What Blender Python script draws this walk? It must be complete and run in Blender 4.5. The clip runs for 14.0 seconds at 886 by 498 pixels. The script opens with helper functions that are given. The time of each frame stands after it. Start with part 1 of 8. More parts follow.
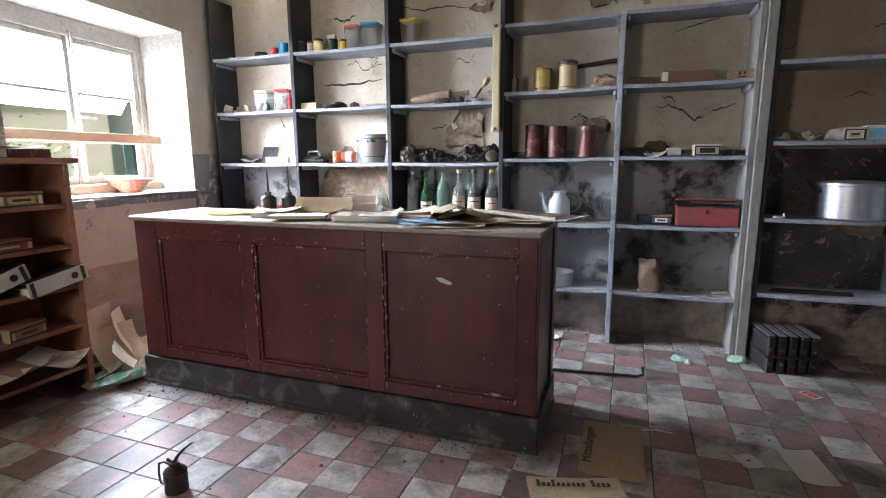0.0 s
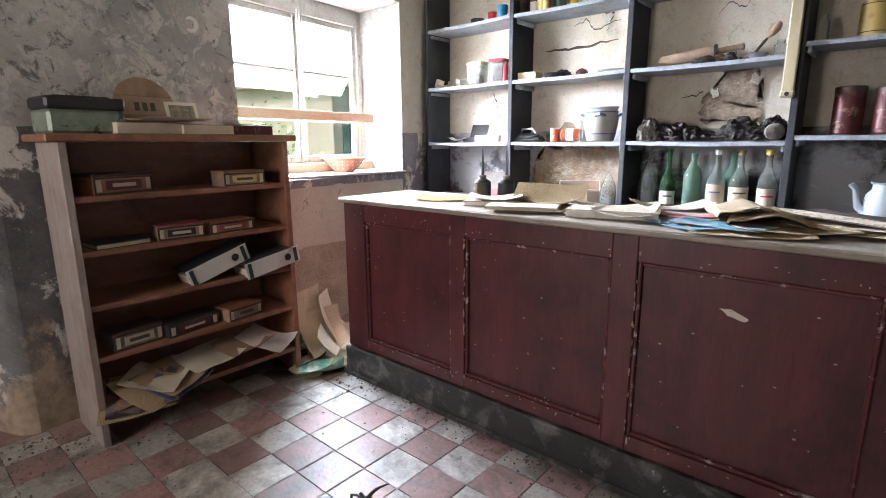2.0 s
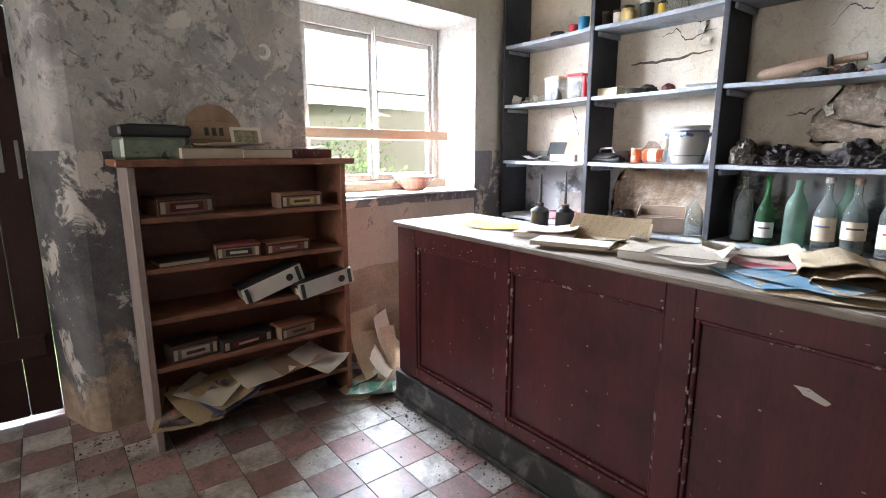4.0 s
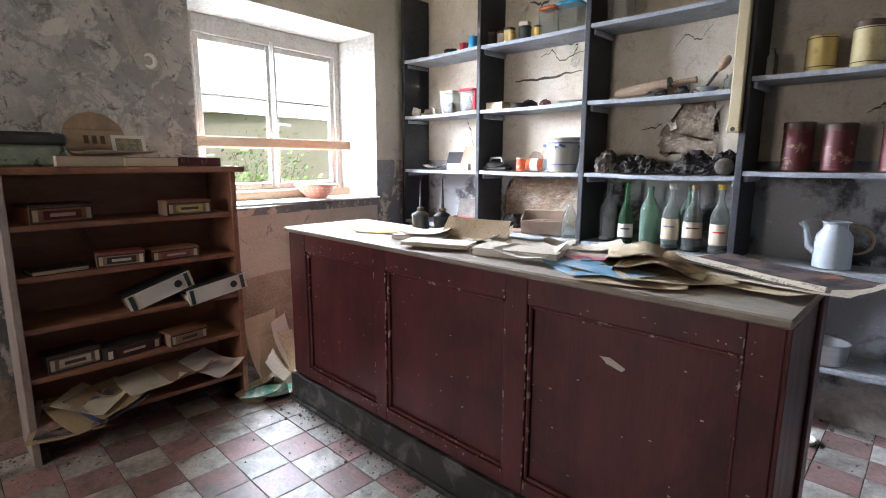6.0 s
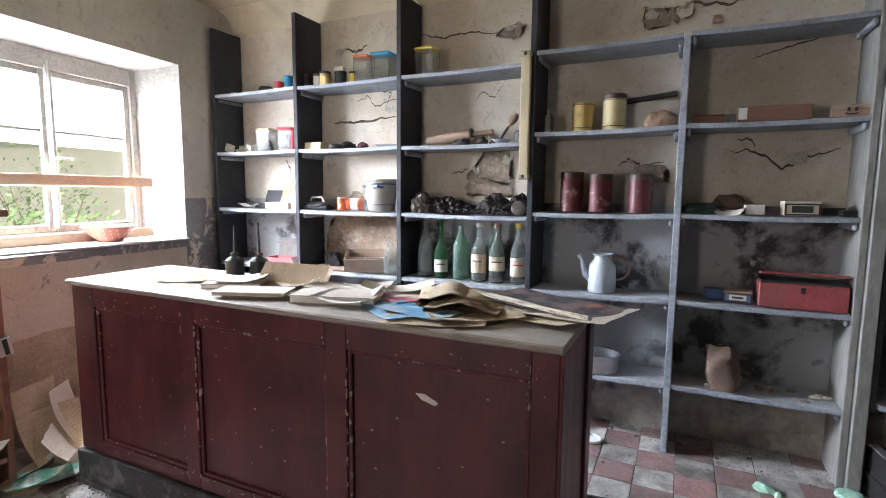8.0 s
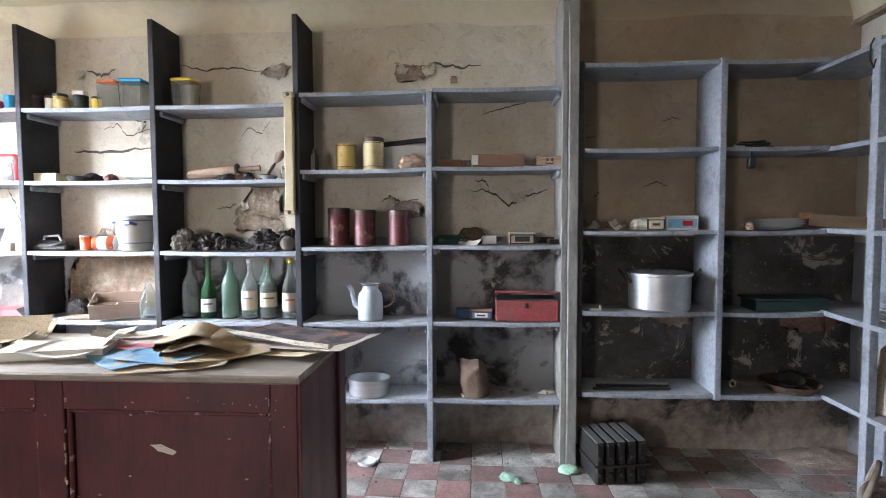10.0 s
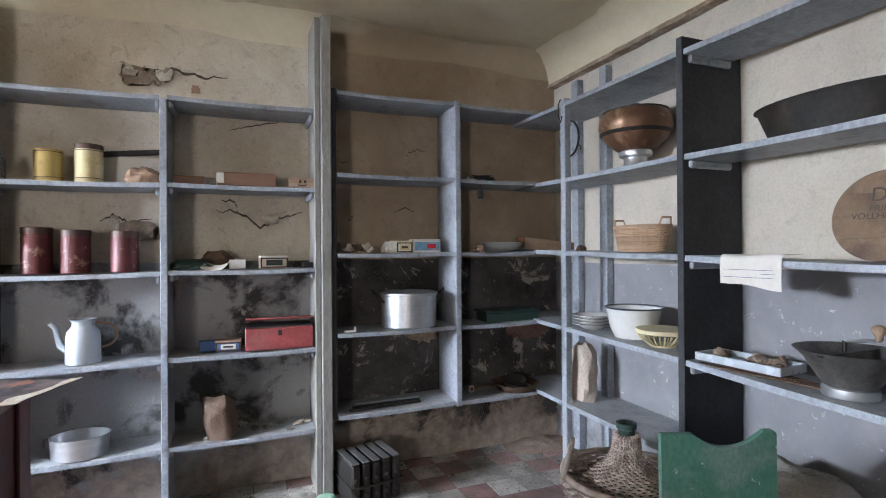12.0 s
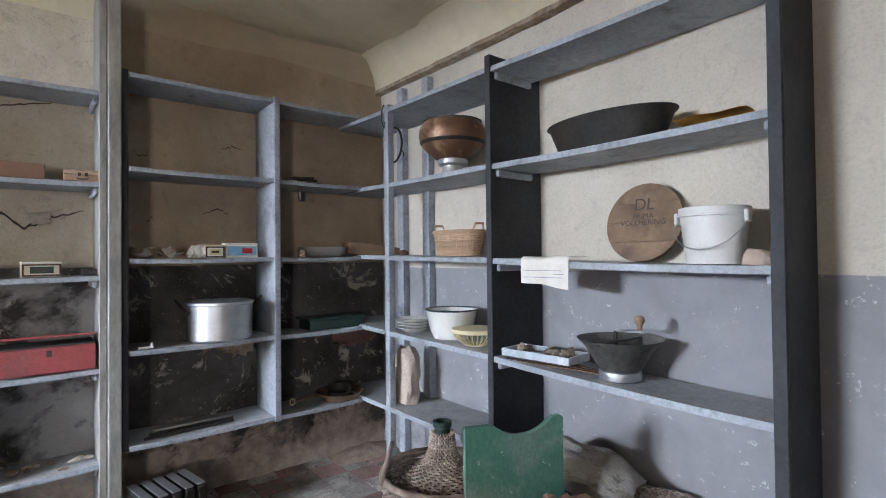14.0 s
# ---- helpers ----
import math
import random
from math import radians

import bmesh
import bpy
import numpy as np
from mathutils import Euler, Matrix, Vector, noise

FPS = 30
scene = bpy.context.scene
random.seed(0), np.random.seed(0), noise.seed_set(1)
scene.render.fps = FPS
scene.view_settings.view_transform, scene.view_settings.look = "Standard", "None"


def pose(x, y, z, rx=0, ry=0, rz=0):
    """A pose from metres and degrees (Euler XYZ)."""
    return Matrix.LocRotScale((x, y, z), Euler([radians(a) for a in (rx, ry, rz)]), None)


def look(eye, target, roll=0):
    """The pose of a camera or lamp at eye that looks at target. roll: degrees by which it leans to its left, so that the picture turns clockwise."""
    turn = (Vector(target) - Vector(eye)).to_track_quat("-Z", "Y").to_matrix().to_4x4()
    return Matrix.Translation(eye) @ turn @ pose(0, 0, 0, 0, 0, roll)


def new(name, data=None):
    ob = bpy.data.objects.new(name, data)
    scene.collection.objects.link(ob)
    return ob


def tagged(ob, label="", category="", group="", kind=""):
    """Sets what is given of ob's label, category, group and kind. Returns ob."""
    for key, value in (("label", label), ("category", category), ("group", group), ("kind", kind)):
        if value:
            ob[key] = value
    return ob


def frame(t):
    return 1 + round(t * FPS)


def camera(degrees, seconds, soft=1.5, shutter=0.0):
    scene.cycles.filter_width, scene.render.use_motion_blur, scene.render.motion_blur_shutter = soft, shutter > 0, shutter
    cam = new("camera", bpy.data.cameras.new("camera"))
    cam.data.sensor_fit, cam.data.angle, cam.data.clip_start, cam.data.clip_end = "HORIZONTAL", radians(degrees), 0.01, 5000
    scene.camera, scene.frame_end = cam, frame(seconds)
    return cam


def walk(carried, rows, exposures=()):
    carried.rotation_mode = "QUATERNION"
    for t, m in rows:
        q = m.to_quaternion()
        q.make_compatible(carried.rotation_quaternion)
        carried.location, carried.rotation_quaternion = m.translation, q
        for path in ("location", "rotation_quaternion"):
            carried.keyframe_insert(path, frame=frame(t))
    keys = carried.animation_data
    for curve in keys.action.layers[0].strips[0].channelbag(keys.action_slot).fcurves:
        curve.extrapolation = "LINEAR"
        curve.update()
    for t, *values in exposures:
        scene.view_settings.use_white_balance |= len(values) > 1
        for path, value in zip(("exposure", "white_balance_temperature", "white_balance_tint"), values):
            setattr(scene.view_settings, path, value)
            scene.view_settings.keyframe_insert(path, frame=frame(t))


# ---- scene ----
cam = camera(82.0, 14.0, 1.0)
PATH = [
    (0, (-0.076, 0.158, 1.312), (-0.75, 2.01, 0.968), -0.3),
    (0.5, (-0.245, 0.311, 1.271), (-0.957, 2.137, 0.873), -0.3),
    (1, (-0.364, 0.502, 1.192), (-1.236, 2.254, 0.778), -0.4),
    (1.5, (-0.434, 0.569, 1.234), (-1.511, 2.203, 0.822), -0.4),
    (2, (-0.555, 0.577, 1.294), (-1.837, 2.057, 0.884), -0.3),
    (2.5, (-0.608, 0.638, 1.327), (-2.019, 1.994, 0.917), -0.4),
    (2.7, (-0.608, 0.679, 1.329), (-2.06, 1.993, 0.922), -0.6),
    (4.8, (-0.363, 0.856, 1.392), (-1.917, 2.058, 1.017), 0.1),
    (5, (-0.332, 0.856, 1.388), (-1.869, 2.081, 1.017), 0.3),
    (5.5, (-0.258, 0.884, 1.363), (-1.736, 2.184, 1.008), 0.2),
    (6, (-0.2, 0.905, 1.37), (-1.578, 2.313, 1.027), 0.2),
    (6.5, (-0.162, 0.91, 1.393), (-1.421, 2.43, 1.067), 0.4),
    (7, (-0.136, 0.917, 1.42), (-1.273, 2.534, 1.115), 0.2),
    (7.2, (-0.136, 0.914, 1.436), (-1.216, 2.571, 1.137), 0.2),
    (9.3, (-0.013, 0.845, 1.428), (-0.455, 2.792, 1.309), 0.0),
    (9.5, (0.039, 0.837, 1.448), (-0.328, 2.799, 1.324), -0.2),
    (10, (0.112, 0.826, 1.459), (-0.018, 2.819, 1.36), -0.2),
    (10.5, (0.169, 0.811, 1.459), (0.271, 2.807, 1.391), -0.3),
    (11, (0.183, 0.813, 1.453), (0.501, 2.787, 1.415), -0.3),
    (11.5, (0.202, 0.814, 1.446), (0.728, 2.744, 1.432), -0.3),
    (12, (0.209, 0.833, 1.431), (0.947, 2.692, 1.435), -0.4),
    (12.5, (0.234, 0.844, 1.408), (1.158, 2.618, 1.422), -0.5),
    (13, (0.281, 0.831, 1.399), (1.341, 2.527, 1.42), -0.5),
    (13.5, (0.303, 0.827, 1.401), (1.48, 2.443, 1.425), -0.6),
    (14, (0.33, 0.816, 1.408), (1.596, 2.363, 1.439), -0.6),
]
EXPOSURES = [(0, -0.3), (2.0, -0.08), (2.7, -0.14), (5, -0.32), (7, -0.42), (9.5, 0.04), (11, 0.26), (14, 0.3)]
walk(cam, [(t, look(eye, target, roll)) for t, eye, target, roll in PATH], EXPOSURES)

# ---- light and exposure ----
world = bpy.data.worlds.new("world")
scene.world = world
world.use_nodes = True
_sky = world.node_tree.nodes.new("ShaderNodeTexSky")
_sky.sky_type, _sky.sun_disc, _sky.sun_elevation, _sky.sun_rotation = "NISHITA", False, radians(48), radians(190)
_sky.air_density, _sky.dust_density = 1.0, 4.0
world.node_tree.links.new(_sky.outputs[0], world.node_tree.nodes["Background"].inputs[0])
world.node_tree.nodes["Background"].inputs[1].default_value = 0.15

sun = new("sun", bpy.data.lights.new("sun", "SUN"))
sun.data.energy, sun.data.angle, sun.data.color = 3.0, radians(12), (1.0, 0.96, 0.9)
sun.matrix_world = look((-1.5, -8, 9), (0, 0, 0))


def sky_lamp(name, at, target, w, h, watts, colour):
    """Skylight that enters through an opening."""
    ob = new(name, bpy.data.lights.new(name, "AREA"))
    ob.data.shape, ob.data.size, ob.data.size_y = "RECTANGLE", w, h
    ob.data.energy, ob.data.color = watts, colour
    ob.matrix_world = look(at, target)
    return ob


sky_lamp("window_daylight", (-4.8, 2.45, 2.5), (-2.7, 2.65, 0.85), 4.2, 1.7, 5700, (0.81, 0.89, 1.05))
sky_lamp("south_daylight", (-2.35, -2.03, 1.55), (-2.6, 1.6, 1.2), 0.88, 1.08, 68, (1.0, 0.92, 0.9))

# ---- materials ----


def mat(name, c1, c2=None, scale=5.0, rough=0.7, metal=0.0, bump=0.06, grain=90.0, stretch=(1, 1, 1),
        stain=None, stain_scale=2.5, stain_at=0.55, stain_soft=0.12, chip=None, chip_at=0.66, chip_scale=9.0,
        dust=None, dust_amount=0.6, vary=0.0, where="Object", contrast=1.0, spec=0.5, speckle=None):
    """A worn surface: two tones mixed by noise, broad stains, chips down to another colour, fine grain."""
    m = bpy.data.materials.new(name)
    m.use_nodes = True
    nt = m.node_tree
    bsdf = nt.nodes["Principled BSDF"]

    def node(kind, **kw):
        n = nt.nodes.new("ShaderNode" + kind)
        for k, v in kw.items():
            n.inputs[k].default_value = v
        return n

    def mix(fac, a, b):
        n = nt.nodes.new("ShaderNodeMix")
        n.data_type = "RGBA"
        for sock, v in ((n.inputs[0], fac), (n.inputs[6], a), (n.inputs[7], b)):
            if isinstance(v, bpy.types.NodeSocket):
                nt.links.new(v, sock)
            elif isinstance(v, (int, float)):
                sock.default_value = v
            else:
                sock.default_value = (*v, 1)
        return n.outputs[2]

    def ramp(v, lo, hi):
        n = node("MapRange")
        n.inputs[1].default_value, n.inputs[2].default_value = lo, hi
        nt.links.new(v, n.inputs[0])
        return n.outputs[0]

    co = nt.nodes.new("ShaderNodeTexCoord").outputs[where] if where != "World" else nt.nodes.new("ShaderNodeNewGeometry").outputs["Position"]
    info = nt.nodes.new("ShaderNodeObjectInfo")
    if where == "Object":
        add = nt.nodes.new("ShaderNodeVectorMath")
        add.operation = "ADD"
        off = nt.nodes.new("ShaderNodeVectorMath")
        off.operation = "SCALE"
        off.inputs[0].default_value = (7.3, 11.1, 5.7)
        nt.links.new(info.outputs["Random"], off.inputs["Scale"])
        nt.links.new(co, add.inputs[0])
        nt.links.new(off.outputs[0], add.inputs[1])
        co = add.outputs[0]
    mp = node("Mapping", Scale=stretch)
    nt.links.new(co, mp.inputs[0])
    co2 = mp.outputs[0]

    def noise_tex(sc, detail=5.0, rgh=0.6, src=None, dist=0.0):
        n = node("TexNoise", Scale=sc, Detail=detail, Roughness=rgh, Distortion=dist)
        nt.links.new(src or co, n.inputs[0])
        return n.outputs[0]

    n1 = noise_tex(scale, 6.0, 0.62, co2)
    c2 = c2 or tuple(v * 0.8 for v in c1)
    col = mix(ramp(n1, 0.5 - 0.2 / contrast, 0.5 + 0.2 / contrast), c1, c2)
    if vary:
        isl = nt.nodes.new("ShaderNodeNewGeometry").outputs["Random Per Island"]
        s = nt.nodes.new("ShaderNodeMath")
        s.operation = "ADD"
        nt.links.new(isl, s.inputs[0])
        nt.links.new(info.outputs["Random"], s.inputs[1])
        f = nt.nodes.new("ShaderNodeMath")
        f.operation = "FRACT"
        nt.links.new(s.outputs[0], f.inputs[0])
        hsv = node("HueSaturation")
        nt.links.new(col, hsv.inputs["Color"])
        v = node("MapRange")
        v.inputs[3].default_value, v.inputs[4].default_value = 1 - vary, 1 + vary
        nt.links.new(f.outputs[0], v.inputs[0])
        nt.links.new(v.outputs[0], hsv.inputs["Value"])
        col = hsv.outputs[0]
    rough_v = None
    height = noise_tex(grain, 3.0, 0.6, co2)
    if stain:
        s = ramp(noise_tex(stain_scale, 8.0, 0.65, None, 0.4), stain_at - stain_soft, stain_at + stain_soft)
        col = mix(s, col, stain)
        rough_v = s
    if chip:
        c = ramp(noise_tex(chip_scale, 7.0, 0.7, None, 0.2), chip_at, chip_at + 0.02)
        col = mix(c, col, chip)
        h = nt.nodes.new("ShaderNodeMath")
        h.operation = "MULTIPLY_ADD"
        nt.links.new(c, h.inputs[0])
        h.inputs[1].default_value = -1.2
        nt.links.new(height, h.inputs[2])
        height = h.outputs[0]
    if dust:
        geo = nt.nodes.new("ShaderNodeNewGeometry")
        sep = nt.nodes.new("ShaderNodeSeparateXYZ")
        nt.links.new(geo.outputs["Normal"], sep.inputs[0])
        up = ramp(sep.outputs[2], 0.3, 0.95)
        m2 = nt.nodes.new("ShaderNodeMath")
        m2.operation = "MULTIPLY"
        nt.links.new(up, m2.inputs[0])
        nt.links.new(ramp(noise_tex(11.0, 6.0), 0.25, 0.25 + 0.5 / max(dust_amount, 0.05)), m2.inputs[1])
        col = mix(m2.outputs[0], col, dust)
    speckle = (0.3 if bump >= 0.12 else 0.06) if speckle is None else speckle
    if speckle:
        sp = nt.nodes.new("ShaderNodeMix")
        sp.data_type, sp.blend_type = "RGBA", "MULTIPLY"
        sp.inputs[0].default_value = speckle
        nt.links.new(col, sp.inputs[6])
        nt.links.new(ramp(noise_tex(grain * 0.8, 6.0, 0.72, co2), 0.36, 0.6), sp.inputs[7])
        col = sp.outputs[2]
    nt.links.new(col, bsdf.inputs["Base Color"])
    rr = node("MapRange")
    rr.inputs[3].default_value, rr.inputs[4].default_value = max(0.02, rough - 0.12), min(1.0, rough + 0.12)
    nt.links.new(n1, rr.inputs[0])
    nt.links.new(rr.outputs[0], bsdf.inputs["Roughness"])
    bsdf.inputs["Metallic"].default_value = metal
    bsdf.inputs["Specular IOR Level"].default_value = spec
    if bump:
        b = node("Bump", Strength=min(1.0, bump * 2), Distance=0.004 * max(bump, 0.1) / 0.15)
        nt.links.new(height, b.inputs["Height"])
        nt.links.new(b.outputs[0], bsdf.inputs["Normal"])
    return m


def glass(name, tint, rough=0.05, alpha_dirt=0.0):
    m = bpy.data.materials.new(name)
    m.use_nodes = True
    b = m.node_tree.nodes["Principled BSDF"]
    b.inputs["Base Color"].default_value = (*tint, 1)
    b.inputs["Roughness"].default_value = rough
    b.inputs["IOR"].default_value = 1.3
    b.inputs["Transmission Weight"].default_value = 1.0 - alpha_dirt
    return m


def wall_paint(name, upper, upper2, lower, lower2, under, dado=1.372, peel=0.60, peel_low=0.56, stain_at=0.6, stain=(0.2, 0.17, 0.13), earth=(0.34, 0.25, 0.17), blotch=0.3, low_mix=(0.36, 0.66), relief=0.6):
    """Limewash above a painted grey dado, both peeling down to plaster; the split is a painted line."""
    m = bpy.data.materials.new(name)
    m.use_nodes = True
    nt = m.node_tree
    bsdf = nt.nodes["Principled BSDF"]
    pos = nt.nodes.new("ShaderNodeNewGeometry").outputs["Position"]

    def noise_tex(sc, detail=8.0, rgh=0.62, dist=0.3):
        n = nt.nodes.new("ShaderNodeTexNoise")
        n.inputs["Scale"].default_value, n.inputs["Detail"].default_value = sc, detail
        n.inputs["Roughness"].default_value, n.inputs["Distortion"].default_value = rgh, dist
        nt.links.new(pos, n.inputs[0])
        return n.outputs[0]

    def ramp(v, lo, hi, a=0.0, b=1.0):
        n = nt.nodes.new("ShaderNodeMapRange")
        for i, x in enumerate((lo, hi, a, b)):
            n.inputs[i + 1].default_value = x
        nt.links.new(v, n.inputs[0])
        return n.outputs[0]

    def math2(op, a, b):
        n = nt.nodes.new("ShaderNodeMath")
        n.operation = op
        for i, v in enumerate((a, b)):
            if isinstance(v, (int, float)):
                n.inputs[i].default_value = v
            else:
                nt.links.new(v, n.inputs[i])
        return n.outputs[0]

    def mix(fac, a, b):
        n = nt.nodes.new("ShaderNodeMix")
        n.data_type = "RGBA"
        for sock, v in ((n.inputs[0], fac), (n.inputs[6], a), (n.inputs[7], b)):
            if isinstance(v, bpy.types.NodeSocket):
                nt.links.new(v, sock)
            else:
                sock.default_value = (*v, 1)
        return n.outputs[2]

    sep = nt.nodes.new("ShaderNodeSeparateXYZ")
    nt.links.new(pos, sep.inputs[0])
    z = sep.outputs[2]
    wob = math2("MULTIPLY", noise_tex(3.0), 0.02)
    low = ramp(math2("ADD", z, wob), dado + 0.012, dado + 0.008)
    a = mix(ramp(noise_tex(2.2), 0.38, 0.64), upper, upper2)
    a = mix(ramp(noise_tex(1.1, 9.0), stain_at, stain_at + 0.14), a, stain)
    a = mix(ramp(noise_tex(7.2, 11.0, 0.76, 0.5), 0.5, 0.55, 0.0, blotch), a, upper2)
    a = mix(ramp(noise_tex(13.0, 11.0, 0.78, 0.7), 0.55, 0.6, 0.0, blotch), a, stain)
    pa = ramp(noise_tex(2.9, 6.0, 0.55, 0.6), peel, peel + 0.012)
    a = mix(pa, a, under)
    b = mix(ramp(noise_tex(2.6), *low_mix), lower, lower2)
    pb = ramp(noise_tex(4.3, 10.0, 0.7, 0.8), peel_low, peel_low + 0.045)
    b = mix(pb, b, under)
    b = mix(ramp(noise_tex(17.0, 11.0, 0.8, 0.4), 0.6, 0.63, 0.0, 0.75), b, tuple(min(0.6, v * 1.25) for v in under))
    # rising damp has eaten the render near the floor
    damp = math2("ADD", z, math2("MULTIPLY", noise_tex(2.4, 9.0, 0.7), 1.5))
    pd = ramp(damp, 1.12, 0.98)
    b = mix(pd, b, mix(ramp(noise_tex(14.0), 0.35, 0.65), earth, tuple(v * 0.55 for v in earth)))
    col = mix(low, a, b)
    col = mix(ramp(noise_tex(38.0, 4.0), 0.62, 0.8, 0.0, 0.35), col, tuple(v * 0.5 for v in under))
    col = mix(ramp(noise_tex(95.0, 6.0, 0.75), 0.46, 0.62, 0.0, 0.22), col, tuple(v * 0.4 for v in under))
    nt.links.new(col, bsdf.inputs["Base Color"])
    bsdf.inputs["Roughness"].default_value = 0.88
    bsdf.inputs["Specular IOR Level"].default_value = 0.3
    pm = nt.nodes.new("ShaderNodeMix")
    nt.links.new(low, pm.inputs[0])
    nt.links.new(pa, pm.inputs[2])
    nt.links.new(math2("MAXIMUM", pb, pd), pm.inputs[3])
    h = math2("ADD", math2("MULTIPLY", pm.outputs[0], -0.6), math2("ADD", math2("MULTIPLY", noise_tex(7.0), 0.6), math2("MULTIPLY", noise_tex(60.0), 0.12)))
    bp = nt.nodes.new("ShaderNodeBump")
    bp.inputs["Strength"].default_value, bp.inputs["Distance"].default_value = relief, 0.012
    nt.links.new(h, bp.inputs["Height"])
    nt.links.new(bp.outputs[0], bsdf.inputs["Normal"])
    return m


M_NORTH = wall_paint("limewash_north", (0.66, 0.61, 0.515), (0.51, 0.445, 0.345), (0.06, 0.06, 0.062), (0.38, 0.39, 0.4), (0.5, 0.465, 0.41), peel=0.66, peel_low=0.6, stain_at=0.66, earth=(0.5, 0.435, 0.37), low_mix=(0.42, 0.5), relief=0.4)
# Corner bays: browner wall, with the post's shade also put into its colours.
M_NORTH_E = wall_paint("brown_shaded_corner_wall", (0.47, 0.375, 0.275), (0.36, 0.275, 0.195), (0.03, 0.028, 0.026), (0.13, 0.125, 0.12), (0.44, 0.4, 0.35), peel=0.7, peel_low=0.58, stain_at=0.66, earth=(0.56, 0.48, 0.4))
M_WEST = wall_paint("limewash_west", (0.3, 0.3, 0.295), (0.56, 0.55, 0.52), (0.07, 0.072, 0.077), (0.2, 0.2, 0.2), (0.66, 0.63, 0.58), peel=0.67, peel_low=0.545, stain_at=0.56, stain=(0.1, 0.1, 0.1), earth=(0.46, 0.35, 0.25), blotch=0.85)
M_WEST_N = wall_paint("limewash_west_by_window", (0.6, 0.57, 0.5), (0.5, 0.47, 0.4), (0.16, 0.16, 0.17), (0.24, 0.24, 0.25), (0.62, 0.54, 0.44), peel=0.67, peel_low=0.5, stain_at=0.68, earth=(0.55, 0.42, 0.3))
M_WEST_U = wall_paint("flaking_wall_under_window", (0.55, 0.5, 0.42), (0.5, 0.45, 0.38), (0.6, 0.52, 0.42), (0.5, 0.42, 0.33), (0.3, 0.27, 0.24), peel_low=0.6, earth=(0.52, 0.4, 0.29))
M_EAST = wall_paint("limewash_east", (0.6, 0.555, 0.47), (0.52, 0.48, 0.405), (0.205, 0.208, 0.226), (0.28, 0.282, 0.3), (0.56, 0.54, 0.51), dado=1.335, peel=0.75, peel_low=0.68, stain_at=0.72, earth=(0.3, 0.3, 0.32), blotch=0.15, relief=0.22)
# Unseen wall behind the camera, coloured dark to lessen bounced light.
M_SOUTH = wall_paint("bounce_dimmed_south", (0.3, 0.29, 0.27), (0.22, 0.21, 0.2), (0.13, 0.135, 0.145), (0.2, 0.2, 0.21), (0.5, 0.46, 0.4))
M_REVEAL = mat("reveal_limewash", (0.8, 0.79, 0.75), (0.7, 0.69, 0.65), 4, 0.85, bump=0.3, grain=40, stain=(0.45, 0.43, 0.38), stain_at=0.68)
M_CEIL = mat("ceiling_distemper", (0.6, 0.53, 0.385), (0.52, 0.45, 0.32), 1.6, 0.9, bump=0.1, grain=14, stain=(0.36, 0.29, 0.19), stain_scale=0.8, stain_at=0.62, where="World", chip=(0.42, 0.36, 0.26), chip_at=0.76, chip_scale=5, speckle=0.05)
M_COVE = mat("cove_distemper", (0.68, 0.625, 0.47), (0.57, 0.51, 0.37), 1.4, 0.9, bump=0.1, grain=30, stain=(0.36, 0.3, 0.2), stain_scale=0.9, stain_at=0.66, where="World")
# Dust on the shelf tops is whitened to add the light landing there.
M_SHELF = mat("grey_shelf_paint", (0.38, 0.415, 0.46), (0.29, 0.32, 0.36), 5, 0.55, bump=0.12, grain=70, stretch=(1, 1, 1), stain=(0.1, 0.1, 0.105), stain_scale=6, stain_at=0.66, chip=(0.42, 0.4, 0.36), chip_at=0.73, chip_scale=16, dust=(0.46, 0.46, 0.45), dust_amount=1.0)
# Darker copy of the shelf paint; the uprights' shade is in its colour.
M_SHELF_DK = mat("shade_dark_shelf_paint", (0.052, 0.055, 0.061), (0.038, 0.04, 0.045), 5, 0.7, spec=0.25, bump=0.12, grain=70, stain=(0.05, 0.05, 0.054), stain_scale=5, stain_at=0.62, chip=(0.3, 0.28, 0.25), chip_at=0.75, chip_scale=18)
M_POST = mat("cream_grey_post_paint", (0.32, 0.312, 0.28), (0.21, 0.208, 0.195), 8, 0.6, bump=0.15, grain=60, stretch=(1, 1, 0.25), chip=(0.5, 0.45, 0.36), chip_at=0.66, chip_scale=20)
M_RED = mat("oxblood_counter_paint", (0.145, 0.035, 0.039), (0.088, 0.024, 0.027), 4, 0.4, bump=0.1, grain=55, stretch=(3, 3, 0.35), stain=(0.05, 0.016, 0.018), stain_scale=3.2, stain_at=0.57, chip=(0.34, 0.24, 0.22), chip_at=0.705, chip_scale=42, speckle=0.22)
M_RED_EDGE = mat("scuffed_counter_moulding", (0.15, 0.032, 0.036), (0.09, 0.02, 0.024), 6, 0.42, bump=0.12, grain=55, chip=(0.47, 0.39, 0.36), chip_at=0.595, chip_scale=15)
M_PLINTH = mat("scuffed_black_plinth", (0.022, 0.022, 0.022), (0.05, 0.05, 0.05), 5, 0.55, bump=0.15, stain=(0.15, 0.15, 0.146), stain_scale=7, stain_at=0.58, stain_soft=0.06, where="World", chip=(0.38, 0.37, 0.35), chip_at=0.655, chip_scale=17)
M_CTOP = mat("worn_counter_top_wood", (0.42, 0.37, 0.31), (0.3, 0.26, 0.215), 7, 0.42, bump=0.12, grain=60, stretch=(0.3, 3, 3), stain=(0.2, 0.17, 0.14), stain_scale=5, stain_at=0.62, dust=(0.52, 0.49, 0.44), dust_amount=0.6)
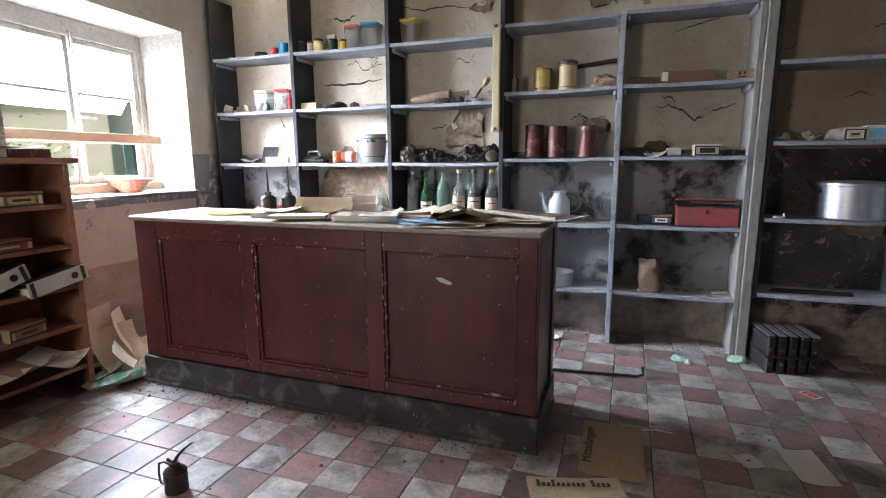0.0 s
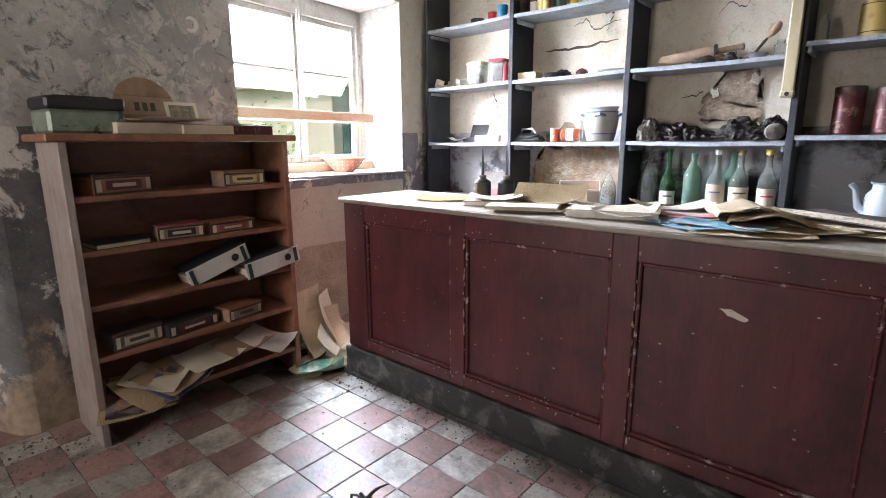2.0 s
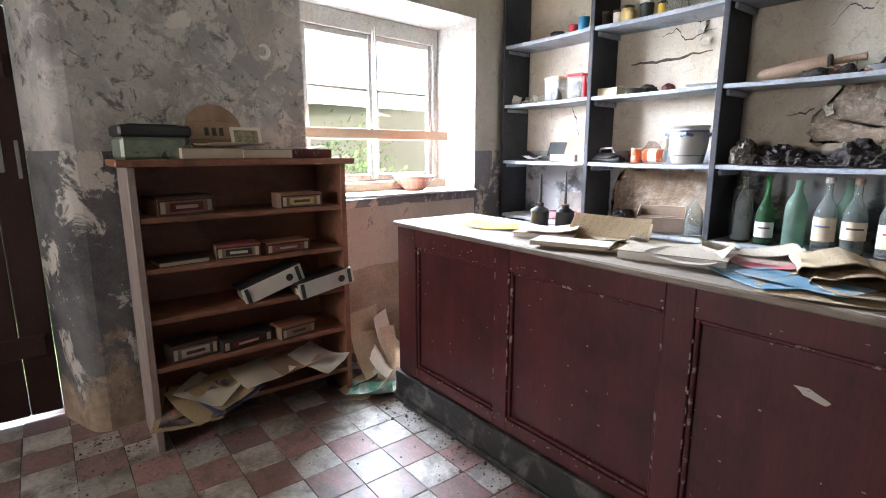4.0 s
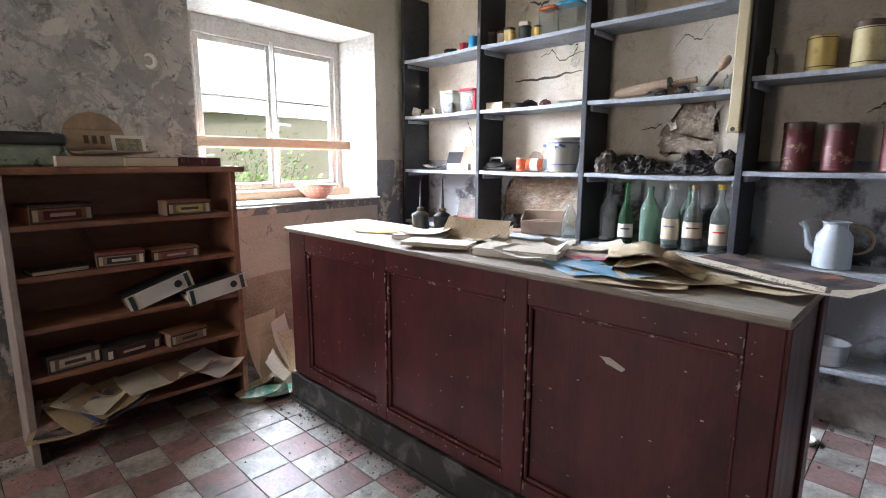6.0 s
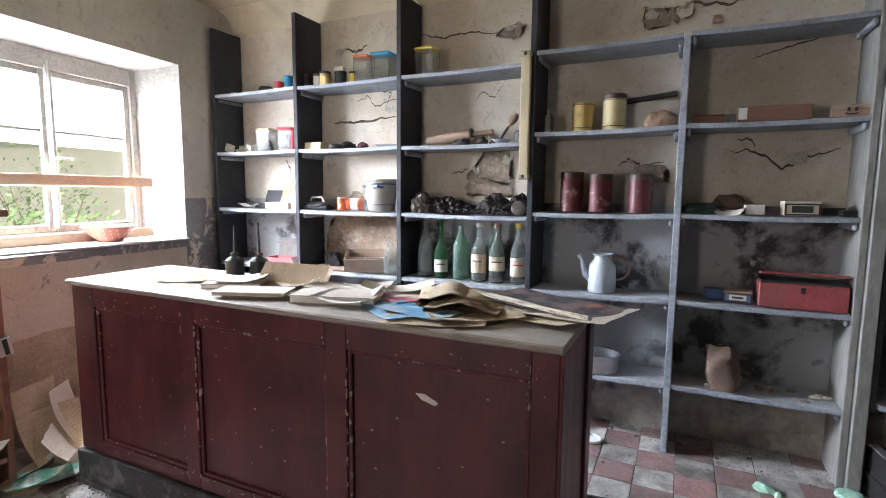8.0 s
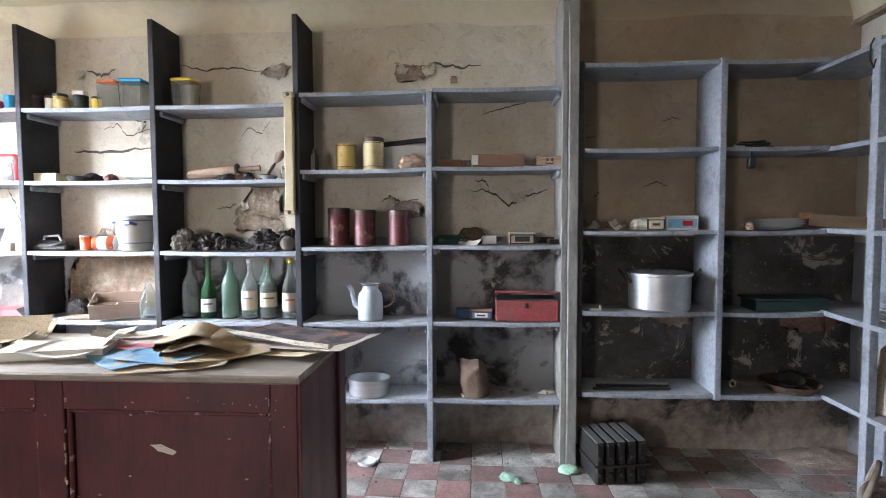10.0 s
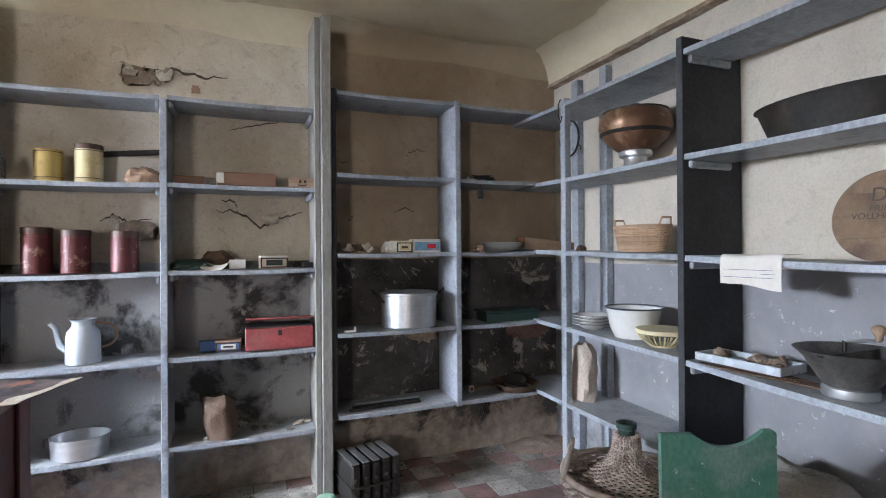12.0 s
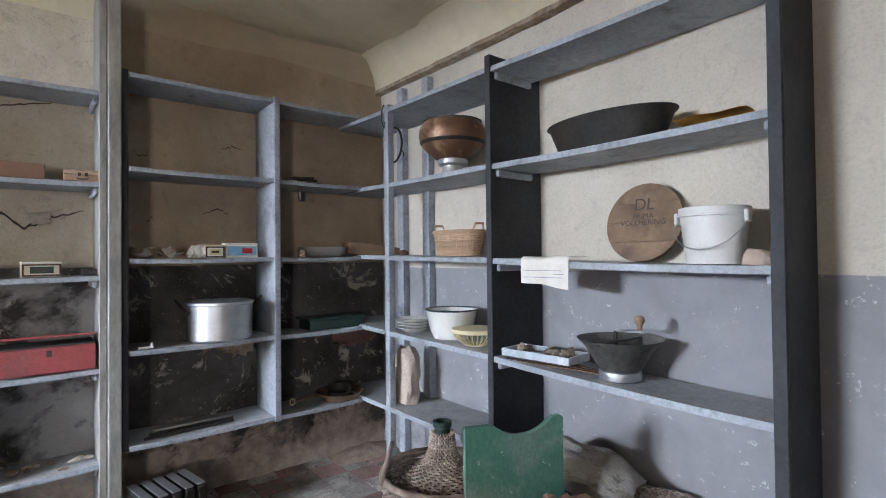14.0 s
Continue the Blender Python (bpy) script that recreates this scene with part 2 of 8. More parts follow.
M_PINE = mat("reddish_pine_bookcase", (0.34, 0.15, 0.085), (0.23, 0.098, 0.055), 5, 0.5, bump=0.12, grain=50, stretch=(4, 1, 4), stain=(0.08, 0.04, 0.025), stain_scale=4, stain_at=0.64)
M_PINE_END = mat("pale_bookcase_end", (0.42, 0.36, 0.33), (0.34, 0.28, 0.25), 5, 0.55, bump=0.12, grain=50, stretch=(4, 4, 0.3), stain=(0.25, 0.16, 0.13), stain_scale=3, stain_at=0.6)
M_TILE_W = mat("grey_cement_tile", (0.66, 0.64, 0.6), (0.46, 0.44, 0.41), 9, 0.42, bump=0.15, grain=60, stain=(0.13, 0.115, 0.1), stain_scale=4.2, stain_at=0.54, stain_soft=0.09, where="World", vary=0.32, chip=(0.2, 0.19, 0.175), chip_at=0.64, chip_scale=14, dust=(0.24, 0.225, 0.2), dust_amount=0.5)
M_TILE_R = mat("red_cement_tile", (0.42, 0.225, 0.215), (0.3, 0.155, 0.148), 9, 0.42, bump=0.15, grain=60, stain=(0.12, 0.09, 0.08), stain_scale=4.0, stain_at=0.55, stain_soft=0.1, where="World", vary=0.32, chip=(0.4, 0.33, 0.32), chip_at=0.69, chip_scale=12, dust=(0.24, 0.215, 0.195), dust_amount=0.5)
M_GROUT = mat("dirty_mortar_bed", (0.075, 0.07, 0.062), (0.045, 0.04, 0.036), 9, 0.95, bump=0.4, where="World")
M_FRAME = mat("peeling_white_window_paint", (0.62, 0.61, 0.57), (0.5, 0.48, 0.43), 6, 0.6, bump=0.2, grain=60, chip=(0.3, 0.24, 0.18), chip_at=0.63, chip_scale=14)
M_PLANK = mat("bare_pine_rail", (0.55, 0.38, 0.25), (0.44, 0.29, 0.18), 6, 0.6, bump=0.15, stretch=(4, 0.4, 4))
M_DOOR = mat("dark_brown_door_paint", (0.05, 0.018, 0.014), (0.035, 0.013, 0.011), 5, 0.5, bump=0.15, chip=(0.2, 0.15, 0.12), chip_at=0.75)
M_GLASS = glass("window_glass", (0.97, 0.99, 0.98), 0.0)

# ---- mesh helpers ----


def add_box(bm, x0, x1, y0, y1, z0, z1, bevel=0.0, m=None):
    vs = bmesh.ops.create_cube(bm, size=1.0)["verts"]
    t = Matrix.Translation(((x0 + x1) / 2, (y0 + y1) / 2, (z0 + z1) / 2)) @ Matrix.Diagonal((x1 - x0, y1 - y0, z1 - z0, 1))
    bmesh.ops.transform(bm, matrix=(m or Matrix()) @ t, verts=vs)
    if bevel:
        es = list({e for v in vs for e in v.link_edges})
        bmesh.ops.bevel(bm, geom=es, offset=bevel, segments=1, affect="EDGES")


def box(x0, x1, y0, y1, z0, z1, bevel=0.003, m=None):
    bm = bmesh.new()
    add_box(bm, x0, x1, y0, y1, z0, z1, bevel, m)
    return bm


def add_lathe(bm, profile, seg=24, m=None, cap=True):
    """A turned shape from (radius, height) pairs."""
    rings = []
    m = m or Matrix()
    for r, h in profile:
        rings.append([bm.verts.new(m @ Vector((r * math.cos(2 * math.pi * k / seg), r * math.sin(2 * math.pi * k / seg), h))) for k in range(seg)])
    for a, b in zip(rings, rings[1:]):
        for k in range(seg):
            bm.faces.new((a[k], a[(k + 1) % seg], b[(k + 1) % seg], b[k]))
    if cap:
        if profile[0][0] > 1e-4:
            bm.faces.new(rings[0][::-1])
        if profile[-1][0] > 1e-4:
            bm.faces.new(rings[-1])


def lathe(profile, seg=24, m=None, cap=True):
    bm = bmesh.new()
    add_lathe(bm, profile, seg, m, cap)
    return bm


def add_tube(bm, pts, r, seg=8, close=False):
    """A round bar along a line of points; r may be a list."""
    pts = [Vector(p) for p in pts]
    n = len(pts)
    rs = r if isinstance(r, (list, tuple)) else [r] * n
    rings, side = [], None
    for i, p in enumerate(pts):
        d = (pts[min(i + 1, n - 1)] - pts[max(i - 1, 0)]).normalized()
        if side is None:
            side = d.orthogonal().normalized()
        side = (side - d * side.dot(d)).normalized()
        up = d.cross(side)
        rings.append([bm.verts.new(p + rs[i] * (math.cos(2 * math.pi * k / seg) * side + math.sin(2 * math.pi * k / seg) * up)) for k in range(seg)])
    for a, b in zip(rings, rings[1:]):
        for k in range(seg):
            bm.faces.new((a[k], a[(k + 1) % seg], b[(k + 1) % seg], b[k]))
    bm.faces.new(rings[0][::-1])
    bm.faces.new(rings[-1])


def tube(pts, r, seg=8):
    bm = bmesh.new()
    add_tube(bm, pts, r, seg)
    return bm


def add_prism(bm, outline, depth, m=None):
    """A flat outline in x and z, given depth along y."""
    m = m or Matrix()
    a = [bm.verts.new(m @ Vector((x, 0, z))) for x, z in outline]
    b = [bm.verts.new(m @ Vector((x, depth, z))) for x, z in outline]
    bm.faces.new(a)
    bm.faces.new(b[::-1])
    k = len(a)
    for i in range(k):
        bm.faces.new((a[i], b[i], b[(i + 1) % k], a[(i + 1) % k]))


def mesh_of(bm, name, material, smooth=None):
    bmesh.ops.recalc_face_normals(bm, faces=bm.faces[:])
    me = bpy.data.meshes.new(name)
    bm.to_mesh(me)
    bm.free()
    for mt in (material if isinstance(material, (list, tuple)) else [material]):
        me.materials.append(mt)
    if smooth:
        me.shade_smooth()
        me.set_sharp_from_angle(angle=radians(smooth))
    return me


def thing(name, label, category, at, group="", turn=0.0, kind=""):
    """The empty at a thing's base, which carries its parts."""
    ob = new(name)
    ob.empty_display_size = 0.05
    ob.matrix_basis = at if isinstance(at, Matrix) else pose(at[0], at[1], at[2], 0, 0, turn)
    return tagged(ob, label, category, group, kind)


def part(name, bm, material, parent, label="", smooth=None, at=None):
    """One mesh under a thing or under a part."""
    ob = new(name, bm if isinstance(bm, bpy.types.Mesh) else mesh_of(bm, name, material, smooth))
    ob.parent = parent
    if at is not None:
        ob.matrix_basis = at
    return tagged(ob, label)


def solid(name, bm, material, label, category, at=None, group="", kind="", smooth=None, turn=0.0):
    """A thing that is one mesh."""
    ob = new(name, mesh_of(bm, name, material, smooth))
    if at is not None:
        ob.matrix_basis = at if isinstance(at, Matrix) else pose(at[0], at[1], at[2], 0, 0, turn)
    return tagged(ob, label, category, group, kind)


# ---- the room ----
NORTH, EAST, SOUTH, CEIL, DADO = 4.16, 2.462, -1.65, 2.88, 1.372


def west(y):
    """The west wall stands a little askew."""
    return -3.60 - 0.1 * (y - 3.6)


def east(y):
    """The east wall leans in south of the shelving's middle upright."""
    return EAST - 0.064 * max(0.0, 2.6 - y)


def wall_mesh(face, back, span, height, holes, place, wobble=0.006):
    """A thick wall with splayed openings. holes: (inner u0, u1, z0, z1), (outer u0, u1, z0, z1). place(u, depth, z) gives the point."""
    bm = bmesh.new()

    def sheet(depth, rects, fine):
        us = sorted({*span, *[r[0] for r in rects], *[r[1] for r in rects], *(np.arange(span[0], span[1], fine).tolist() if fine else [])})
        zs = sorted({*height, *[r[2] for r in rects], *[r[3] for r in rects], *(np.arange(height[0], height[1], fine).tolist() if fine else [])})
        vs = {}

        def v(u, z):
            if (u, z) not in vs:
                edge = any(abs(u - r[i]) < 1e-6 for r in rects for i in (0, 1)) or any(abs(z - r[i]) < 1e-6 for r in rects for i in (2, 3))
                w = wobble * noise.noise(Vector((u * 1.7 + depth, z * 1.7, depth * 3))) if fine and not edge else 0
                vs[(u, z)] = bm.verts.new(place(u, depth + w, z))
            return vs[(u, z)]

        for a, b in zip(us, us[1:]):
            for c, d in zip(zs, zs[1:]):
                mu, mz = (a + b) / 2, (c + d) / 2
                if not any(r[0] < mu < r[1] and r[2] < mz < r[3] for r in rects):
                    bm.faces.new((v(a, c), v(b, c), v(b, d), v(a, d)))

    sheet(face, [h[0] for h in holes], 0.2)
    sheet(back, [h[1] for h in holes], None)
    return bm


def reveal_mesh(inner, outer, face, mid, back, place):
    bm = bmesh.new()
    loops = []
    rings = [(face, inner), (mid, outer), (back, outer)]
    if inner[2] <= 0.001:
        for depth, k in ((0.1, 0.52), (0.05, 0.4), (0.014, 0.2)):
            rings.insert(1, (depth, tuple(a + (b - a) * k for a, b in zip(inner, outer))))
    for depth, (u0, u1, z0, z1) in rings:
        loops.append([bm.verts.new(place(u, depth, z)) for u, z in ((u0, z0), (u1, z0), (u1, z1), (u0, z1))])
    for a, b in zip(loops, loops[1:]):
        for k in range(4):
            if k == 0 and inner[2] <= 0.001:
                continue
            bm.faces.new((a[k], a[(k + 1) % 4], b[(k + 1) % 4], b[k]))
    return bm


WIN_IN, WIN_OUT = (2.11, 3.585, 1.055, 2.36), (2.205, 3.455, 1.09, 2.31)
DOOR_IN, DOOR_OUT = (-0.19, 0.97, 0.0, 2.12), (-0.02, 0.79, 0.0, 2.03)
SWIN = (-2.8, -1.9, 1.0, 2.1)


def west_at(u, d, z):
    return Vector((west(u) - d, u, z))


bm = wall_mesh(0, 0.5, (SOUTH - 0.4, NORTH), (0, CEIL + 0.1), [(WIN_IN, WIN_OUT), (DOOR_IN, DOOR_OUT)], west_at)
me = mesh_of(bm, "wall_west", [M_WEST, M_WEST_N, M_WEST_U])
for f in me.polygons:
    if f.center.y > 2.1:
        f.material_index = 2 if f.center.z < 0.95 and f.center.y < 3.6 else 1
tagged(new("wall_west", me), "mottled grey peeling limewashed stone wall", "wall", kind="structure")
for nm, i, o in (("window_reveal", WIN_IN, WIN_OUT), ("door_reveal", DOOR_IN, DOOR_OUT)):
    solid(nm, reveal_mesh(i, o, 0, 0.34, 0.5, west_at), M_REVEAL if nm[0] == "w" else M_WEST, smooth=50, label="splayed plastered reveal in the thick wall", category="wall", kind="structure")
# East of the post the faces take the shade-darkened corner colours.
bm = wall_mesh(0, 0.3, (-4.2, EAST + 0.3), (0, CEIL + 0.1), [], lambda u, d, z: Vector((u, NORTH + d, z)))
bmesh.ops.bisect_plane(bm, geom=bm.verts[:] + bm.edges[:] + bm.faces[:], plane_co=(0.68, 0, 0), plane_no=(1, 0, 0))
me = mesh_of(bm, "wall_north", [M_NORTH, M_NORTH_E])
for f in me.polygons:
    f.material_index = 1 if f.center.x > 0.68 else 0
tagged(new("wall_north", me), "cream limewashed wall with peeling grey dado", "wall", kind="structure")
solid("wall_east", wall_mesh(0, 0.3, (SOUTH, NORTH), (0, CEIL + 0.1), [], lambda u, d, z: Vector((east(u) + d, u, z))), M_EAST,
      "cream limewashed wall above blue-grey painted dado", "wall", kind="structure")
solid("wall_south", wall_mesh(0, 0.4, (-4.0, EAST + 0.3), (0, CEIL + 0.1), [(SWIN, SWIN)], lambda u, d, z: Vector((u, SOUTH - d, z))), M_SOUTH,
      "unseen wall with a window opening, coloured dark to cut bounce", "wall", kind="structure")
solid("window_reveal_south", reveal_mesh(SWIN, SWIN, 0, 0.2, 0.4, lambda u, d, z: Vector((u, SOUTH - d, z))), M_REVEAL, "plain plastered window reveal", "wall", kind="structure")


def ceiling_mesh():
    """A flat plaster ceiling with slow waves."""
    bm = bmesh.new()
    xs, ys = np.linspace(-4.2, EAST + 0.3, 36), np.linspace(SOUTH - 0.4, NORTH + 0.3, 32)
    low = [[bm.verts.new((x, y, CEIL + 0.02 * noise.noise(Vector((x, y, 0))))) for x in xs] for y in ys]
    top = [bm.verts.new((x, y, CEIL + 0.25)) for x, y in ((xs[0], ys[0]), (xs[-1], ys[0]), (xs[-1], ys[-1]), (xs[0], ys[-1]))]
    for a, b in zip(low, low[1:]):
        for i in range(len(xs) - 1):
            bm.faces.new((a[i], b[i], b[i + 1], a[i + 1]))
    bm.faces.new(top)
    for a, b, c, d in ((low[0][0], low[0][-1], top[1], top[0]), (low[0][-1], low[-1][-1], top[2], top[1]), (low[-1][-1], low[-1][0], top[3], top[2]), (low[-1][0], low[0][0], top[0], top[3])):
        bm.faces.new((a, b, c, d))
    return bm


solid("ceiling", ceiling_mesh(), M_CEIL, "stained brownish distempered plaster ceiling", "ceiling", kind="structure", smooth=60)


def cove_mesh(place, a, b, r, lip=0.0):
    """A hollow curve from wall to ceiling; lip: the thickness of its lower edge."""
    bm = bmesh.new()
    prof = [(lip, CEIL - r - 0.001)] + [(lip + r * (1 - math.cos(k / 8 * math.pi / 2)), CEIL - r * (1 - math.sin(k / 8 * math.pi / 2))) for k in range(9)]
    prof += [(lip + r, CEIL + 0.05), (-0.02, CEIL + 0.05), (-0.02, CEIL - r - 0.001)]
    n = 30
    rows = [[bm.verts.new(place(a + (b - a) * i / n, d, z + (0.008 * noise.noise(Vector((i * 0.35, k * 0.4, r * 9))) if 2 < k < 10 else 0))) for k, (d, z) in enumerate(prof)] for i in range(n + 1)]
    for p, q in zip(rows, rows[1:]):
        for k in range(len(prof)):
            j = (k + 1) % len(prof)
            bm.faces.new((p[k], p[j], q[j], q[k]))
    return bm


# Corner cove colour is darkened to carry the same shade as the wall below.
M_COVE_E = mat("brown_shaded_cove", (0.5, 0.415, 0.3), (0.42, 0.345, 0.245), 1.4, 0.9, bump=0.1, grain=30, where="World")
solid("cove_corner", cove_mesh(lambda u, d, z: Vector((u, NORTH - d, z)), 0.68, EAST, 0.16), M_COVE_E, "brown plaster cove in the corner, coloured darker for shade", "cove", kind="structure", smooth=50)
solid("cove_north", cove_mesh(lambda u, d, z: Vector((u, NORTH - d, z)), -3.75, 0.68, 0.16), M_COVE, "yellowish plaster cove above the shelves", "cove", kind="structure", smooth=50)
solid("cove_east", cove_mesh(lambda u, d, z: Vector((east(u) - d, u, z)), SOUTH, NORTH, 0.2, 0.05), M_COVE, "yellowish plaster cove with a broken lower edge", "cove", kind="structure", smooth=50)

# ---- floor bed (its tiles are laid at the end of the file) ----
floor = solid("floor", box(-4.1, EAST + 0.1, SOUTH - 0.1, NORTH + 0.1, -0.12, -0.004, 0), M_GROUT, "worn chequered red and grey cement tile floor", "floor", kind="structure")

# ---- window ----


def build_window():
    ob = thing("window_1", "weathered white two-leaf wooden window with small panes", "window", (0, 0, 0), kind="structure")
    d = 0.36
    y0, y1, z0, z1 = WIN_OUT

    def bar(u0, u1, za, zb, da, db, bev=0.004):
        bm = bmesh.new()
        pts = [west_at(u, dd, z) for dd in (da, db) for u, z in ((u0, za), (u1, za), (u1, zb), (u0, zb))]
        vs = [bm.verts.new(p) for p in pts]
        for f in ((0, 1, 2, 3), (7, 6, 5, 4), (0, 4, 5, 1), (1, 5, 6, 2), (2, 6, 7, 3), (3, 7, 4, 0)):
            bm.faces.new([vs[i] for i in f])
        bmesh.ops.bevel(bm, geom=bm.edges[:], offset=bev, segments=1, affect="EDGES")
        return bm

    w = 0.05
    for u0, u1, za, zb in ((y0, y0 + w, z0, z1), (y1 - w, y1, z0, z1), (y0 + w, y1 - w, z1 - 0.12, z1), (y0 + w, y1 - w, z0, z0 + 0.06)):
        part("frame", bar(u0, u1, za, zb, d - 0.03, d + 0.05), M_FRAME, ob)
    mid = (y0 + y1) / 2
    zi0, zi1 = z0 + 0.06, z1 - 0.12
    for a, b in ((y0 + w, mid), (mid, y1 - w)):
        leaf = part("casement", bar(a + 0.003, a + 0.043, zi0, zi1, d - 0.012, d + 0.03), M_FRAME, ob)
        part("stile", bar(b - 0.043, b - 0.003, zi0, zi1, d - 0.012, d + 0.03), M_FRAME, leaf)
        for za, zb in ((zi0, zi0 + 0.05), (zi1 - 0.04, zi1)):
            part("rail", bar(a + 0.043, b - 0.043, za, zb, d - 0.01, d + 0.03), M_FRAME, leaf)
        h = (zi1 - zi0)
        cuts = (0, 0.3, 0.63, 1)
        for k in cuts[1:3]:
            part("glazing_bar", bar(a + 0.043, b - 0.043, zi0 + h * k - 0.011, zi0 + h * k + 0.011, d - 0.004, d + 0.024), M_FRAME, leaf)
        for k in range(3):
            p = part("pane", bar(a + 0.043, b - 0.043, zi0 + h * cuts[k] + 0.012, zi0 + h * cuts[k + 1] - 0.012, d + 0.012, d + 0.016, 0.0005), M_GLASS, leaf)
            p.visible_shadow = False
    part("cover_strip", bar(mid - 0.018, mid + 0.018, zi0 + 0.02, zi1 + 0.03, d - 0.04, d - 0.014, 0.008), M_FRAME, ob)
    rod = part("espagnolette_rod", tube([west_at(mid, d - 0.05, zi0 + 0.05), west_at(mid, d - 0.05, zi1 + 0.05)], 0.008), M_FRAME, ob, smooth=40)
    part("handle", tube([west_at(mid, d - 0.055, 1.63), west_at(mid + 0.01, d - 0.1, 1.63), west_at(mid + 0.09, d - 0.1, 1.625)], 0.009), M_FRAME, rod, smooth=40)
    ledge = bmesh.new()
    add_box(ledge, 0, 0.35, y0 - 0.16, y1 + 0.1, 0, 0.012, 0.003, Matrix.Translation((west(2.9) - 0.34, 0, 1.062)))
    part("window_sill", ledge, M_REVEAL, ob, "whitewashed deep sill")
    rail = thing("window_rail", "bare pine rail nailed across the window", "rail", (0, 0, 0))
    part("board", bar(y0 - 0.06, y1 + 0.045, 1.455, 1.525, d - 0.115, d - 0.085), M_PLANK, rail)
    low = thing("window_rail", "bare pine batten along the foot of the window", "rail", (0, 0, 0))
    part("board", bar(y0 - 0.05, y1 + 0.045, 1.08, 1.145, d - 0.1, d - 0.075), M_PLANK, low)


build_window()

# ---- door ----
door = thing("door_1", "dark brown boarded door with daylight under it", "door", (west(0.4) - 0.42, 0, 0), kind="structure")
for k in range(6):
    part("board", box(-0.02, 0.02, -0.02 + k * 0.135, 0.113 + k * 0.135, 0.035, 2.02, 0.006), M_DOOR, door)
for z in (0.35, 1.7):
    part("ledge", box(0.022, 0.045, 0.01, 0.76, z, z + 0.11, 0.006), M_DOOR, door)
M_LATCH = mat("dull_grey_lock_metal", (0.45, 0.46, 0.47), (0.36, 0.37, 0.38), 9, 0.42, 0.6, 0.05)
lock = part("lock_plate", box(0.021, 0.026, 0.665, 0.705, 1.27, 1.48, 0.004), M_LATCH, door, "dull metal lock plate")
part("door_handle", tube([(0.026, 0.685, 1.41), (0.07, 0.685, 1.41), (0.074, 0.66, 1.412), (0.072, 0.575, 1.405)], 0.009), M_LATCH, lock, smooth=40)
part("keyhole", lathe([(0.006, 0), (0.006, 0.001), (0, 0.001)], 12), M_SHELF_DK, lock, at=pose(0.0262, 0.685, 1.33, 0, 90))
part("strike_plate", box(0.021, 0.024, 0.752, 0.768, 1.24, 1.42, 0.002), M_LATCH, door)

# ---- shelving ----


def board(x0, x1, y0, y1, z0, z1, t=0.024, sag=0.006, along="x"):
    """A shelf board; z0 and z1 are its top at the two ends, and it sags a little between."""
    bm = bmesh.new()
    n = 6
    rings = []
    for i in range(n + 1):
        k = i / n
        z = z0 + (z1 - z0) * k - sag * 4 * k * (1 - k)
        if along == "x":
            x = x0 + (x1 - x0) * k
            ring = [(x, y0, z - t), (x, y1, z - t), (x, y1, z), (x, y0 + 0.002, z)]
        else:
            y = y0 + (y1 - y0) * k
            ring = [(x0, y, z - t), (x1, y, z - t), (x1, y, z), (x0 + 0.002, y, z)]
        rings.append([bm.verts.new(p) for p in ring])
    for a, b in zip(rings, rings[1:]):
        for k in range(4):
            bm.faces.new((a[k], a[(k + 1) % 4], b[(k + 1) % 4], b[k]))
    bm.faces.new(rings[0])
    bm.faces.new(rings[-1][::-1])
    return bm


def cleat(x0, x1, y0, y1, z):
    """A bearer under a shelf end, its nose cut round."""
    return box(x0, x1, y0, y1, z - 0.062, z - 0.026, 0.008)


FRONT = 3.872
LEFT_X = [-3.60, -2.745, -1.872, -0.972]
LEFT_Z = [2.19, 1.737, 1.295, 0.858, 0.41]
west_unit = thing("shelving_unit", "grey painted built-in shop shelving with four uprights coloured dark for shade", "shelving", (0, 0, 0), "shop shelving")
for i, x in enumerate(LEFT_X):
    part("upright", box(x - 0.017 + (0.02 if i == 0 else 0), x + 0.017 + (0.02 if i == 0 else 0), FRONT - 0.004, NORTH - 0.004, 0.0, 2.70 + 0.005 * i, 0.003), M_SHELF_DK, west_unit)
for a, b in zip(LEFT_X, LEFT_X[1:]):
    for z in LEFT_Z:
        part("shelf", board(a + 0.018, b - 0.018, FRONT, NORTH - 0.006, z, z + random.uniform(-0.006, 0.006)), M_SHELF, west_unit)
        for c in (a + 0.019, b - 0.04):
            part("bearer", cleat(c, c + 0.021, FRONT + 0.03, NORTH - 0.01, z), M_SHELF, west_unit)

MID_Z = [2.262, 1.80, 1.332, 0.868, 0.395]
mid_unit = thing("shelving_unit", "grey painted built-in shelving with a thin middle upright", "shelving", (0, 0, 0), "shop shelving")
part("upright", box(-0.185, -0.151, FRONT - 0.004, NORTH - 0.004, 0, 2.245, 0.003), M_SHELF, mid_unit)
for a, b in ((-0.954, -0.186), (-0.150, 0.612)):
    for z in MID_Z:
        dz = -0.012 if b < 0 else 0.0
        part("shelf", board(a, b, FRONT, NORTH - 0.006, z + dz, z + dz * 0.3), M_SHELF, mid_unit)
        for c in (a + 0.001, b - 0.024):
            part("bearer", cleat(c, c + 0.023, FRONT + 0.02, NORTH - 0.01, z + dz * 0.6), M_SHELF, mid_unit)
part("upright", box(0.613, 0.645, FRONT - 0.004, NORTH - 0.004, 0.0, 2.80, 0.003), M_POST, mid_unit)
part("upright", box(0.648, 0.705, FRONT - 0.03, FRONT + 0.03, 0.0, 2.80, 0.004), M_POST, mid_unit)

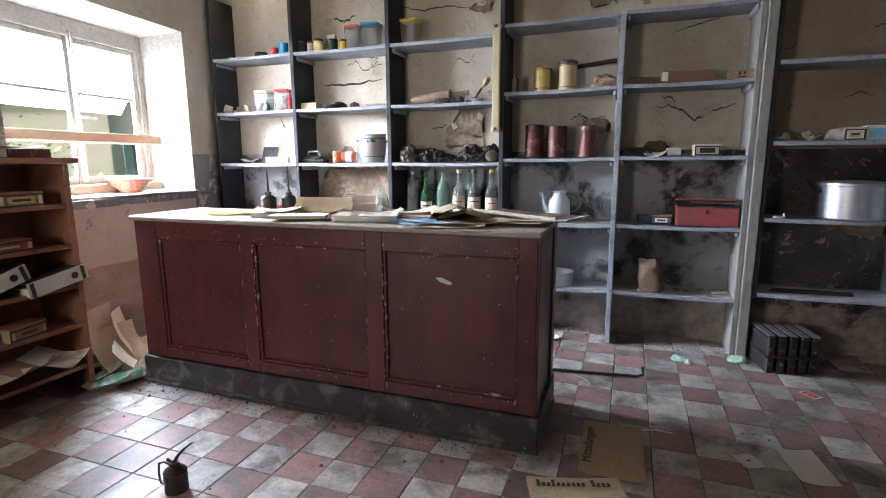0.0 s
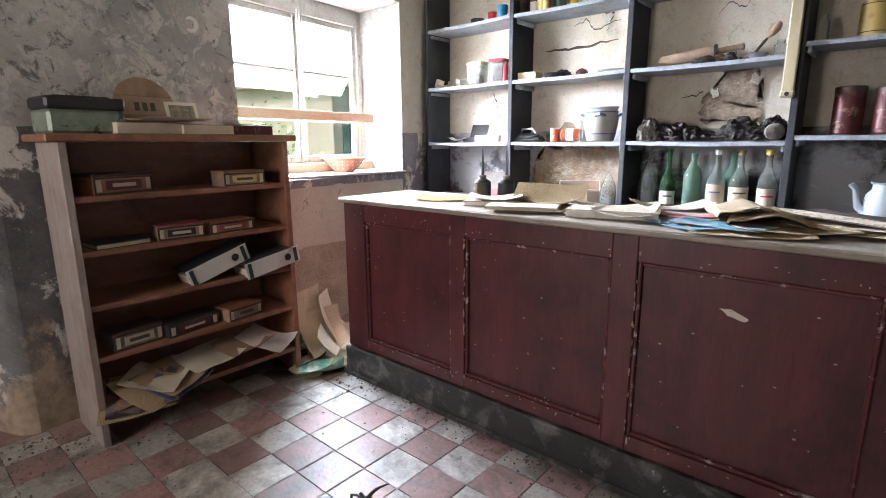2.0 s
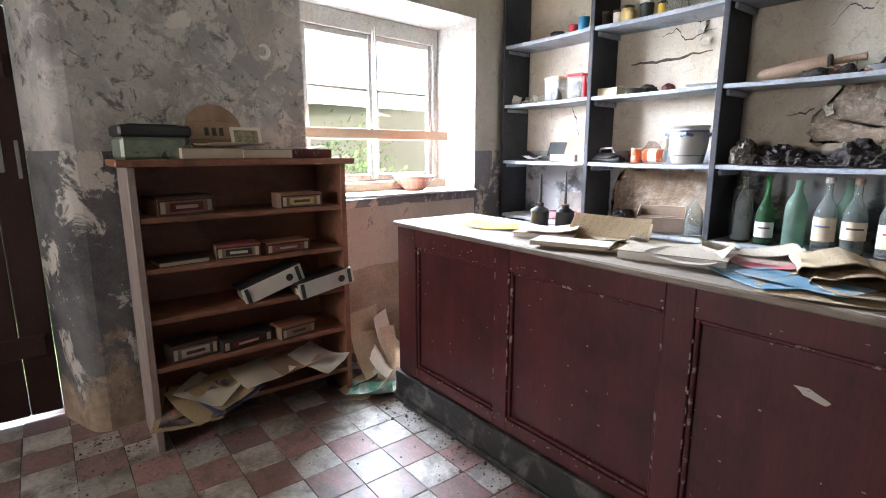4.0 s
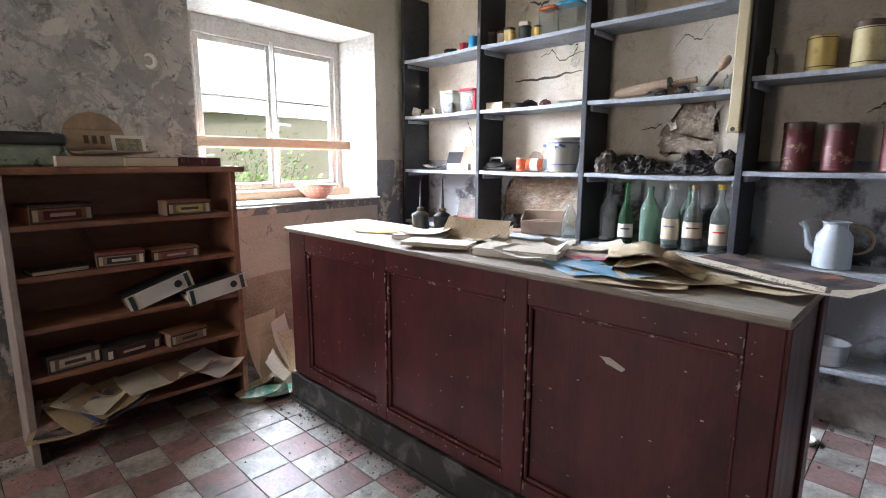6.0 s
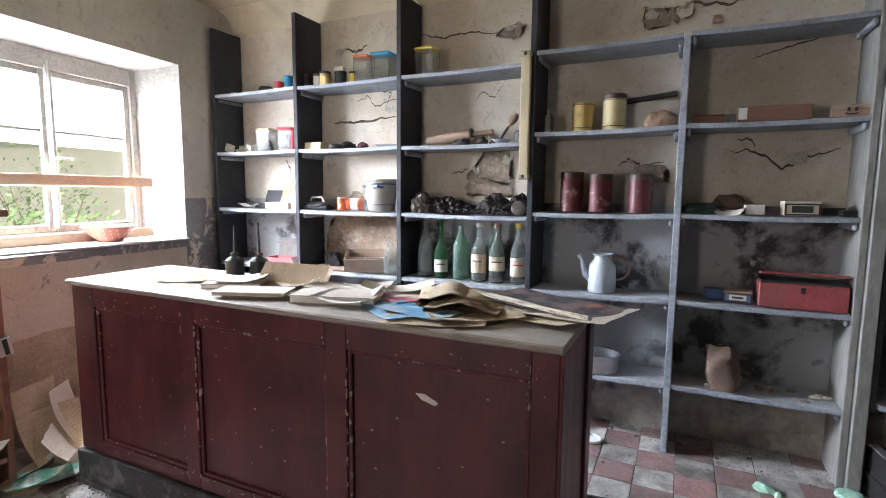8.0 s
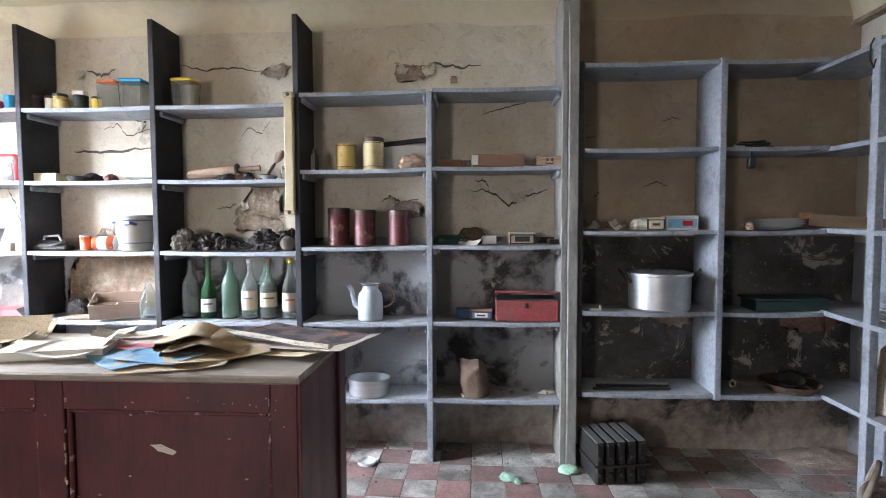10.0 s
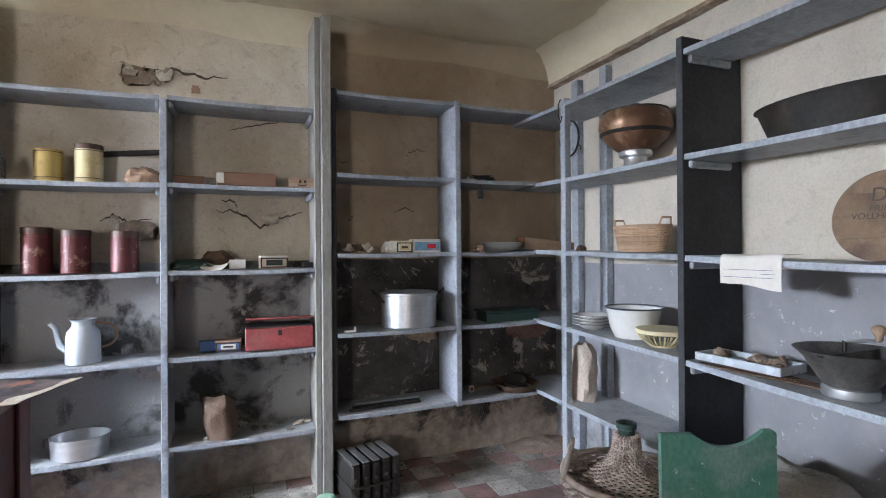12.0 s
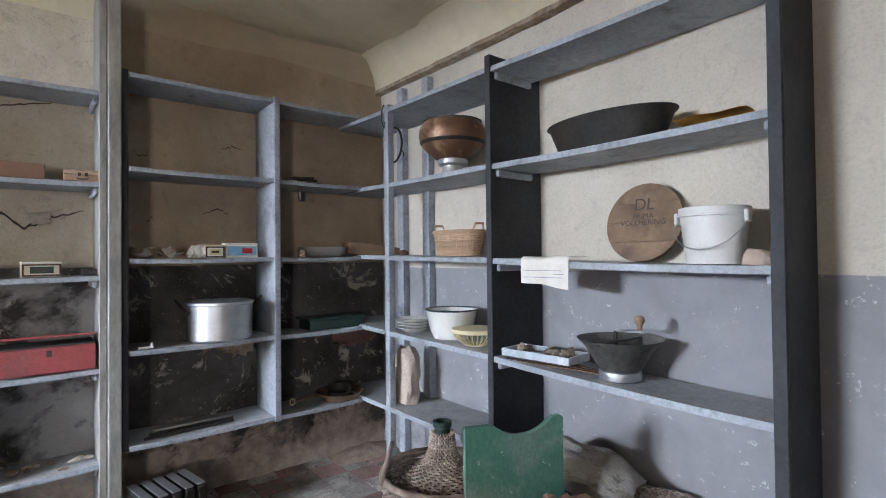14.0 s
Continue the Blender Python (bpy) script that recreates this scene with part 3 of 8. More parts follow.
EAST_Z = [2.376, 1.89, 1.415, 0.942, 0.458]
YF = 3.84
east_unit = thing("shelving_unit", "blue-grey painted shelving in the dark corner", "shelving", (0, 0, 0), "shop shelving")
part("upright", box(0.707, 0.738, YF + 0.03, NORTH - 0.004, 0.43, 2.395, 0.003), M_SHELF_DK, east_unit)
part("upright", box(1.490, 1.526, YF - 0.008, NORTH - 0.004, 0.428, 2.39, 0.003), M_SHELF, east_unit)
for a, b in ((0.74, 1.489), (1.527, 2.09)):
    for z in EAST_Z:
        part("shelf", board(a, b, YF, NORTH - 0.006, z, z + 0.004), M_SHELF, east_unit)

CX = 2.088
corner_unit = thing("shelving_unit", "blue-grey painted shelving along the cream wall", "shelving", (0, 0, 0), "shop shelving")
part("post", box(CX, CX + 0.045, 3.50, 3.55, 0.0, 2.375, 0.004), M_SHELF, corner_unit)
part("upright", box(CX - 0.006, EAST - 0.004, 2.585, 2.622, 0.0, 2.40, 0.003), M_SHELF_DK, corner_unit)
part("upright", box(CX - 0.006, 2.382, 1.342, 1.385, 0.0, 2.80, 0.003), M_SHELF_DK, corner_unit)
part("edge_strip", box(CX - 0.014, CX - 0.0065, 1.344, 1.383, 0.0, 2.80, 0.002), M_SHELF_DK, corner_unit)
for za, zb, zc in ((2.36, 2.345, 2.335), (1.89, 1.865, 1.853), (1.435, 1.403, 1.37), (0.965, 0.926, 0.89)):
    part("shelf", board(CX, EAST - 0.005, 2.623, NORTH - 0.006, zb, za, 0.026, 0.004, "y"), M_SHELF, corner_unit)
    part("shelf", board(CX, 2.383, 1.386, 2.584, zc, zb - 0.004, 0.026, 0.008, "y"), M_SHELF, corner_unit)
    for y, z in ((2.56, zb - 0.004), (1.384, zc), (2.624, zb)):
        part("bearer", box(CX + 0.02, 2.37, y, y + 0.024, z - 0.064, z - 0.028, 0.008), M_SHELF, corner_unit)
part("shelf", board(CX, EAST - 0.005, 2.623, NORTH - 0.006, 0.475, 0.478, 0.026, 0.004, "y"), M_SHELF, corner_unit)
for y in (3.53, 3.83):
    part("batten", box(EAST - 0.06, EAST - 0.006, y - 0.035, y + 0.035, 0.02, 2.62, 0.004), M_SHELF, corner_unit)

# ---- counter ----
C0, C1, CY0, CY1, CT = -2.755, -0.425, 2.299, 2.82, 1.006
counter = thing("shop_counter", "oxblood red panelled shop counter with scuffed black plinth", "counter", (0, 0, 0))
part("carcass", box(C0 + 0.02, C1 - 0.02, CY0 + 0.025, CY1 - 0.02, 0.1, 0.98, 0.003), M_RED, counter)
stiles = [(C0, C0 + 0.16), (-2.005, -1.925), (-1.255, -1.165), (-0.508, C1)]
for a, b in stiles:
    part("stile", box(a, b, CY0, CY0 + 0.026, 0.17, 0.98, 0.003), M_RED, counter)
for (a0, a), (b, b0) in zip(stiles, stiles[1:]):
    part("rail", box(a, b, CY0 + 0.001, CY0 + 0.026, 0.888, 0.98, 0.003), M_RED, counter)
    part("rail", box(a, b, CY0 + 0.001, CY0 + 0.026, 0.17, 0.232, 0.003), M_RED, counter)
    mould = bmesh.new()
    for x0, x1, z0, z1 in ((a, a + 0.014, 0.232, 0.888), (b - 0.014, b, 0.232, 0.888), (a + 0.014, b - 0.014, 0.874, 0.888), (a + 0.014, b - 0.014, 0.232, 0.246)):
        add_box(mould, x0, x1, CY0 + 0.009, CY0 + 0.026, z0, z1, 0.004)
    part("moulding", mould, M_RED_EDGE, counter, "scuffed moulding worn pale along its edge")
part("end_panel", box(C1 - 0.022, C1, CY0 + 0.027, CY1, 0.17, 0.98, 0.003), M_RED, counter)
part("end_panel", box(C0, C0 + 0.02, CY0 + 0.027, CY1, 0.17, 0.98, 0.003), M_RED, counter)
part("end_stile", box(C1, C1 + 0.012, CY0 + 0.0, CY0 + 0.09, 0.17, 0.98, 0.003), M_RED, counter)
part("end_stile", box(C1, C1 + 0.012, CY1 - 0.09, CY1, 0.17, 0.98, 0.003), M_RED, counter)
part("plinth", box(C0 - 0.012, C1 + 0.022, CY0 - 0.022, CY1, 0.02, 0.168, 0.006), M_PLINTH, counter, "scuffed black skirting")
part("plinth_foot", box(C0 - 0.018, C1 + 0.028, CY0 - 0.036, CY1, 0.0, 0.03, 0.006), M_PLINTH, counter)
part("worktop", box(C0 - 0.03, C1 + 0.014, CY0 - 0.014, CY1 + 0.02, 0.9805, CT, 0.006), M_CTOP, counter, "dusty worn wooden top")

# ---- bookcase ----
BX0, BX1, BY0, BY1, BH = -3.31, -2.97, 1.115, 2.115, 1.335
book = thing("bookcase", "reddish pine bookcase with a pale end panel", "bookcase", (0, 0, 0))
part("end_panel", box(BX0, BX1, BY0, BY0 + 0.03, 0, BH - 0.032, 0.003), M_PINE_END, book, "end panel paler than the other")
part("end_panel", box(BX0, BX1, BY1 - 0.03, BY1, 0, BH - 0.032, 0.003), M_PINE, book)
part("back_panel", box(BX0, BX0 + 0.012, BY0 + 0.031, BY1 - 0.031, 0.03, BH - 0.033, 0.001), M_PINE, book)
part("top", box(BX0 - 0.02, BX1 + 0.025, BY0 - 0.04, BY1 + 0.045, BH - 0.031, BH, 0.005), M_PINE, book)
BOOK_Z = [1.087, 0.862, 0.632, 0.405, 0.162]
for z in BOOK_Z:
    part("shelf", box(BX0 + 0.013, BX1 - 0.006, BY0 + 0.031, BY1 - 0.031, z - 0.024, z, 0.002), M_PINE, book)

# ---- materials of the things ----
M_ALU = mat("dull_aluminium", (0.7, 0.72, 0.74), (0.58, 0.6, 0.62), 8, 0.36, 0.9, 0.05, 60, (1, 1, 6), stain=(0.45, 0.46, 0.47), stain_at=0.68)
M_IRON = mat("black_iron", (0.03, 0.029, 0.028), (0.055, 0.05, 0.046), 9, 0.55, 0.5, 0.2, 60, stain=(0.1, 0.075, 0.055), stain_at=0.66)
M_OILBLACK = mat("dusty_black_oil_can_paint", (0.012, 0.013, 0.016), (0.025, 0.026, 0.03), 9, 0.5, 0, 0.1, 60, dust=(0.16, 0.17, 0.19), dust_amount=0.5)
M_ZINC = mat("tarnished_zinc_sheet", (0.15, 0.145, 0.138), (0.075, 0.07, 0.066), 9, 0.5, 0.45, 0.15, 60, stain=(0.24, 0.22, 0.2), stain_scale=8, stain_at=0.58)
M_COPPER = mat("tarnished_copper_sheet", (0.24, 0.125, 0.07), (0.13, 0.07, 0.042), 7, 0.42, 0.5, 0.1, 60, stain=(0.4, 0.27, 0.17), stain_scale=5, stain_at=0.57, stain_soft=0.06)
M_RUST = mat("rusty_sheet", (0.16, 0.085, 0.045), (0.07, 0.045, 0.035), 9, 0.7, 0.4, 0.25, 70, stain=(0.25, 0.18, 0.12), stain_at=0.6)
M_ENAMEL = mat("white_enamel", (0.74, 0.74, 0.71), (0.68, 0.68, 0.65), 3, 0.22, 0, 0.02, 30, chip=(0.06, 0.06, 0.07), chip_at=0.76, chip_scale=12)
M_RIM = mat("dark_enamel_rim", (0.03, 0.04, 0.06), None, 5, 0.3)
M_ENAM_BLUE = mat("pale_blue_enamel", (0.45, 0.52, 0.58), (0.5, 0.55, 0.58), 4, 0.28, 0.1, 0.03, chip=(0.1, 0.09, 0.09), chip_at=0.74)
M_TINRED = mat("faded_red_tin", (0.13, 0.02, 0.022), (0.07, 0.015, 0.017), 9, 0.45, 0.2, 0.06, stain=(0.3, 0.19, 0.14), stain_scale=14, stain_at=0.62, stain_soft=0.04, chip=(0.12, 0.06, 0.04), chip_at=0.66, chip_scale=12)
M_TINDK = mat("dark_tin_lid", (0.1, 0.06, 0.05), (0.06, 0.04, 0.035), 9, 0.45, 0.5)
M_TINYEL = mat("ochre_tin", (0.5, 0.36, 0.1), (0.56, 0.45, 0.2), 6, 0.42, 0.1, 0.05, stain=(0.3, 0.15, 0.06), stain_scale=9, stain_at=0.6, stain_soft=0.05)
M_TINCREAM = mat("cream_tin", (0.62, 0.55, 0.32), (0.55, 0.47, 0.24), 6, 0.42, 0.1, 0.05, stain=(0.35, 0.22, 0.1), stain_scale=9, stain_at=0.66)
M_REDBOX = mat("chipped_red_box_paint", (0.36, 0.07, 0.075), (0.28, 0.06, 0.06), 8, 0.55, 0, 0.15, stain=(0.2, 0.1, 0.09), stain_at=0.6, chip=(0.5, 0.36, 0.34), chip_at=0.68, chip_scale=18)
M_BLUEBOX = mat("blue_card", (0.06, 0.13, 0.3), (0.1, 0.18, 0.34), 8, 0.6, chip=(0.55, 0.55, 0.52), chip_at=0.64, chip_scale=20)
M_CARD = mat("brown_card", (0.33, 0.22, 0.15), (0.27, 0.175, 0.115), 6, 0.8, bump=0.1, stain=(0.2, 0.13, 0.08), stain_at=0.64)
M_CARDPALE = mat("pale_card", (0.52, 0.42, 0.34), (0.44, 0.35, 0.28), 6, 0.8, bump=0.1, stain=(0.3, 0.22, 0.16), stain_at=0.68)
M_WOODBOX = mat("cigar_box_wood", (0.36, 0.16, 0.085), (0.25, 0.105, 0.055), 6, 0.55, bump=0.1, stretch=(0.4, 3, 3), stain=(0.1, 0.05, 0.03), stain_at=0.64)
M_DARKBOX = mat("dark_stained_box_wood", (0.2, 0.1, 0.06), (0.13, 0.065, 0.04), 6, 0.6, bump=0.1, stretch=(0.4, 3, 3), stain=(0.08, 0.045, 0.03), stain_at=0.62)
M_PALEWOOD = mat("old_bare_wood", (0.4, 0.28, 0.19), (0.3, 0.2, 0.135), 6, 0.7, bump=0.15, stretch=(0.4, 3, 3), stain=(0.16, 0.11, 0.08), stain_at=0.62)
M_LIDWOOD = mat("barrel_lid_wood", (0.27, 0.18, 0.11), (0.19, 0.12, 0.075), 5, 0.7, bump=0.18, stretch=(0.5, 3, 4), stain=(0.1, 0.065, 0.045), stain_scale=5, stain_at=0.6)
M_PAPER = mat("yellowed_paper", (0.6, 0.53, 0.42), (0.52, 0.44, 0.33), 5, 0.85, bump=0.06, stain=(0.4, 0.31, 0.21), stain_at=0.64)
M_PAPERW = mat("off_white_paper", (0.72, 0.7, 0.65), (0.64, 0.61, 0.55), 5, 0.85, bump=0.06, stain=(0.5, 0.44, 0.35), stain_at=0.68)
M_YELLOW = mat("yellow_envelope", (0.75, 0.42, 0.03), (0.68, 0.38, 0.03), 5, 0.7)
M_BLUEP = mat("blue_magazine_cover", (0.12, 0.3, 0.48), (0.2, 0.4, 0.55), 9, 0.5, stain=(0.5, 0.55, 0.56), stain_scale=12, stain_at=0.6)
M_PINKP = mat("pink_magazine_cover", (0.6, 0.16, 0.22), (0.5, 0.45, 0.42), 9, 0.5, contrast=3)
M_PIC = mat("dark_colour_picture_page", (0.03, 0.028, 0.034), (0.17, 0.12, 0.115), 11, 0.8, stain=(0.34, 0.13, 0.08), stain_scale=9, stain_at=0.62, stain_soft=0.03, chip=(0.45, 0.42, 0.38), chip_at=0.69, chip_scale=15, contrast=2.2)
M_GREENP = mat("green_leaflet", (0.12, 0.4, 0.3), (0.08, 0.25, 0.19), 9, 0.6, stain=(0.6, 0.6, 0.56), stain_scale=16, stain_at=0.56)
M_BLACK = mat("black_card", (0.018, 0.018, 0.02), (0.03, 0.03, 0.032), 6, 0.5)
M_DGREEN = mat("dark_green_paint", (0.022, 0.055, 0.045), (0.017, 0.042, 0.035), 6, 0.5, bump=0.12, chip=(0.25, 0.3, 0.26), chip_at=0.72, chip_scale=16, stain=(0.05, 0.06, 0.05), stain_at=0.64)
M_GREENBOARD = mat("chalky_green_paint", (0.045, 0.145, 0.1), (0.075, 0.19, 0.14), 5, 0.5, bump=0.12, stretch=(1, 1, 0.5), chip=(0.38, 0.43, 0.38), chip_at=0.635, chip_scale=22, stain=(0.17, 0.235, 0.2), stain_scale=6, stain_at=0.56)
M_WICKER = mat("pale_wicker", (0.48, 0.33, 0.21), (0.38, 0.25, 0.15), 14, 0.65, bump=0.1, vary=0.25)
M_WICKERDK = mat("grey_brown_wicker", (0.52, 0.44, 0.38), (0.25, 0.195, 0.16), 14, 0.7, bump=0.1, vary=0.3)
M_STONE = mat("salt_glazed_stoneware", (0.42, 0.4, 0.35), (0.36, 0.34, 0.29), 5, 0.3, bump=0.05)
M_COBALT = mat("cobalt_glaze", (0.07, 0.1, 0.22), (0.12, 0.16, 0.28), 8, 0.3)
M_TERRAPALE = mat("pinkish_broken_earthenware", (0.36, 0.2, 0.16), (0.25, 0.13, 0.1), 9, 0.8, bump=0.25)
M_TERRA = mat("glazed_terracotta", (0.47, 0.17, 0.1), (0.4, 0.14, 0.085), 4, 0.3, bump=0.04)
M_ORANGE = mat("orange_can", (0.55, 0.13, 0.04), (0.45, 0.09, 0.03), 4, 0.35, stain=(0.7, 0.6, 0.5), stain_scale=10, stain_at=0.62, stain_soft=0.03)
M_PLRED = mat("red_plastic", (0.55, 0.025, 0.035), None, 4, 0.35)
M_PLBLUE = mat("blue_plastic", (0.03, 0.3, 0.55), None, 4, 0.35)
M_PLORANGE = mat("orange_plastic", (0.75, 0.2, 0.08), None, 4, 0.35)
M_PLYEL = mat("yellow_plastic", (0.78, 0.55, 0.08), None, 4, 0.35)
M_PLCREAM = mat("cream_plastic", (0.7, 0.62, 0.38), None, 4, 0.4)
M_PLWHITE = mat("white_plastic", (0.72, 0.72, 0.69), (0.66, 0.66, 0.63), 4, 0.42)
M_MINT = mat("mint_plaster_scrap", (0.45, 0.72, 0.55), (0.38, 0.6, 0.47), 9, 0.7, bump=0.2)
M_RAG = mat("dirty_dark_rag", (0.014, 0.012, 0.013), (0.04, 0.03, 0.028), 12, 0.9, bump=0.3)
M_CANVAS = mat("grey_canvas", (0.26, 0.235, 0.2), (0.17, 0.15, 0.13), 8, 0.9, bump=0.3, grain=120, stain=(0.09, 0.08, 0.07), stain_scale=5, stain_at=0.58)
M_SACK = mat("stiff_pale_canvas", (0.4, 0.385, 0.355), (0.29, 0.275, 0.25), 9, 0.9, bump=0.3, grain=150, stain=(0.07, 0.065, 0.06), stain_scale=6, stain_at=0.6, stain_soft=0.06)
M_KRAFT = mat("brown_paper_bag", (0.2, 0.135, 0.095), (0.12, 0.075, 0.052), 6, 0.8, bump=0.2, stain=(0.12, 0.07, 0.045), stain_at=0.6)
M_BAGPALE = mat("pale_paper_bag", (0.55, 0.47, 0.4), (0.45, 0.38, 0.31), 5, 0.8, bump=0.2)
M_ORCLOTH = mat("orange_cloth", (0.62, 0.32, 0.05), (0.5, 0.25, 0.04), 9, 0.9, bump=0.2)
M_RUBBLE = mat("rubble", (0.33, 0.26, 0.2), (0.2, 0.15, 0.12), 14, 0.95, bump=0.4, vary=0.3)
M_STRIP = mat("yellowed_lamp_batten", (0.5, 0.44, 0.28), (0.42, 0.36, 0.22), 5, 0.6, bump=0.1, stain=(0.2, 0.14, 0.08), stain_at=0.68)
M_INK = mat("faded_black_ink", (0.05, 0.042, 0.036), (0.085, 0.07, 0.055), 12, 0.85, bump=0)
M_PLASTER = mat("curled_limewash_flake", (0.6, 0.56, 0.47), (0.5, 0.46, 0.38), 6, 0.9, bump=0.2)
M_BAREPLASTER = mat("bare_lime_plaster", (0.4, 0.325, 0.25), (0.28, 0.22, 0.165), 22, 0.95, bump=0.5, grain=40, where="World", stain=(0.22, 0.17, 0.13), stain_scale=9, stain_at=0.58)
M_BRICKY = mat("crumbling_rubble_masonry", (0.34, 0.25, 0.17), (0.22, 0.16, 0.11), 10, 0.95, bump=0.6, grain=30, where="World", stain=(0.42, 0.36, 0.29), stain_scale=8, stain_at=0.56)
M_CRACK = mat("dark_crack", (0.1, 0.08, 0.06), (0.055, 0.043, 0.033), 30, 0.95, bump=0)
G_CLEAR = glass("dusty_clear_glass", (0.93, 0.975, 0.955), 0.05, 0.06)
G_GREEN = glass("green_bottle_glass", (0.33, 0.68, 0.4), 0.08, 0.06)
G_PALEGREEN = glass("dusty_pale_green_glass", (0.6, 0.83, 0.7), 0.14, 0.13)
G_PLASTIC = glass("cloudy_plastic", (0.9, 0.93, 0.92), 0.12, 0.05)


def news_paper(name, paper, ink, w=0.045, h=0.0052):
    """Paper with columns of small print, kept as plain bars."""
    m = mat(name, paper, tuple(v * 0.86 for v in paper), 5, 0.85, bump=0.05)
    nt = m.node_tree
    b = nt.nodes["Principled BSDF"]
    base = b.inputs["Base Color"].links[0].from_socket
    tc = nt.nodes.new("ShaderNodeTexCoord")
    br = nt.nodes.new("ShaderNodeTexBrick")
    br.offset = 0.0
    for k, v in (("Scale", 1.0), ("Brick Width", w), ("Row Height", h), ("Mortar Size", h * 0.3), ("Mortar Smooth", 0.3)):
        br.inputs[k].default_value = v
    br.inputs["Color1"].default_value = br.inputs["Color2"].default_value = (1, 1, 1, 1)
    br.inputs["Mortar"].default_value = (0, 0, 0, 1)
    nt.links.new(tc.outputs["Object"], br.inputs[0])
    n = nt.nodes.new("ShaderNodeTexNoise")
    n.inputs["Scale"].default_value, n.inputs["Detail"].default_value = 180, 2
    nt.links.new(tc.outputs["Object"], n.inputs[0])
    r = nt.nodes.new("ShaderNodeMapRange")
    r.inputs[1].default_value, r.inputs[2].default_value, r.inputs[4].default_value = 0.4, 0.6, 0.75
    nt.links.new(n.outputs[0], r.inputs[0])
    mu = nt.nodes.new("ShaderNodeMath")
    mu.operation = "MULTIPLY"
    nt.links.new(br.outputs[0], mu.inputs[0])
    nt.links.new(r.outputs[0], mu.inputs[1])
    mx = nt.nodes.new("ShaderNodeMix")
    mx.data_type = "RGBA"
    nt.links.new(mu.outputs[0], mx.inputs[0])
    nt.links.new(base, mx.inputs[6])
    mx.inputs[7].default_value = (*ink, 1)
    nt.links.new(mx.outputs[2], b.inputs["Base Color"])
    return m


M_NEWS = news_paper("yellowed_newsprint", (0.62, 0.5, 0.33), (0.17, 0.135, 0.1))
M_NEWSDK = news_paper("browned_newsprint", (0.42, 0.31, 0.18), (0.1, 0.075, 0.05))
M_NEWSW = news_paper("grey_newsprint", (0.64, 0.575, 0.46), (0.17, 0.15, 0.125))


def words(text, size, material, name="lettering"):
    """Raised lettering as a mesh, in the x-y plane."""
    cu = bpy.data.curves.new(name, "FONT")
    cu.body, cu.size, cu.align_x, cu.align_y, cu.extrude = text, size, "CENTER", "CENTER", 0.0004
    ob = bpy.data.objects.new(name, cu)
    scene.collection.objects.link(ob)
    bpy.context.view_layer.update()
    me = bpy.data.meshes.new_from_object(ob.evaluated_get(bpy.context.evaluated_depsgraph_get()))
    bpy.data.objects.remove(ob)
    me.name = name
    me.materials.clear()
    me.materials.append(material)
    return me


# ---- kinds of things ----


def jar_shape(name, label, category, at, body, mat_body, lid=None, mat_lid=None, group="", seg=24, band=None, mat_band=None, turn=0):
    """A turned vessel with an optional lid and a printed band."""
    ob = thing(name, label, category, at, group, turn)
    part("body", lathe(body, seg), mat_body, ob, smooth=35)
    if lid:
        part("lid", lathe(lid, seg), mat_lid, ob, smooth=35)
    if band:
        part("label", lathe(band, seg, cap=False), mat_band, ob, smooth=35)
    return ob


def bottle(at, h, r, neck, shoulder, glass_m, cap=None, paper=None, word_bar=None, label=""):
    ob = thing("bottle", label, "bottle", at, "bottles on the shelf", random.uniform(0, 40))
    r, neck = r * 1.12, neck * 1.08
    t = 0.003
    outer = [(r * 0.86, 0), (r, 0.008), (r, shoulder), (r * 0.96, shoulder + 0.02), (r * 0.75, shoulder + 0.05), (neck * 1.25, shoulder + 0.085), (neck, shoulder + 0.11), (neck, h - 0.02), (neck * 1.22, h - 0.018), (neck * 1.22, h - 0.004), (neck, h)]
    inner = [(max(a - t, 0.004), b + (0.006 if b < 0.02 else 0)) for a, b in outer][::-1]
    body = part("glass", lathe(outer + inner, 24), glass_m, ob, smooth=50)
    if cap:
        part("cap", lathe([(neck * 1.3, h - 0.022), (neck * 1.32, h + 0.003), (neck * 1.1, h + 0.006)], 16), cap, ob, smooth=35)
    if paper:
        z0, z1, arc = paper
        bm = bmesh.new()
        n = 12
        a0 = radians(-90 - arc / 2) - math.radians(20)
        lo, hi = [], []
        for i in range(n + 1):
            a = a0 + radians(arc) * i / n
            for lst, z in ((lo, z0), (hi, z1)):
                lst.append(bm.verts.new(((r + 0.0012) * math.cos(a), (r + 0.0012) * math.sin(a), z)))
        for i in range(n):
            bm.faces.new((lo[i], lo[i + 1], hi[i + 1], hi[i]))
        lab = part("paper_label", bm, M_PAPERW if word_bar is None else M_PAPER, ob, "stained paper label", smooth=60)
        zc = z0 + (z1 - z0) * 0.62
        bar = bmesh.new()
        pts = []
        for i in range(3, n - 2):
            a = a0 + radians(arc) * i / n
            pts.append([bar.verts.new(((r + 0.002) * math.cos(a), (r + 0.002) * math.sin(a), z)) for z in (zc - 0.004, zc + 0.005)])
        for p, q in zip(pts, pts[1:]):
            bar.faces.new((p[0], q[0], q[1], p[1]))
        part("print", bar, word_bar or M_INK, lab)
    return ob


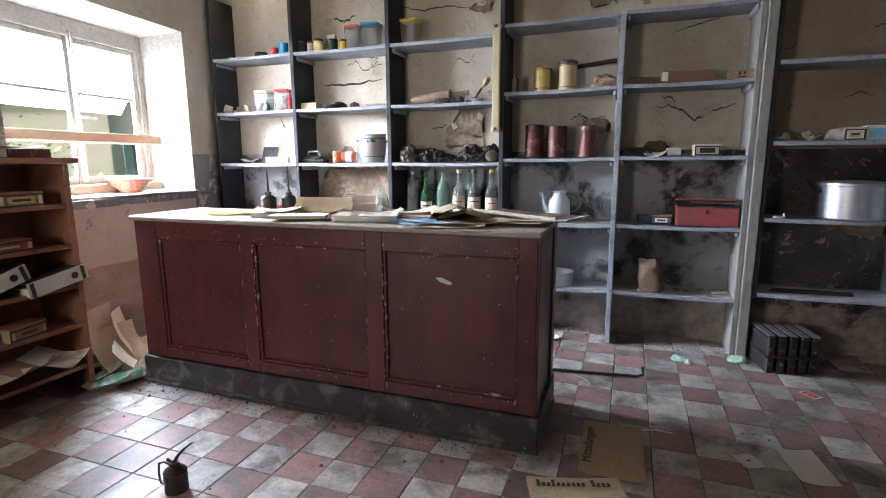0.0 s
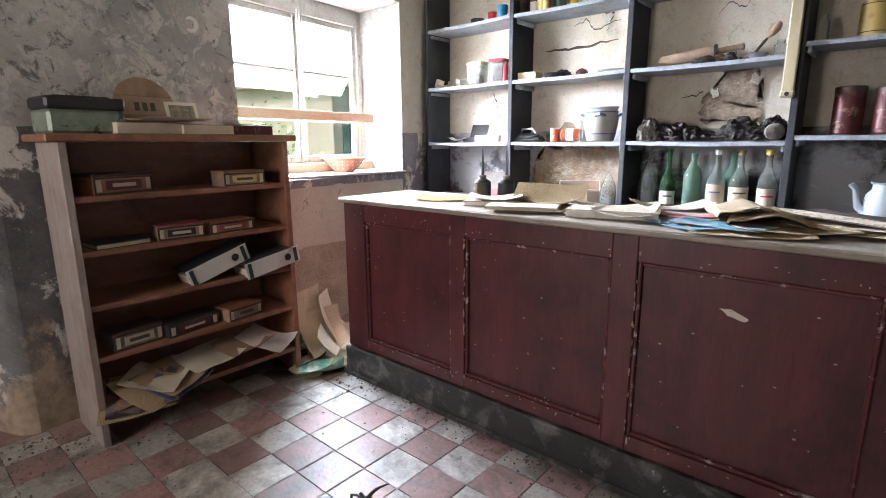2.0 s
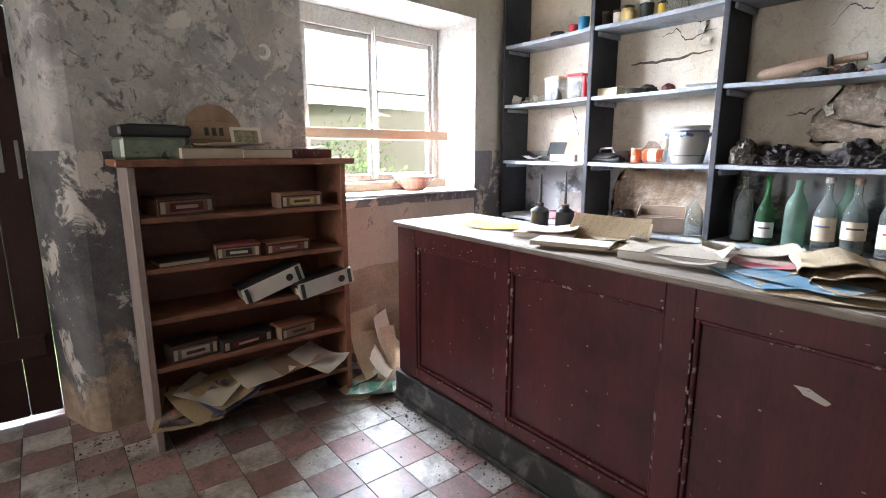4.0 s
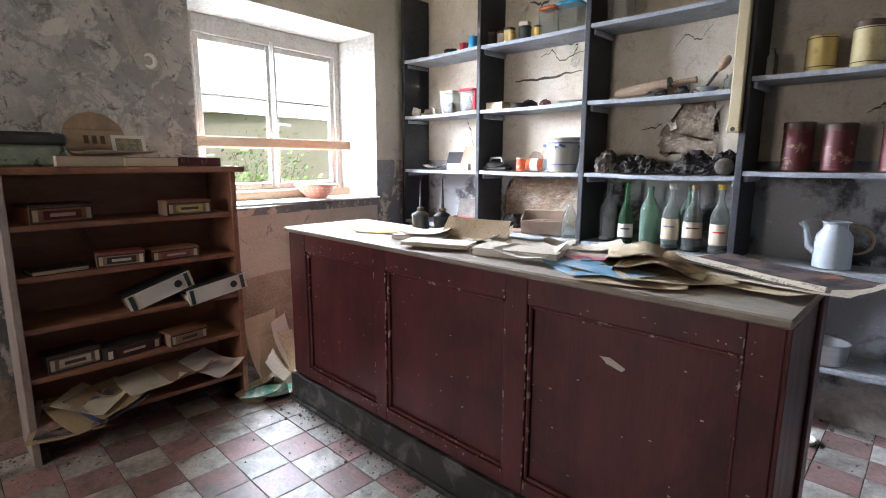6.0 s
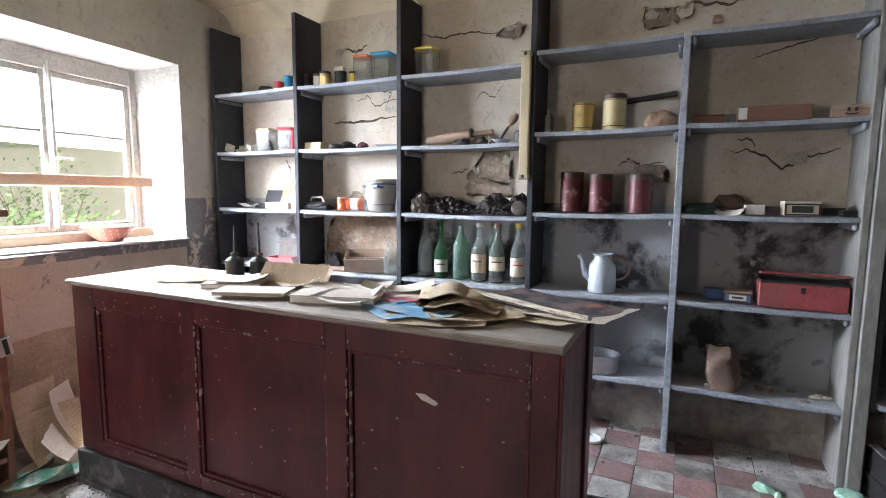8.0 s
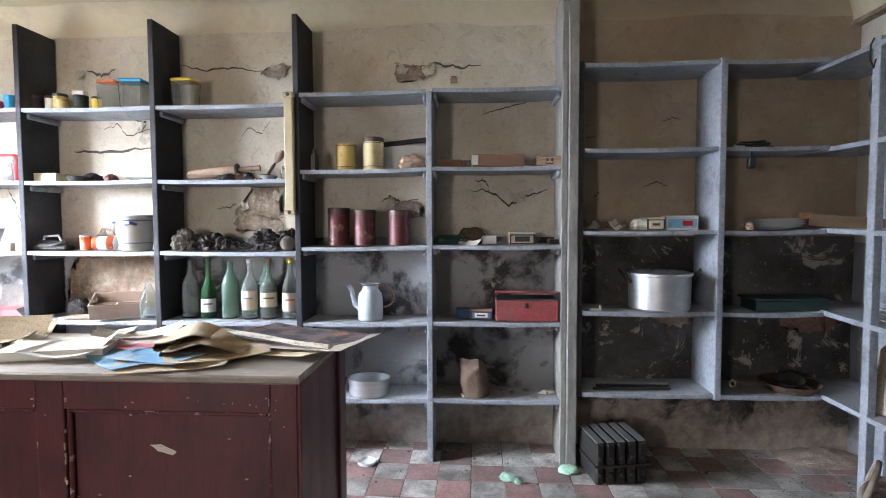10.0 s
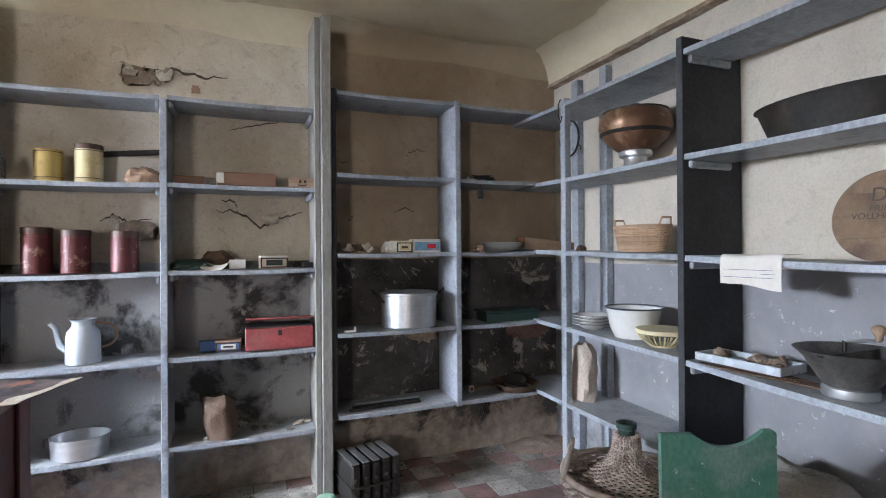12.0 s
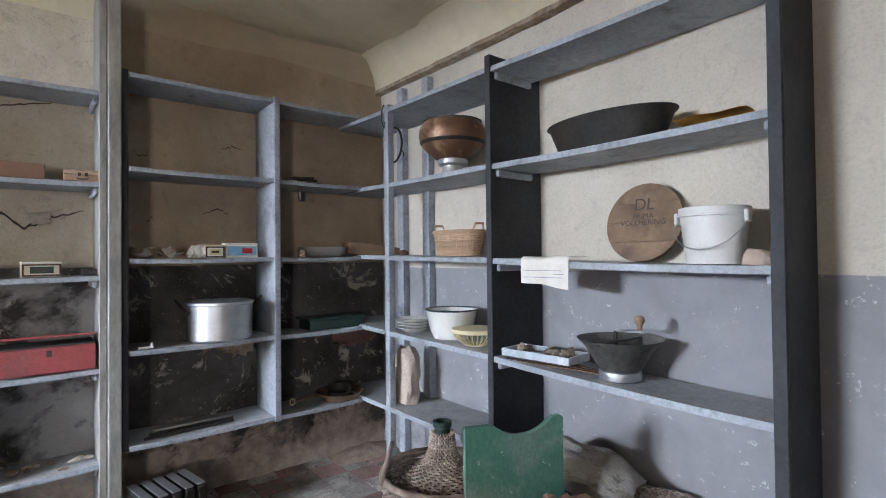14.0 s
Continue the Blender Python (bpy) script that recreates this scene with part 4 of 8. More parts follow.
def carton(name, label, category, at, w, d, h, material, turn=0.0, band=None, open_lid=None, group="", mark=None):
    """A box with its lid as a part; open_lid: the lid's angle; mark: a printed panel's material."""
    ob = thing(name, label, category, at, group, turn)
    if open_lid is None:
        part("body", box(-w / 2, w / 2, -d / 2, d / 2, 0, h * 0.86, 0.002), material, ob)
        part("lid", box(-w / 2 - 0.001, w / 2 + 0.001, -d / 2 - 0.001, d / 2 + 0.001, h * 0.865, h, 0.002), band or material, ob)
    else:
        t = 0.004
        bm = bmesh.new()
        for x0, x1, y0, y1, z0, z1 in ((-w / 2, w / 2, -d / 2, d / 2, 0, t), (-w / 2, w / 2, -d / 2, -d / 2 + t, t, h), (-w / 2, w / 2, d / 2 - t, d / 2, t, h), (-w / 2, -w / 2 + t, -d / 2 + t, d / 2 - t, t, h), (w / 2 - t, w / 2, -d / 2 + t, d / 2 - t, t, h)):
            add_box(bm, x0, x1, y0, y1, z0, z1, 0.001)
        part("body", bm, material, ob)
        part("lid", box(-w / 2, w / 2, -d, 0, 0, t, 0.001), band or material, ob, at=pose(0, d / 2, h, -open_lid))
    if mark:
        part("label", box(-w * 0.3, w * 0.3, -d / 2 - 0.003, -d / 2 - 0.0012, h * 0.22, h * 0.68, 0), mark, ob)
        trim = bmesh.new()
        for x0, x1, z0, z1 in ((-w / 2, -w / 2 + 0.008, 0.002, h * 0.85), (w / 2 - 0.008, w / 2, 0.002, h * 0.85), (-w / 2 + 0.008, w / 2 - 0.008, 0.002, 0.009), (-w / 2 + 0.008, w / 2 - 0.008, h * 0.85 - 0.007, h * 0.85)):
            add_box(trim, x0, x1, -d / 2 - 0.0014, -d / 2 + 0.001, z0, z1, 0)
        part("paper_edging", trim, M_TINDK, ob, "dark paper edging")
        part("print", box(-w * 0.2, w * 0.2, -d / 2 - 0.0042, -d / 2 - 0.0032, h * 0.36, h * 0.54, 0), M_PAPER if mark in (M_TINRED, M_BLACK, M_REDBOX) else M_INK, ob)
    return ob


def sheet_mesh(w, d, bend=0.02, wave=0.008, seed=0, n=10, curl=0.0, thick=0.0012, fold=0.0):
    """A limp sheet of paper: curled at one side, waved, doubled for thickness."""
    bm = bmesh.new()
    rows = [[], []]
    for i in range(n + 1):
        for s in (0, 1):
            rows[s].append([])
        for j in range(n + 1):
            u, v = i / n - 0.5, j / n - 0.5
            z = abs(wave) * (1 + noise.noise(Vector((u * 2.3 + seed, v * 2.3, seed * 0.7)))) + bend * (4 * u * u)
            z += curl * max(0.0, u + v - 0.25) ** 2 * 4 + fold * max(0, v) * 1.2
            x, y = u * w * (1 - 0.12 * bend), v * d
            x += 0.004 * noise.noise(Vector((v * 5, seed, 3))) if i in (0, n) else 0
            for s in (0, 1):
                rows[s][i].append(bm.verts.new((x, y, z + thick * s)))
    for i in range(n):
        for j in range(n):
            a = rows[0]
            b = rows[1]
            bm.faces.new((a[i][j], a[i][j + 1], a[i + 1][j + 1], a[i + 1][j]))
            bm.faces.new((b[i][j], b[i + 1][j], b[i + 1][j + 1], b[i][j + 1]))
    for k in range(n):
        for p, q, r, s in ((rows[0][k][0], rows[0][k + 1][0], rows[1][k + 1][0], rows[1][k][0]), (rows[0][k + 1][n], rows[0][k][n], rows[1][k][n], rows[1][k + 1][n]),
                           (rows[0][0][k + 1], rows[0][0][k], rows[1][0][k], rows[1][0][k + 1]), (rows[0][n][k], rows[0][n][k + 1], rows[1][n][k + 1], rows[1][n][k])):
            bm.faces.new((p, q, r, s))
    return bm


def paper(name, label, at, w, d, material, turn=0.0, tilt=(0, 0), group="", category="paper", **kw):
    ob = solid(name, sheet_mesh(w, d, **kw), material, label, category, pose(at[0], at[1], at[2], tilt[0], tilt[1], turn), group, smooth=60)
    return ob


def folded_paper(label, at, w, d, material, turn=0.0, gap=0.05, seed=1, name="newspaper", category="newspaper"):
    """A newspaper folded over on itself, its fold a soft round back."""
    bm = bmesh.new()
    n = 14
    prof = []
    for i in range(n + 1):
        k = i / n
        if k < 0.42:
            prof.append((w * (0.5 - k / 0.42 * 0.95), 0.003 + 0.004 * math.sin(k * 9)))
        elif k < 0.58:
            a = (k - 0.42) / 0.16 * math.pi
            prof.append((-w * 0.45 - gap / 2 * math.sin(a), 0.003 + gap / 2 * (1 - math.cos(a))))
        else:
            q = (k - 0.58) / 0.42
            prof.append((w * (-0.45 + q * 0.92), gap * (1 - 0.75 * q) + 0.03 * math.sin(q * math.pi) ** 3))
    m = 8
    for layer in (0, 0.004):
        rows = []
        for j in range(m + 1):
            v = j / m - 0.5
            rows.append([bm.verts.new((x * (1 + 0.05 * noise.noise(Vector((v * 3, seed, k * 0.2)))), v * d * (1 + 0.04 * math.sin(k + seed)), z + layer + 0.012 * (k / n) * (1 + noise.noise(Vector((v * 3 + seed, k * 0.3, layer)))))) for k, (x, z) in enumerate(prof)])
        for a, b in zip(rows, rows[1:]):
            for k in range(n):
                bm.faces.new((a[k], a[k + 1], b[k + 1], b[k]))
    return solid(name, bm, material, label, category, pose(at[0], at[1], at[2], 0, 0, turn), smooth=60)


def book(label, at, w, d, h, cover, pages, turn=0.0, name="book", tilt=(0, 0)):
    ob = thing(name, label, "book", pose(at[0], at[1], at[2], tilt[0], tilt[1], turn))
    part("page_block", box(-w / 2 + 0.004, w / 2 - 0.004, -d / 2 + 0.004, d / 2 - 0.001, 0.003, h - 0.003, 0.001), pages, ob)
    part("cover", box(-w / 2, w / 2, -d / 2, d / 2, 0, 0.0028, 0.0008), cover, ob)
    part("cover", box(-w / 2, w / 2, -d / 2, d / 2, h - 0.0028, h, 0.0008), cover, ob)
    part("spine", box(-w / 2, w / 2, d / 2, d / 2 + 0.003, 0, h, 0.001), cover, ob)
    return ob


def crumpled(w, d, h, seed, n=14, sharp=1.0):
    """A heap of limp cloth."""
    bm = bmesh.new()
    bmesh.ops.create_icosphere(bm, subdivisions=4, radius=1.0)
    for v in bm.verts:
        p = v.co.copy()
        f = 1 + 0.28 * noise.noise(p * 1.8 + Vector((seed, 0, 0))) + (0.16 + 0.2 * max(0, sharp - 1)) * (1 - 2 * abs(noise.noise(p * 3.2 * sharp + Vector((0, seed, 0))))) + 0.07 * noise.noise(p * 11)
        z = max(p.z * f, -0.35)
        v.co = Vector((p.x * f * w / 2, p.y * f * d / 2, (z + 0.35) / 1.35 * h))
    return bm


def upright_bag(w, d, h, seed, taper=0.0):
    """A paper sack with pinched, crumpled top; taper: how far it narrows to a twisted neck."""
    bm = bmesh.new()
    rings = []
    for i in range(13):
        k = i / 12
        ring = []
        for j in range(20):
            a = 2 * math.pi * j / 20
            c, s = math.cos(a), math.sin(a)
            e = 4.0
            r = 1 / (abs(c) ** e + abs(s) ** e) ** (1 / e)
            pin = 1 - 0.75 * max(0, (k - 0.75) / 0.25) ** 1.5
            wob = 1 + 0.26 * noise.noise(Vector((c * 1.8 + seed, s * 1.8, k * 4)))
            neck = 1 + 0.08 * k - taper * k ** 1.6
            ring.append(bm.verts.new((r * c * w / 2 * wob * neck - taper * 0.07 * k * k, r * s * d / 2 * wob * pin, h * k * (1 + 0.10 * noise.noise(Vector((c * 2, s * 2, seed))) * k))))
        rings.append(ring)
    for a, b in zip(rings, rings[1:]):
        for j in range(20):
            bm.faces.new((a[j], a[(j + 1) % 20], b[(j + 1) % 20], b[j]))
    bm.faces.new(rings[0][::-1])
    return bm


def oil_can(label, at, r, h, spout, handle=True, turn=0.0, lean=0.0, paint=None):
    """A workshop oiler: drum, domed shoulder, long spout, and a bow handle."""
    paint = paint or M_OILBLACK
    ob = thing("oil_can", label, "oil can", at, "", turn)
    part("body", lathe([(r, 0), (r * 1.02, 0.004), (r, 0.01), (r, h * 0.78), (r * 1.03, h * 0.8), (r * 0.9, h * 0.88), (r * 0.4, h), (r * 0.36, h * 1.1), (r * 0.2, h * 1.12)], 24), paint, ob, smooth=40)
    part("collar", lathe([(r * 0.45, h * 1.06), (r * 0.45, h * 1.15), (r * 0.3, h * 1.17)], 12), M_RUST, ob, smooth=40)
    n = 10
    pts = [(lean * (k / n) ** 1.3 * spout, 0, h * 1.1 + spout * (k / n) * (1 - 0.25 * lean * (k / n))) for k in range(n + 1)]
    part("spout", tube(pts, [0.008 - 0.0055 * k / n for k in range(n + 1)], 8), paint, ob, smooth=40)
    if handle:
        part("handle", tube([(-r * 0.3, 0, h * 1.02), (-r * 1.1, 0, h * 1.1), (-r * 1.75, 0, h * 1.0), (-r * 1.85, 0, h * 0.6), (-r * 1.75, 0, h * 0.16), (-r * 1.1, 0, h * 0.12)], 0.0045), paint, ob, smooth=40)
        part("thumb_lever", tube([(-r * 0.75, 0, h * 1.25), (-r * 0.3, 0, h * 1.14), (0, 0, h * 1.2), (r * 0.2, 0, h * 1.25)], 0.006), paint, ob, smooth=40)
    return ob


def woven(profile, seg, strand, material_bm=None, wave=0.006, every=0.012):
    """Wicker: withies run round over and under the stakes of a turned profile."""
    bm = bmesh.new()
    length = [0.0]
    for (a, b), (c, d) in zip(profile, profile[1:]):
        length.append(length[-1] + math.hypot(c - a, d - b))

    def at(s):
        for i in range(len(profile) - 1):
            if s <= length[i + 1]:
                k = (s - length[i]) / max(length[i + 1] - length[i], 1e-6)
                return (profile[i][0] + (profile[i + 1][0] - profile[i][0]) * k, profile[i][1] + (profile[i + 1][1] - profile[i][1]) * k)
        return profile[-1]

    rows = int(length[-1] / every)
    for q in range(rows + 1):
        r, z = at(length[-1] * q / rows)
        pts = []
        for k in range(seg * 2 + 1):
            a = 2 * math.pi * k / (seg * 2)
            off = wave * (1 if ((k // 1) % 2 == 0) == (q % 2 == 0) else -1)
            pts.append(((r + off) * math.cos(a), (r + off) * math.sin(a), z + 0.002 * noise.noise(Vector((k * 0.4, q, 2)))))
        add_tube(bm, pts, strand * (0.85 + 0.3 * random.random()), 5)
    for k in range(seg):
        a = 2 * math.pi * (k + 0.25) / seg
        add_tube(bm, [(r * math.cos(a), r * math.sin(a), z) for r, z in profile], strand * 0.9, 5)
    return bm

# ---- on the shelves by the window ----
S1, S2, S3, S4 = 2.192, 1.738, 1.296, 0.86
Y = 3.99


def cup(label, at, r, h, m):
    return jar_shape("cup", label, "cup", at, [(r * 0.82, 0), (r, h), (r - 0.003, h), (r * 0.8, 0.005), (0, 0.005)], m, seg=20)


cup("red plastic cup on the top shelf", (-3.0, Y, S1), 0.036, 0.07, M_PLRED)
cup("tall blue plastic cup on the top shelf", (-2.905, Y, S1), 0.04, 0.105, M_PLBLUE)
solid("cloth_scrap", crumpled(0.13, 0.1, 0.045, 3.0), M_RAG, "small dark crumpled rag beside the cups", "rag", (-3.14, Y, S1), smooth=50)
paper("folded_cloth", "flat yellowed folded paper on the shelf", (-3.32, Y, S1), 0.24, 0.12, M_PAPER, 4, wave=0.004, bend=0.008, seed=2)


def small_tin(at, r, h, body, lid, label):
    return jar_shape("tin", label, "tin", at, [(r, 0), (r, h * 0.88)], body, [(r * 1.04, h * 0.84), (r * 1.04, h), (r * 0.9, h + 0.002)], lid, "small tins on the top shelf", 18)


small_tin((-2.725, Y, S1), 0.04, 0.1, M_IRON, M_TINDK, "small black tin with a dull lid")
small_tin((-2.63, Y, S1), 0.032, 0.095, M_PAPERW, M_TINDK, "small white labelled tin")
small_tin((-2.555, Y - 0.01, S1), 0.04, 0.105, M_TINYEL, M_IRON, "yellow and black spice tin")
small_tin((-2.5, Y - 0.06, S1), 0.03, 0.055, M_TINYEL, M_TINYEL, "low yellow tin in front of the others")
small_tin((-2.425, Y, S1), 0.042, 0.095, M_DGREEN, M_IRON, "dark green tin with black lid")
small_tin((-2.32, Y, S1), 0.027, 0.085, M_PLYEL, M_IRON, "slim yellow tin with black lid")
carton("carton", "small white carton lying on the green tin", "box", (-2.43, Y, S1 + 0.098), 0.07, 0.06, 0.03, M_PAPERW, 12)


def plastic_tub(at, w, h, lid, label, turn=0):
    ob = thing("food_box", label, "food box", at, "plastic food boxes", turn)
    bm = bmesh.new()
    o, i = w / 2, w / 2 - 0.003
    rings = [[bm.verts.new((sx * s, sy * s * 0.8, z)) for sx, sy in ((-1, -1), (1, -1), (1, 1), (-1, 1))] for s, z in ((o * 0.88, 0), (o, h), (i, h), (i * 0.88, 0.004))]
    for a, b in zip(rings, rings[1:]):
        for k in range(4):
            bm.faces.new((a[k], a[(k + 1) % 4], b[(k + 1) % 4], b[k]))
    bm.faces.new(rings[0][::-1])
    bm.faces.new(rings[-1])
    part("tub", bm, G_PLASTIC, ob)
    part("lid", box(-o * 1.05, o * 1.05, -o * 0.86, o * 0.86, h, h + 0.02, 0.007), lid, ob)
    return ob


plastic_tub((-2.225, Y, S1), 0.12, 0.165, M_PLORANGE, "cloudy plastic box with orange lid")
plastic_tub((-2.07, Y + 0.01, S1), 0.145, 0.17, M_PLBLUE, "cloudy plastic box with blue lid", 5)
plastic_tub((-1.725, Y, S1), 0.135, 0.165, M_PLYEL, "cloudy plastic box with yellow lid", -4)

# second shelf
plastic_tub((-3.14, Y, S2), 0.135, 0.16, M_PLCREAM, "storage jar with cream lid half full", 0)
plastic_tub((-2.93, Y, S2), 0.13, 0.16, M_PLRED, "storage jar with red lid half full", 3)
for k, (x, mm, hh) in enumerate(((-3.14, M_CANVAS, 0.08), (-2.93, M_RUBBLE, 0.11))):
    solid("jar_contents", crumpled(0.09, 0.07, hh, 5.0 + k), mm, "loose scraps inside the storage jar", "scraps", (x, Y, S2 + 0.006), smooth=40)
for k in range(5):
    solid("plaster_flake", sheet_mesh(0.1, 0.07, 0.03, 0.01, k, 4, thick=0.004), M_PLASTER, "fallen curled limewash flake on the shelf", "debris", pose(-3.52 + 0.06 * k, Y + random.uniform(-0.07, 0.06), S2 + 0.004, random.uniform(-25, 25), random.uniform(-35, 35), random.uniform(0, 180)), "fallen flakes on the shelf", smooth=30)
solid("bottle_small", lathe([(0.018, 0), (0.018, 0.1), (0.008, 0.12), (0.008, 0.15)], 14), M_PLRED, "small red and white plastic bottle", "bottle", (-2.835, Y - 0.05, S2), smooth=40)
carton("butter_box", "low cream plastic box with flat lid", "box", (-2.65, Y, S2), 0.15, 0.1, 0.055, M_PLCREAM)
ob = thing("baking_tray", "small dark metal tray", "tray", (-2.465, Y, S2))
part("tray", lathe([(0.05, 0), (0.066, 0.035), (0.063, 0.035), (0.048, 0.004), (0, 0.004)], 20), M_IRON, ob, smooth=40)
solid("rag", crumpled(0.12, 0.1, 0.06, 9.0), M_RAG, "dark crumpled rag behind the tray", "rag", (-2.42, Y + 0.07, S2), smooth=50)
solid("knob", crumpled(0.07, 0.06, 0.045, 19.0), M_TINRED, "small dark red knob", "knob", (-2.24, Y, S2), smooth=50)
jar_shape("plate", "white china plate lying on the shelf", "plate", (-2.03, Y, S2), [(0.04, 0), (0.09, 0.018), (0.088, 0.02), (0.04, 0.006), (0, 0.006)], M_ENAMEL)

# third shelf
carton("carton", "open brown card carton with raised lid", "box", (-2.97, Y - 0.02, S3), 0.24, 0.15, 0.05, M_CARDPALE, -4, M_CARD, open_lid=112)
carton("carton", "dark open folder-like carton", "box", (-3.2, Y + 0.05, S3), 0.16, 0.12, 0.035, M_BLACK, 8, M_BLACK, open_lid=115)
paper("paper", "white crumpled paper on the shelf", (-3.3, Y - 0.04, S3), 0.16, 0.1, M_PAPERW, 10, wave=0.012, seed=6)
carton("carton", "small pale blue paper carton", "box", (-2.81, Y - 0.03, S3), 0.07, 0.1, 0.075, M_PAPERW, 5)
ob = thing("flat_iron", "black flat iron with a bow handle", "iron", (-2.64, Y - 0.02, S3), turn=4)
part("sole", box(-0.12, 0.12, -0.05, 0.05, 0, 0.03, 0.012), M_IRON, ob)
part("shell", crumpled(0.2, 0.09, 0.04, 40.0, sharp=0.2), M_IRON, ob, smooth=60, at=pose(0, 0, 0.025))
part("handle", tube([(-0.06, 0, 0.05), (-0.05, 0, 0.09), (0.04, 0, 0.095), (0.06, 0, 0.06)], 0.008), M_ALU, ob, smooth=40)
jar_shape("tin", "small red and white tin", "tin", (-2.43, Y, S3), [(0.031, 0), (0.031, 0.09)], M_ORANGE, [(0.032, 0.085), (0.032, 0.095)], M_ALU, "")
can = thing("drinks_can", "orange can lying on its side", "can", pose(-2.36, Y - 0.02, S3 + 0.045, 0, 90, 12))
part("body", lathe([(0.036, 0), (0.044, 0.008), (0.044, 0.12), (0.036, 0.13)], 24), M_ORANGE, can, smooth=40)
part("label", lathe([(0.0445, 0.035), (0.0448, 0.04), (0.0448, 0.085), (0.0445, 0.09)], 24, cap=False), M_PAPERW, can, "white printed paper band", smooth=40)
part("rim", lathe([(0.037, 0.13), (0.038, 0.135), (0.031, 0.135)], 24), M_ALU, can, smooth=40)
crock = thing("crock", "grey stoneware crock with blue bands and lug handles", "crock", (-2.07, Y - 0.02, S3))
part("body", lathe([(0.08, 0), (0.09, 0.01), (0.108, 0.1), (0.112, 0.16), (0.105, 0.205), (0.113, 0.215), (0.113, 0.225), (0.1, 0.225), (0.098, 0.2), (0.1, 0.1), (0.07, 0.012), (0, 0.012)], 32), M_STONE, crock, smooth=40)
for z, r in ((0.045, 0.0975), (0.185, 0.1105)):
    part("band", lathe([(r, z), (r + 0.0015, z + 0.004), (r - 0.0005, z + 0.01)], 32, cap=False), M_COBALT, crock)
for a in (200, 290, 20):
    c, s = math.cos(radians(a)), math.sin(radians(a))
    part("lug", tube([(0.1 * c - 0.03 * s, 0.1 * s + 0.03 * c, 0.165), (0.128 * c, 0.128 * s, 0.175), (0.1 * c + 0.03 * s, 0.1 * s - 0.03 * c, 0.165)], 0.01), M_COBALT, crock, smooth=40)

# rolling pin, brushes and oddments, second shelf of the third bay
pin = thing("rolling_pin", "pale wooden rolling pin with dark collar", "rolling pin", pose(-1.72, Y - 0.02, S2 + 0.034, 0, 84, 6))
part("roller", lathe([(0.012, 0), (0.028, 0.02), (0.036, 0.2), (0.036, 0.3), (0.034, 0.31)], 20), M_PALEWOOD, pin, smooth=40)
part("collar", lathe([(0.04, 0.31), (0.042, 0.318), (0.04, 0.326)], 20), M_IRON, pin, smooth=40)
part("handle", lathe([(0.014, 0.326), (0.017, 0.36), (0.016, 0.44), (0.02, 0.46), (0.0, 0.465)], 14), M_PALEWOOD, pin, smooth=40)
br = thing("brush", "wooden spoon leaning against the jars", "spoon", pose(-1.22, Y, S2 + 0.012, 8, 38, 0))
part("handle", lathe([(0.007, 0), (0.009, 0.1), (0.006, 0.12)], 10), M_IRON, br, smooth=40)
part("bowl", lathe([(0.005, 0.12), (0.022, 0.15), (0.026, 0.18), (0.015, 0.21), (0, 0.215)], 14), M_PALEWOOD, br, smooth=40)
solid("glass_jar", lathe([(0.03, 0), (0.03, 0.06), (0.02, 0.07), (0.02, 0.085), (0.017, 0.085), (0.026, 0.055), (0.026, 0.005), (0, 0.005)], 18), G_CLEAR, "small clear glass inkwell jar", "jar", (-1.08, Y - 0.02, S2), smooth=40)
solid("glass_jar", lathe([(0.02, 0), (0.02, 0.07), (0.017, 0.07), (0.017, 0.005), (0, 0.005)], 16), G_CLEAR, "small clear drinking glass", "glass", (-1.32, Y + 0.03, S2), smooth=40)
solid("ashtray", lathe([(0.04, 0), (0.06, 0.025), (0.056, 0.025), (0.035, 0.006), (0, 0.006)], 18), M_ALU, "small metal dish among the oddments", "dish", (-1.19, Y - 0.03, S2), smooth=40)
for k in range(6):
    solid("oddment", crumpled(random.uniform(0.05, 0.1), 0.05, random.uniform(0.02, 0.045), 60.0 + k), (M_IRON, M_RAG, M_RUST)[k % 3], "small dark rusty oddment on the shelf", "oddment", (-1.5 + 0.06 * k, Y + random.uniform(-0.05, 0.06), S2), "rusty oddments", smooth=50)

# heap of rags on the third shelf of the third bay
for k in range(9):
    m = M_CANVAS if k == 0 else M_RAG
    solid("rag", crumpled(random.uniform(0.08, 0.17), random.uniform(0.1, 0.16), random.uniform(0.035, 0.12), 20.0 + k, sharp=2.3), m, "dark dirty rag heaped on the shelf" if k else "grey knotted cloth heaped on the shelf", "rag", (-1.74 + k * 0.083, Y + random.uniform(-0.04, 0.03), S3), "rags heaped on the shelf", smooth=55)
solid("reel", lathe([(0.03, 0), (0.045, 0.01), (0.045, 0.05), (0.03, 0.06)], 18), M_CANVAS, "pale cloth roll at the end of the rags", "roll", pose(-1.06, Y - 0.06, S3 + 0.045, 90, 0, 20), smooth=40)

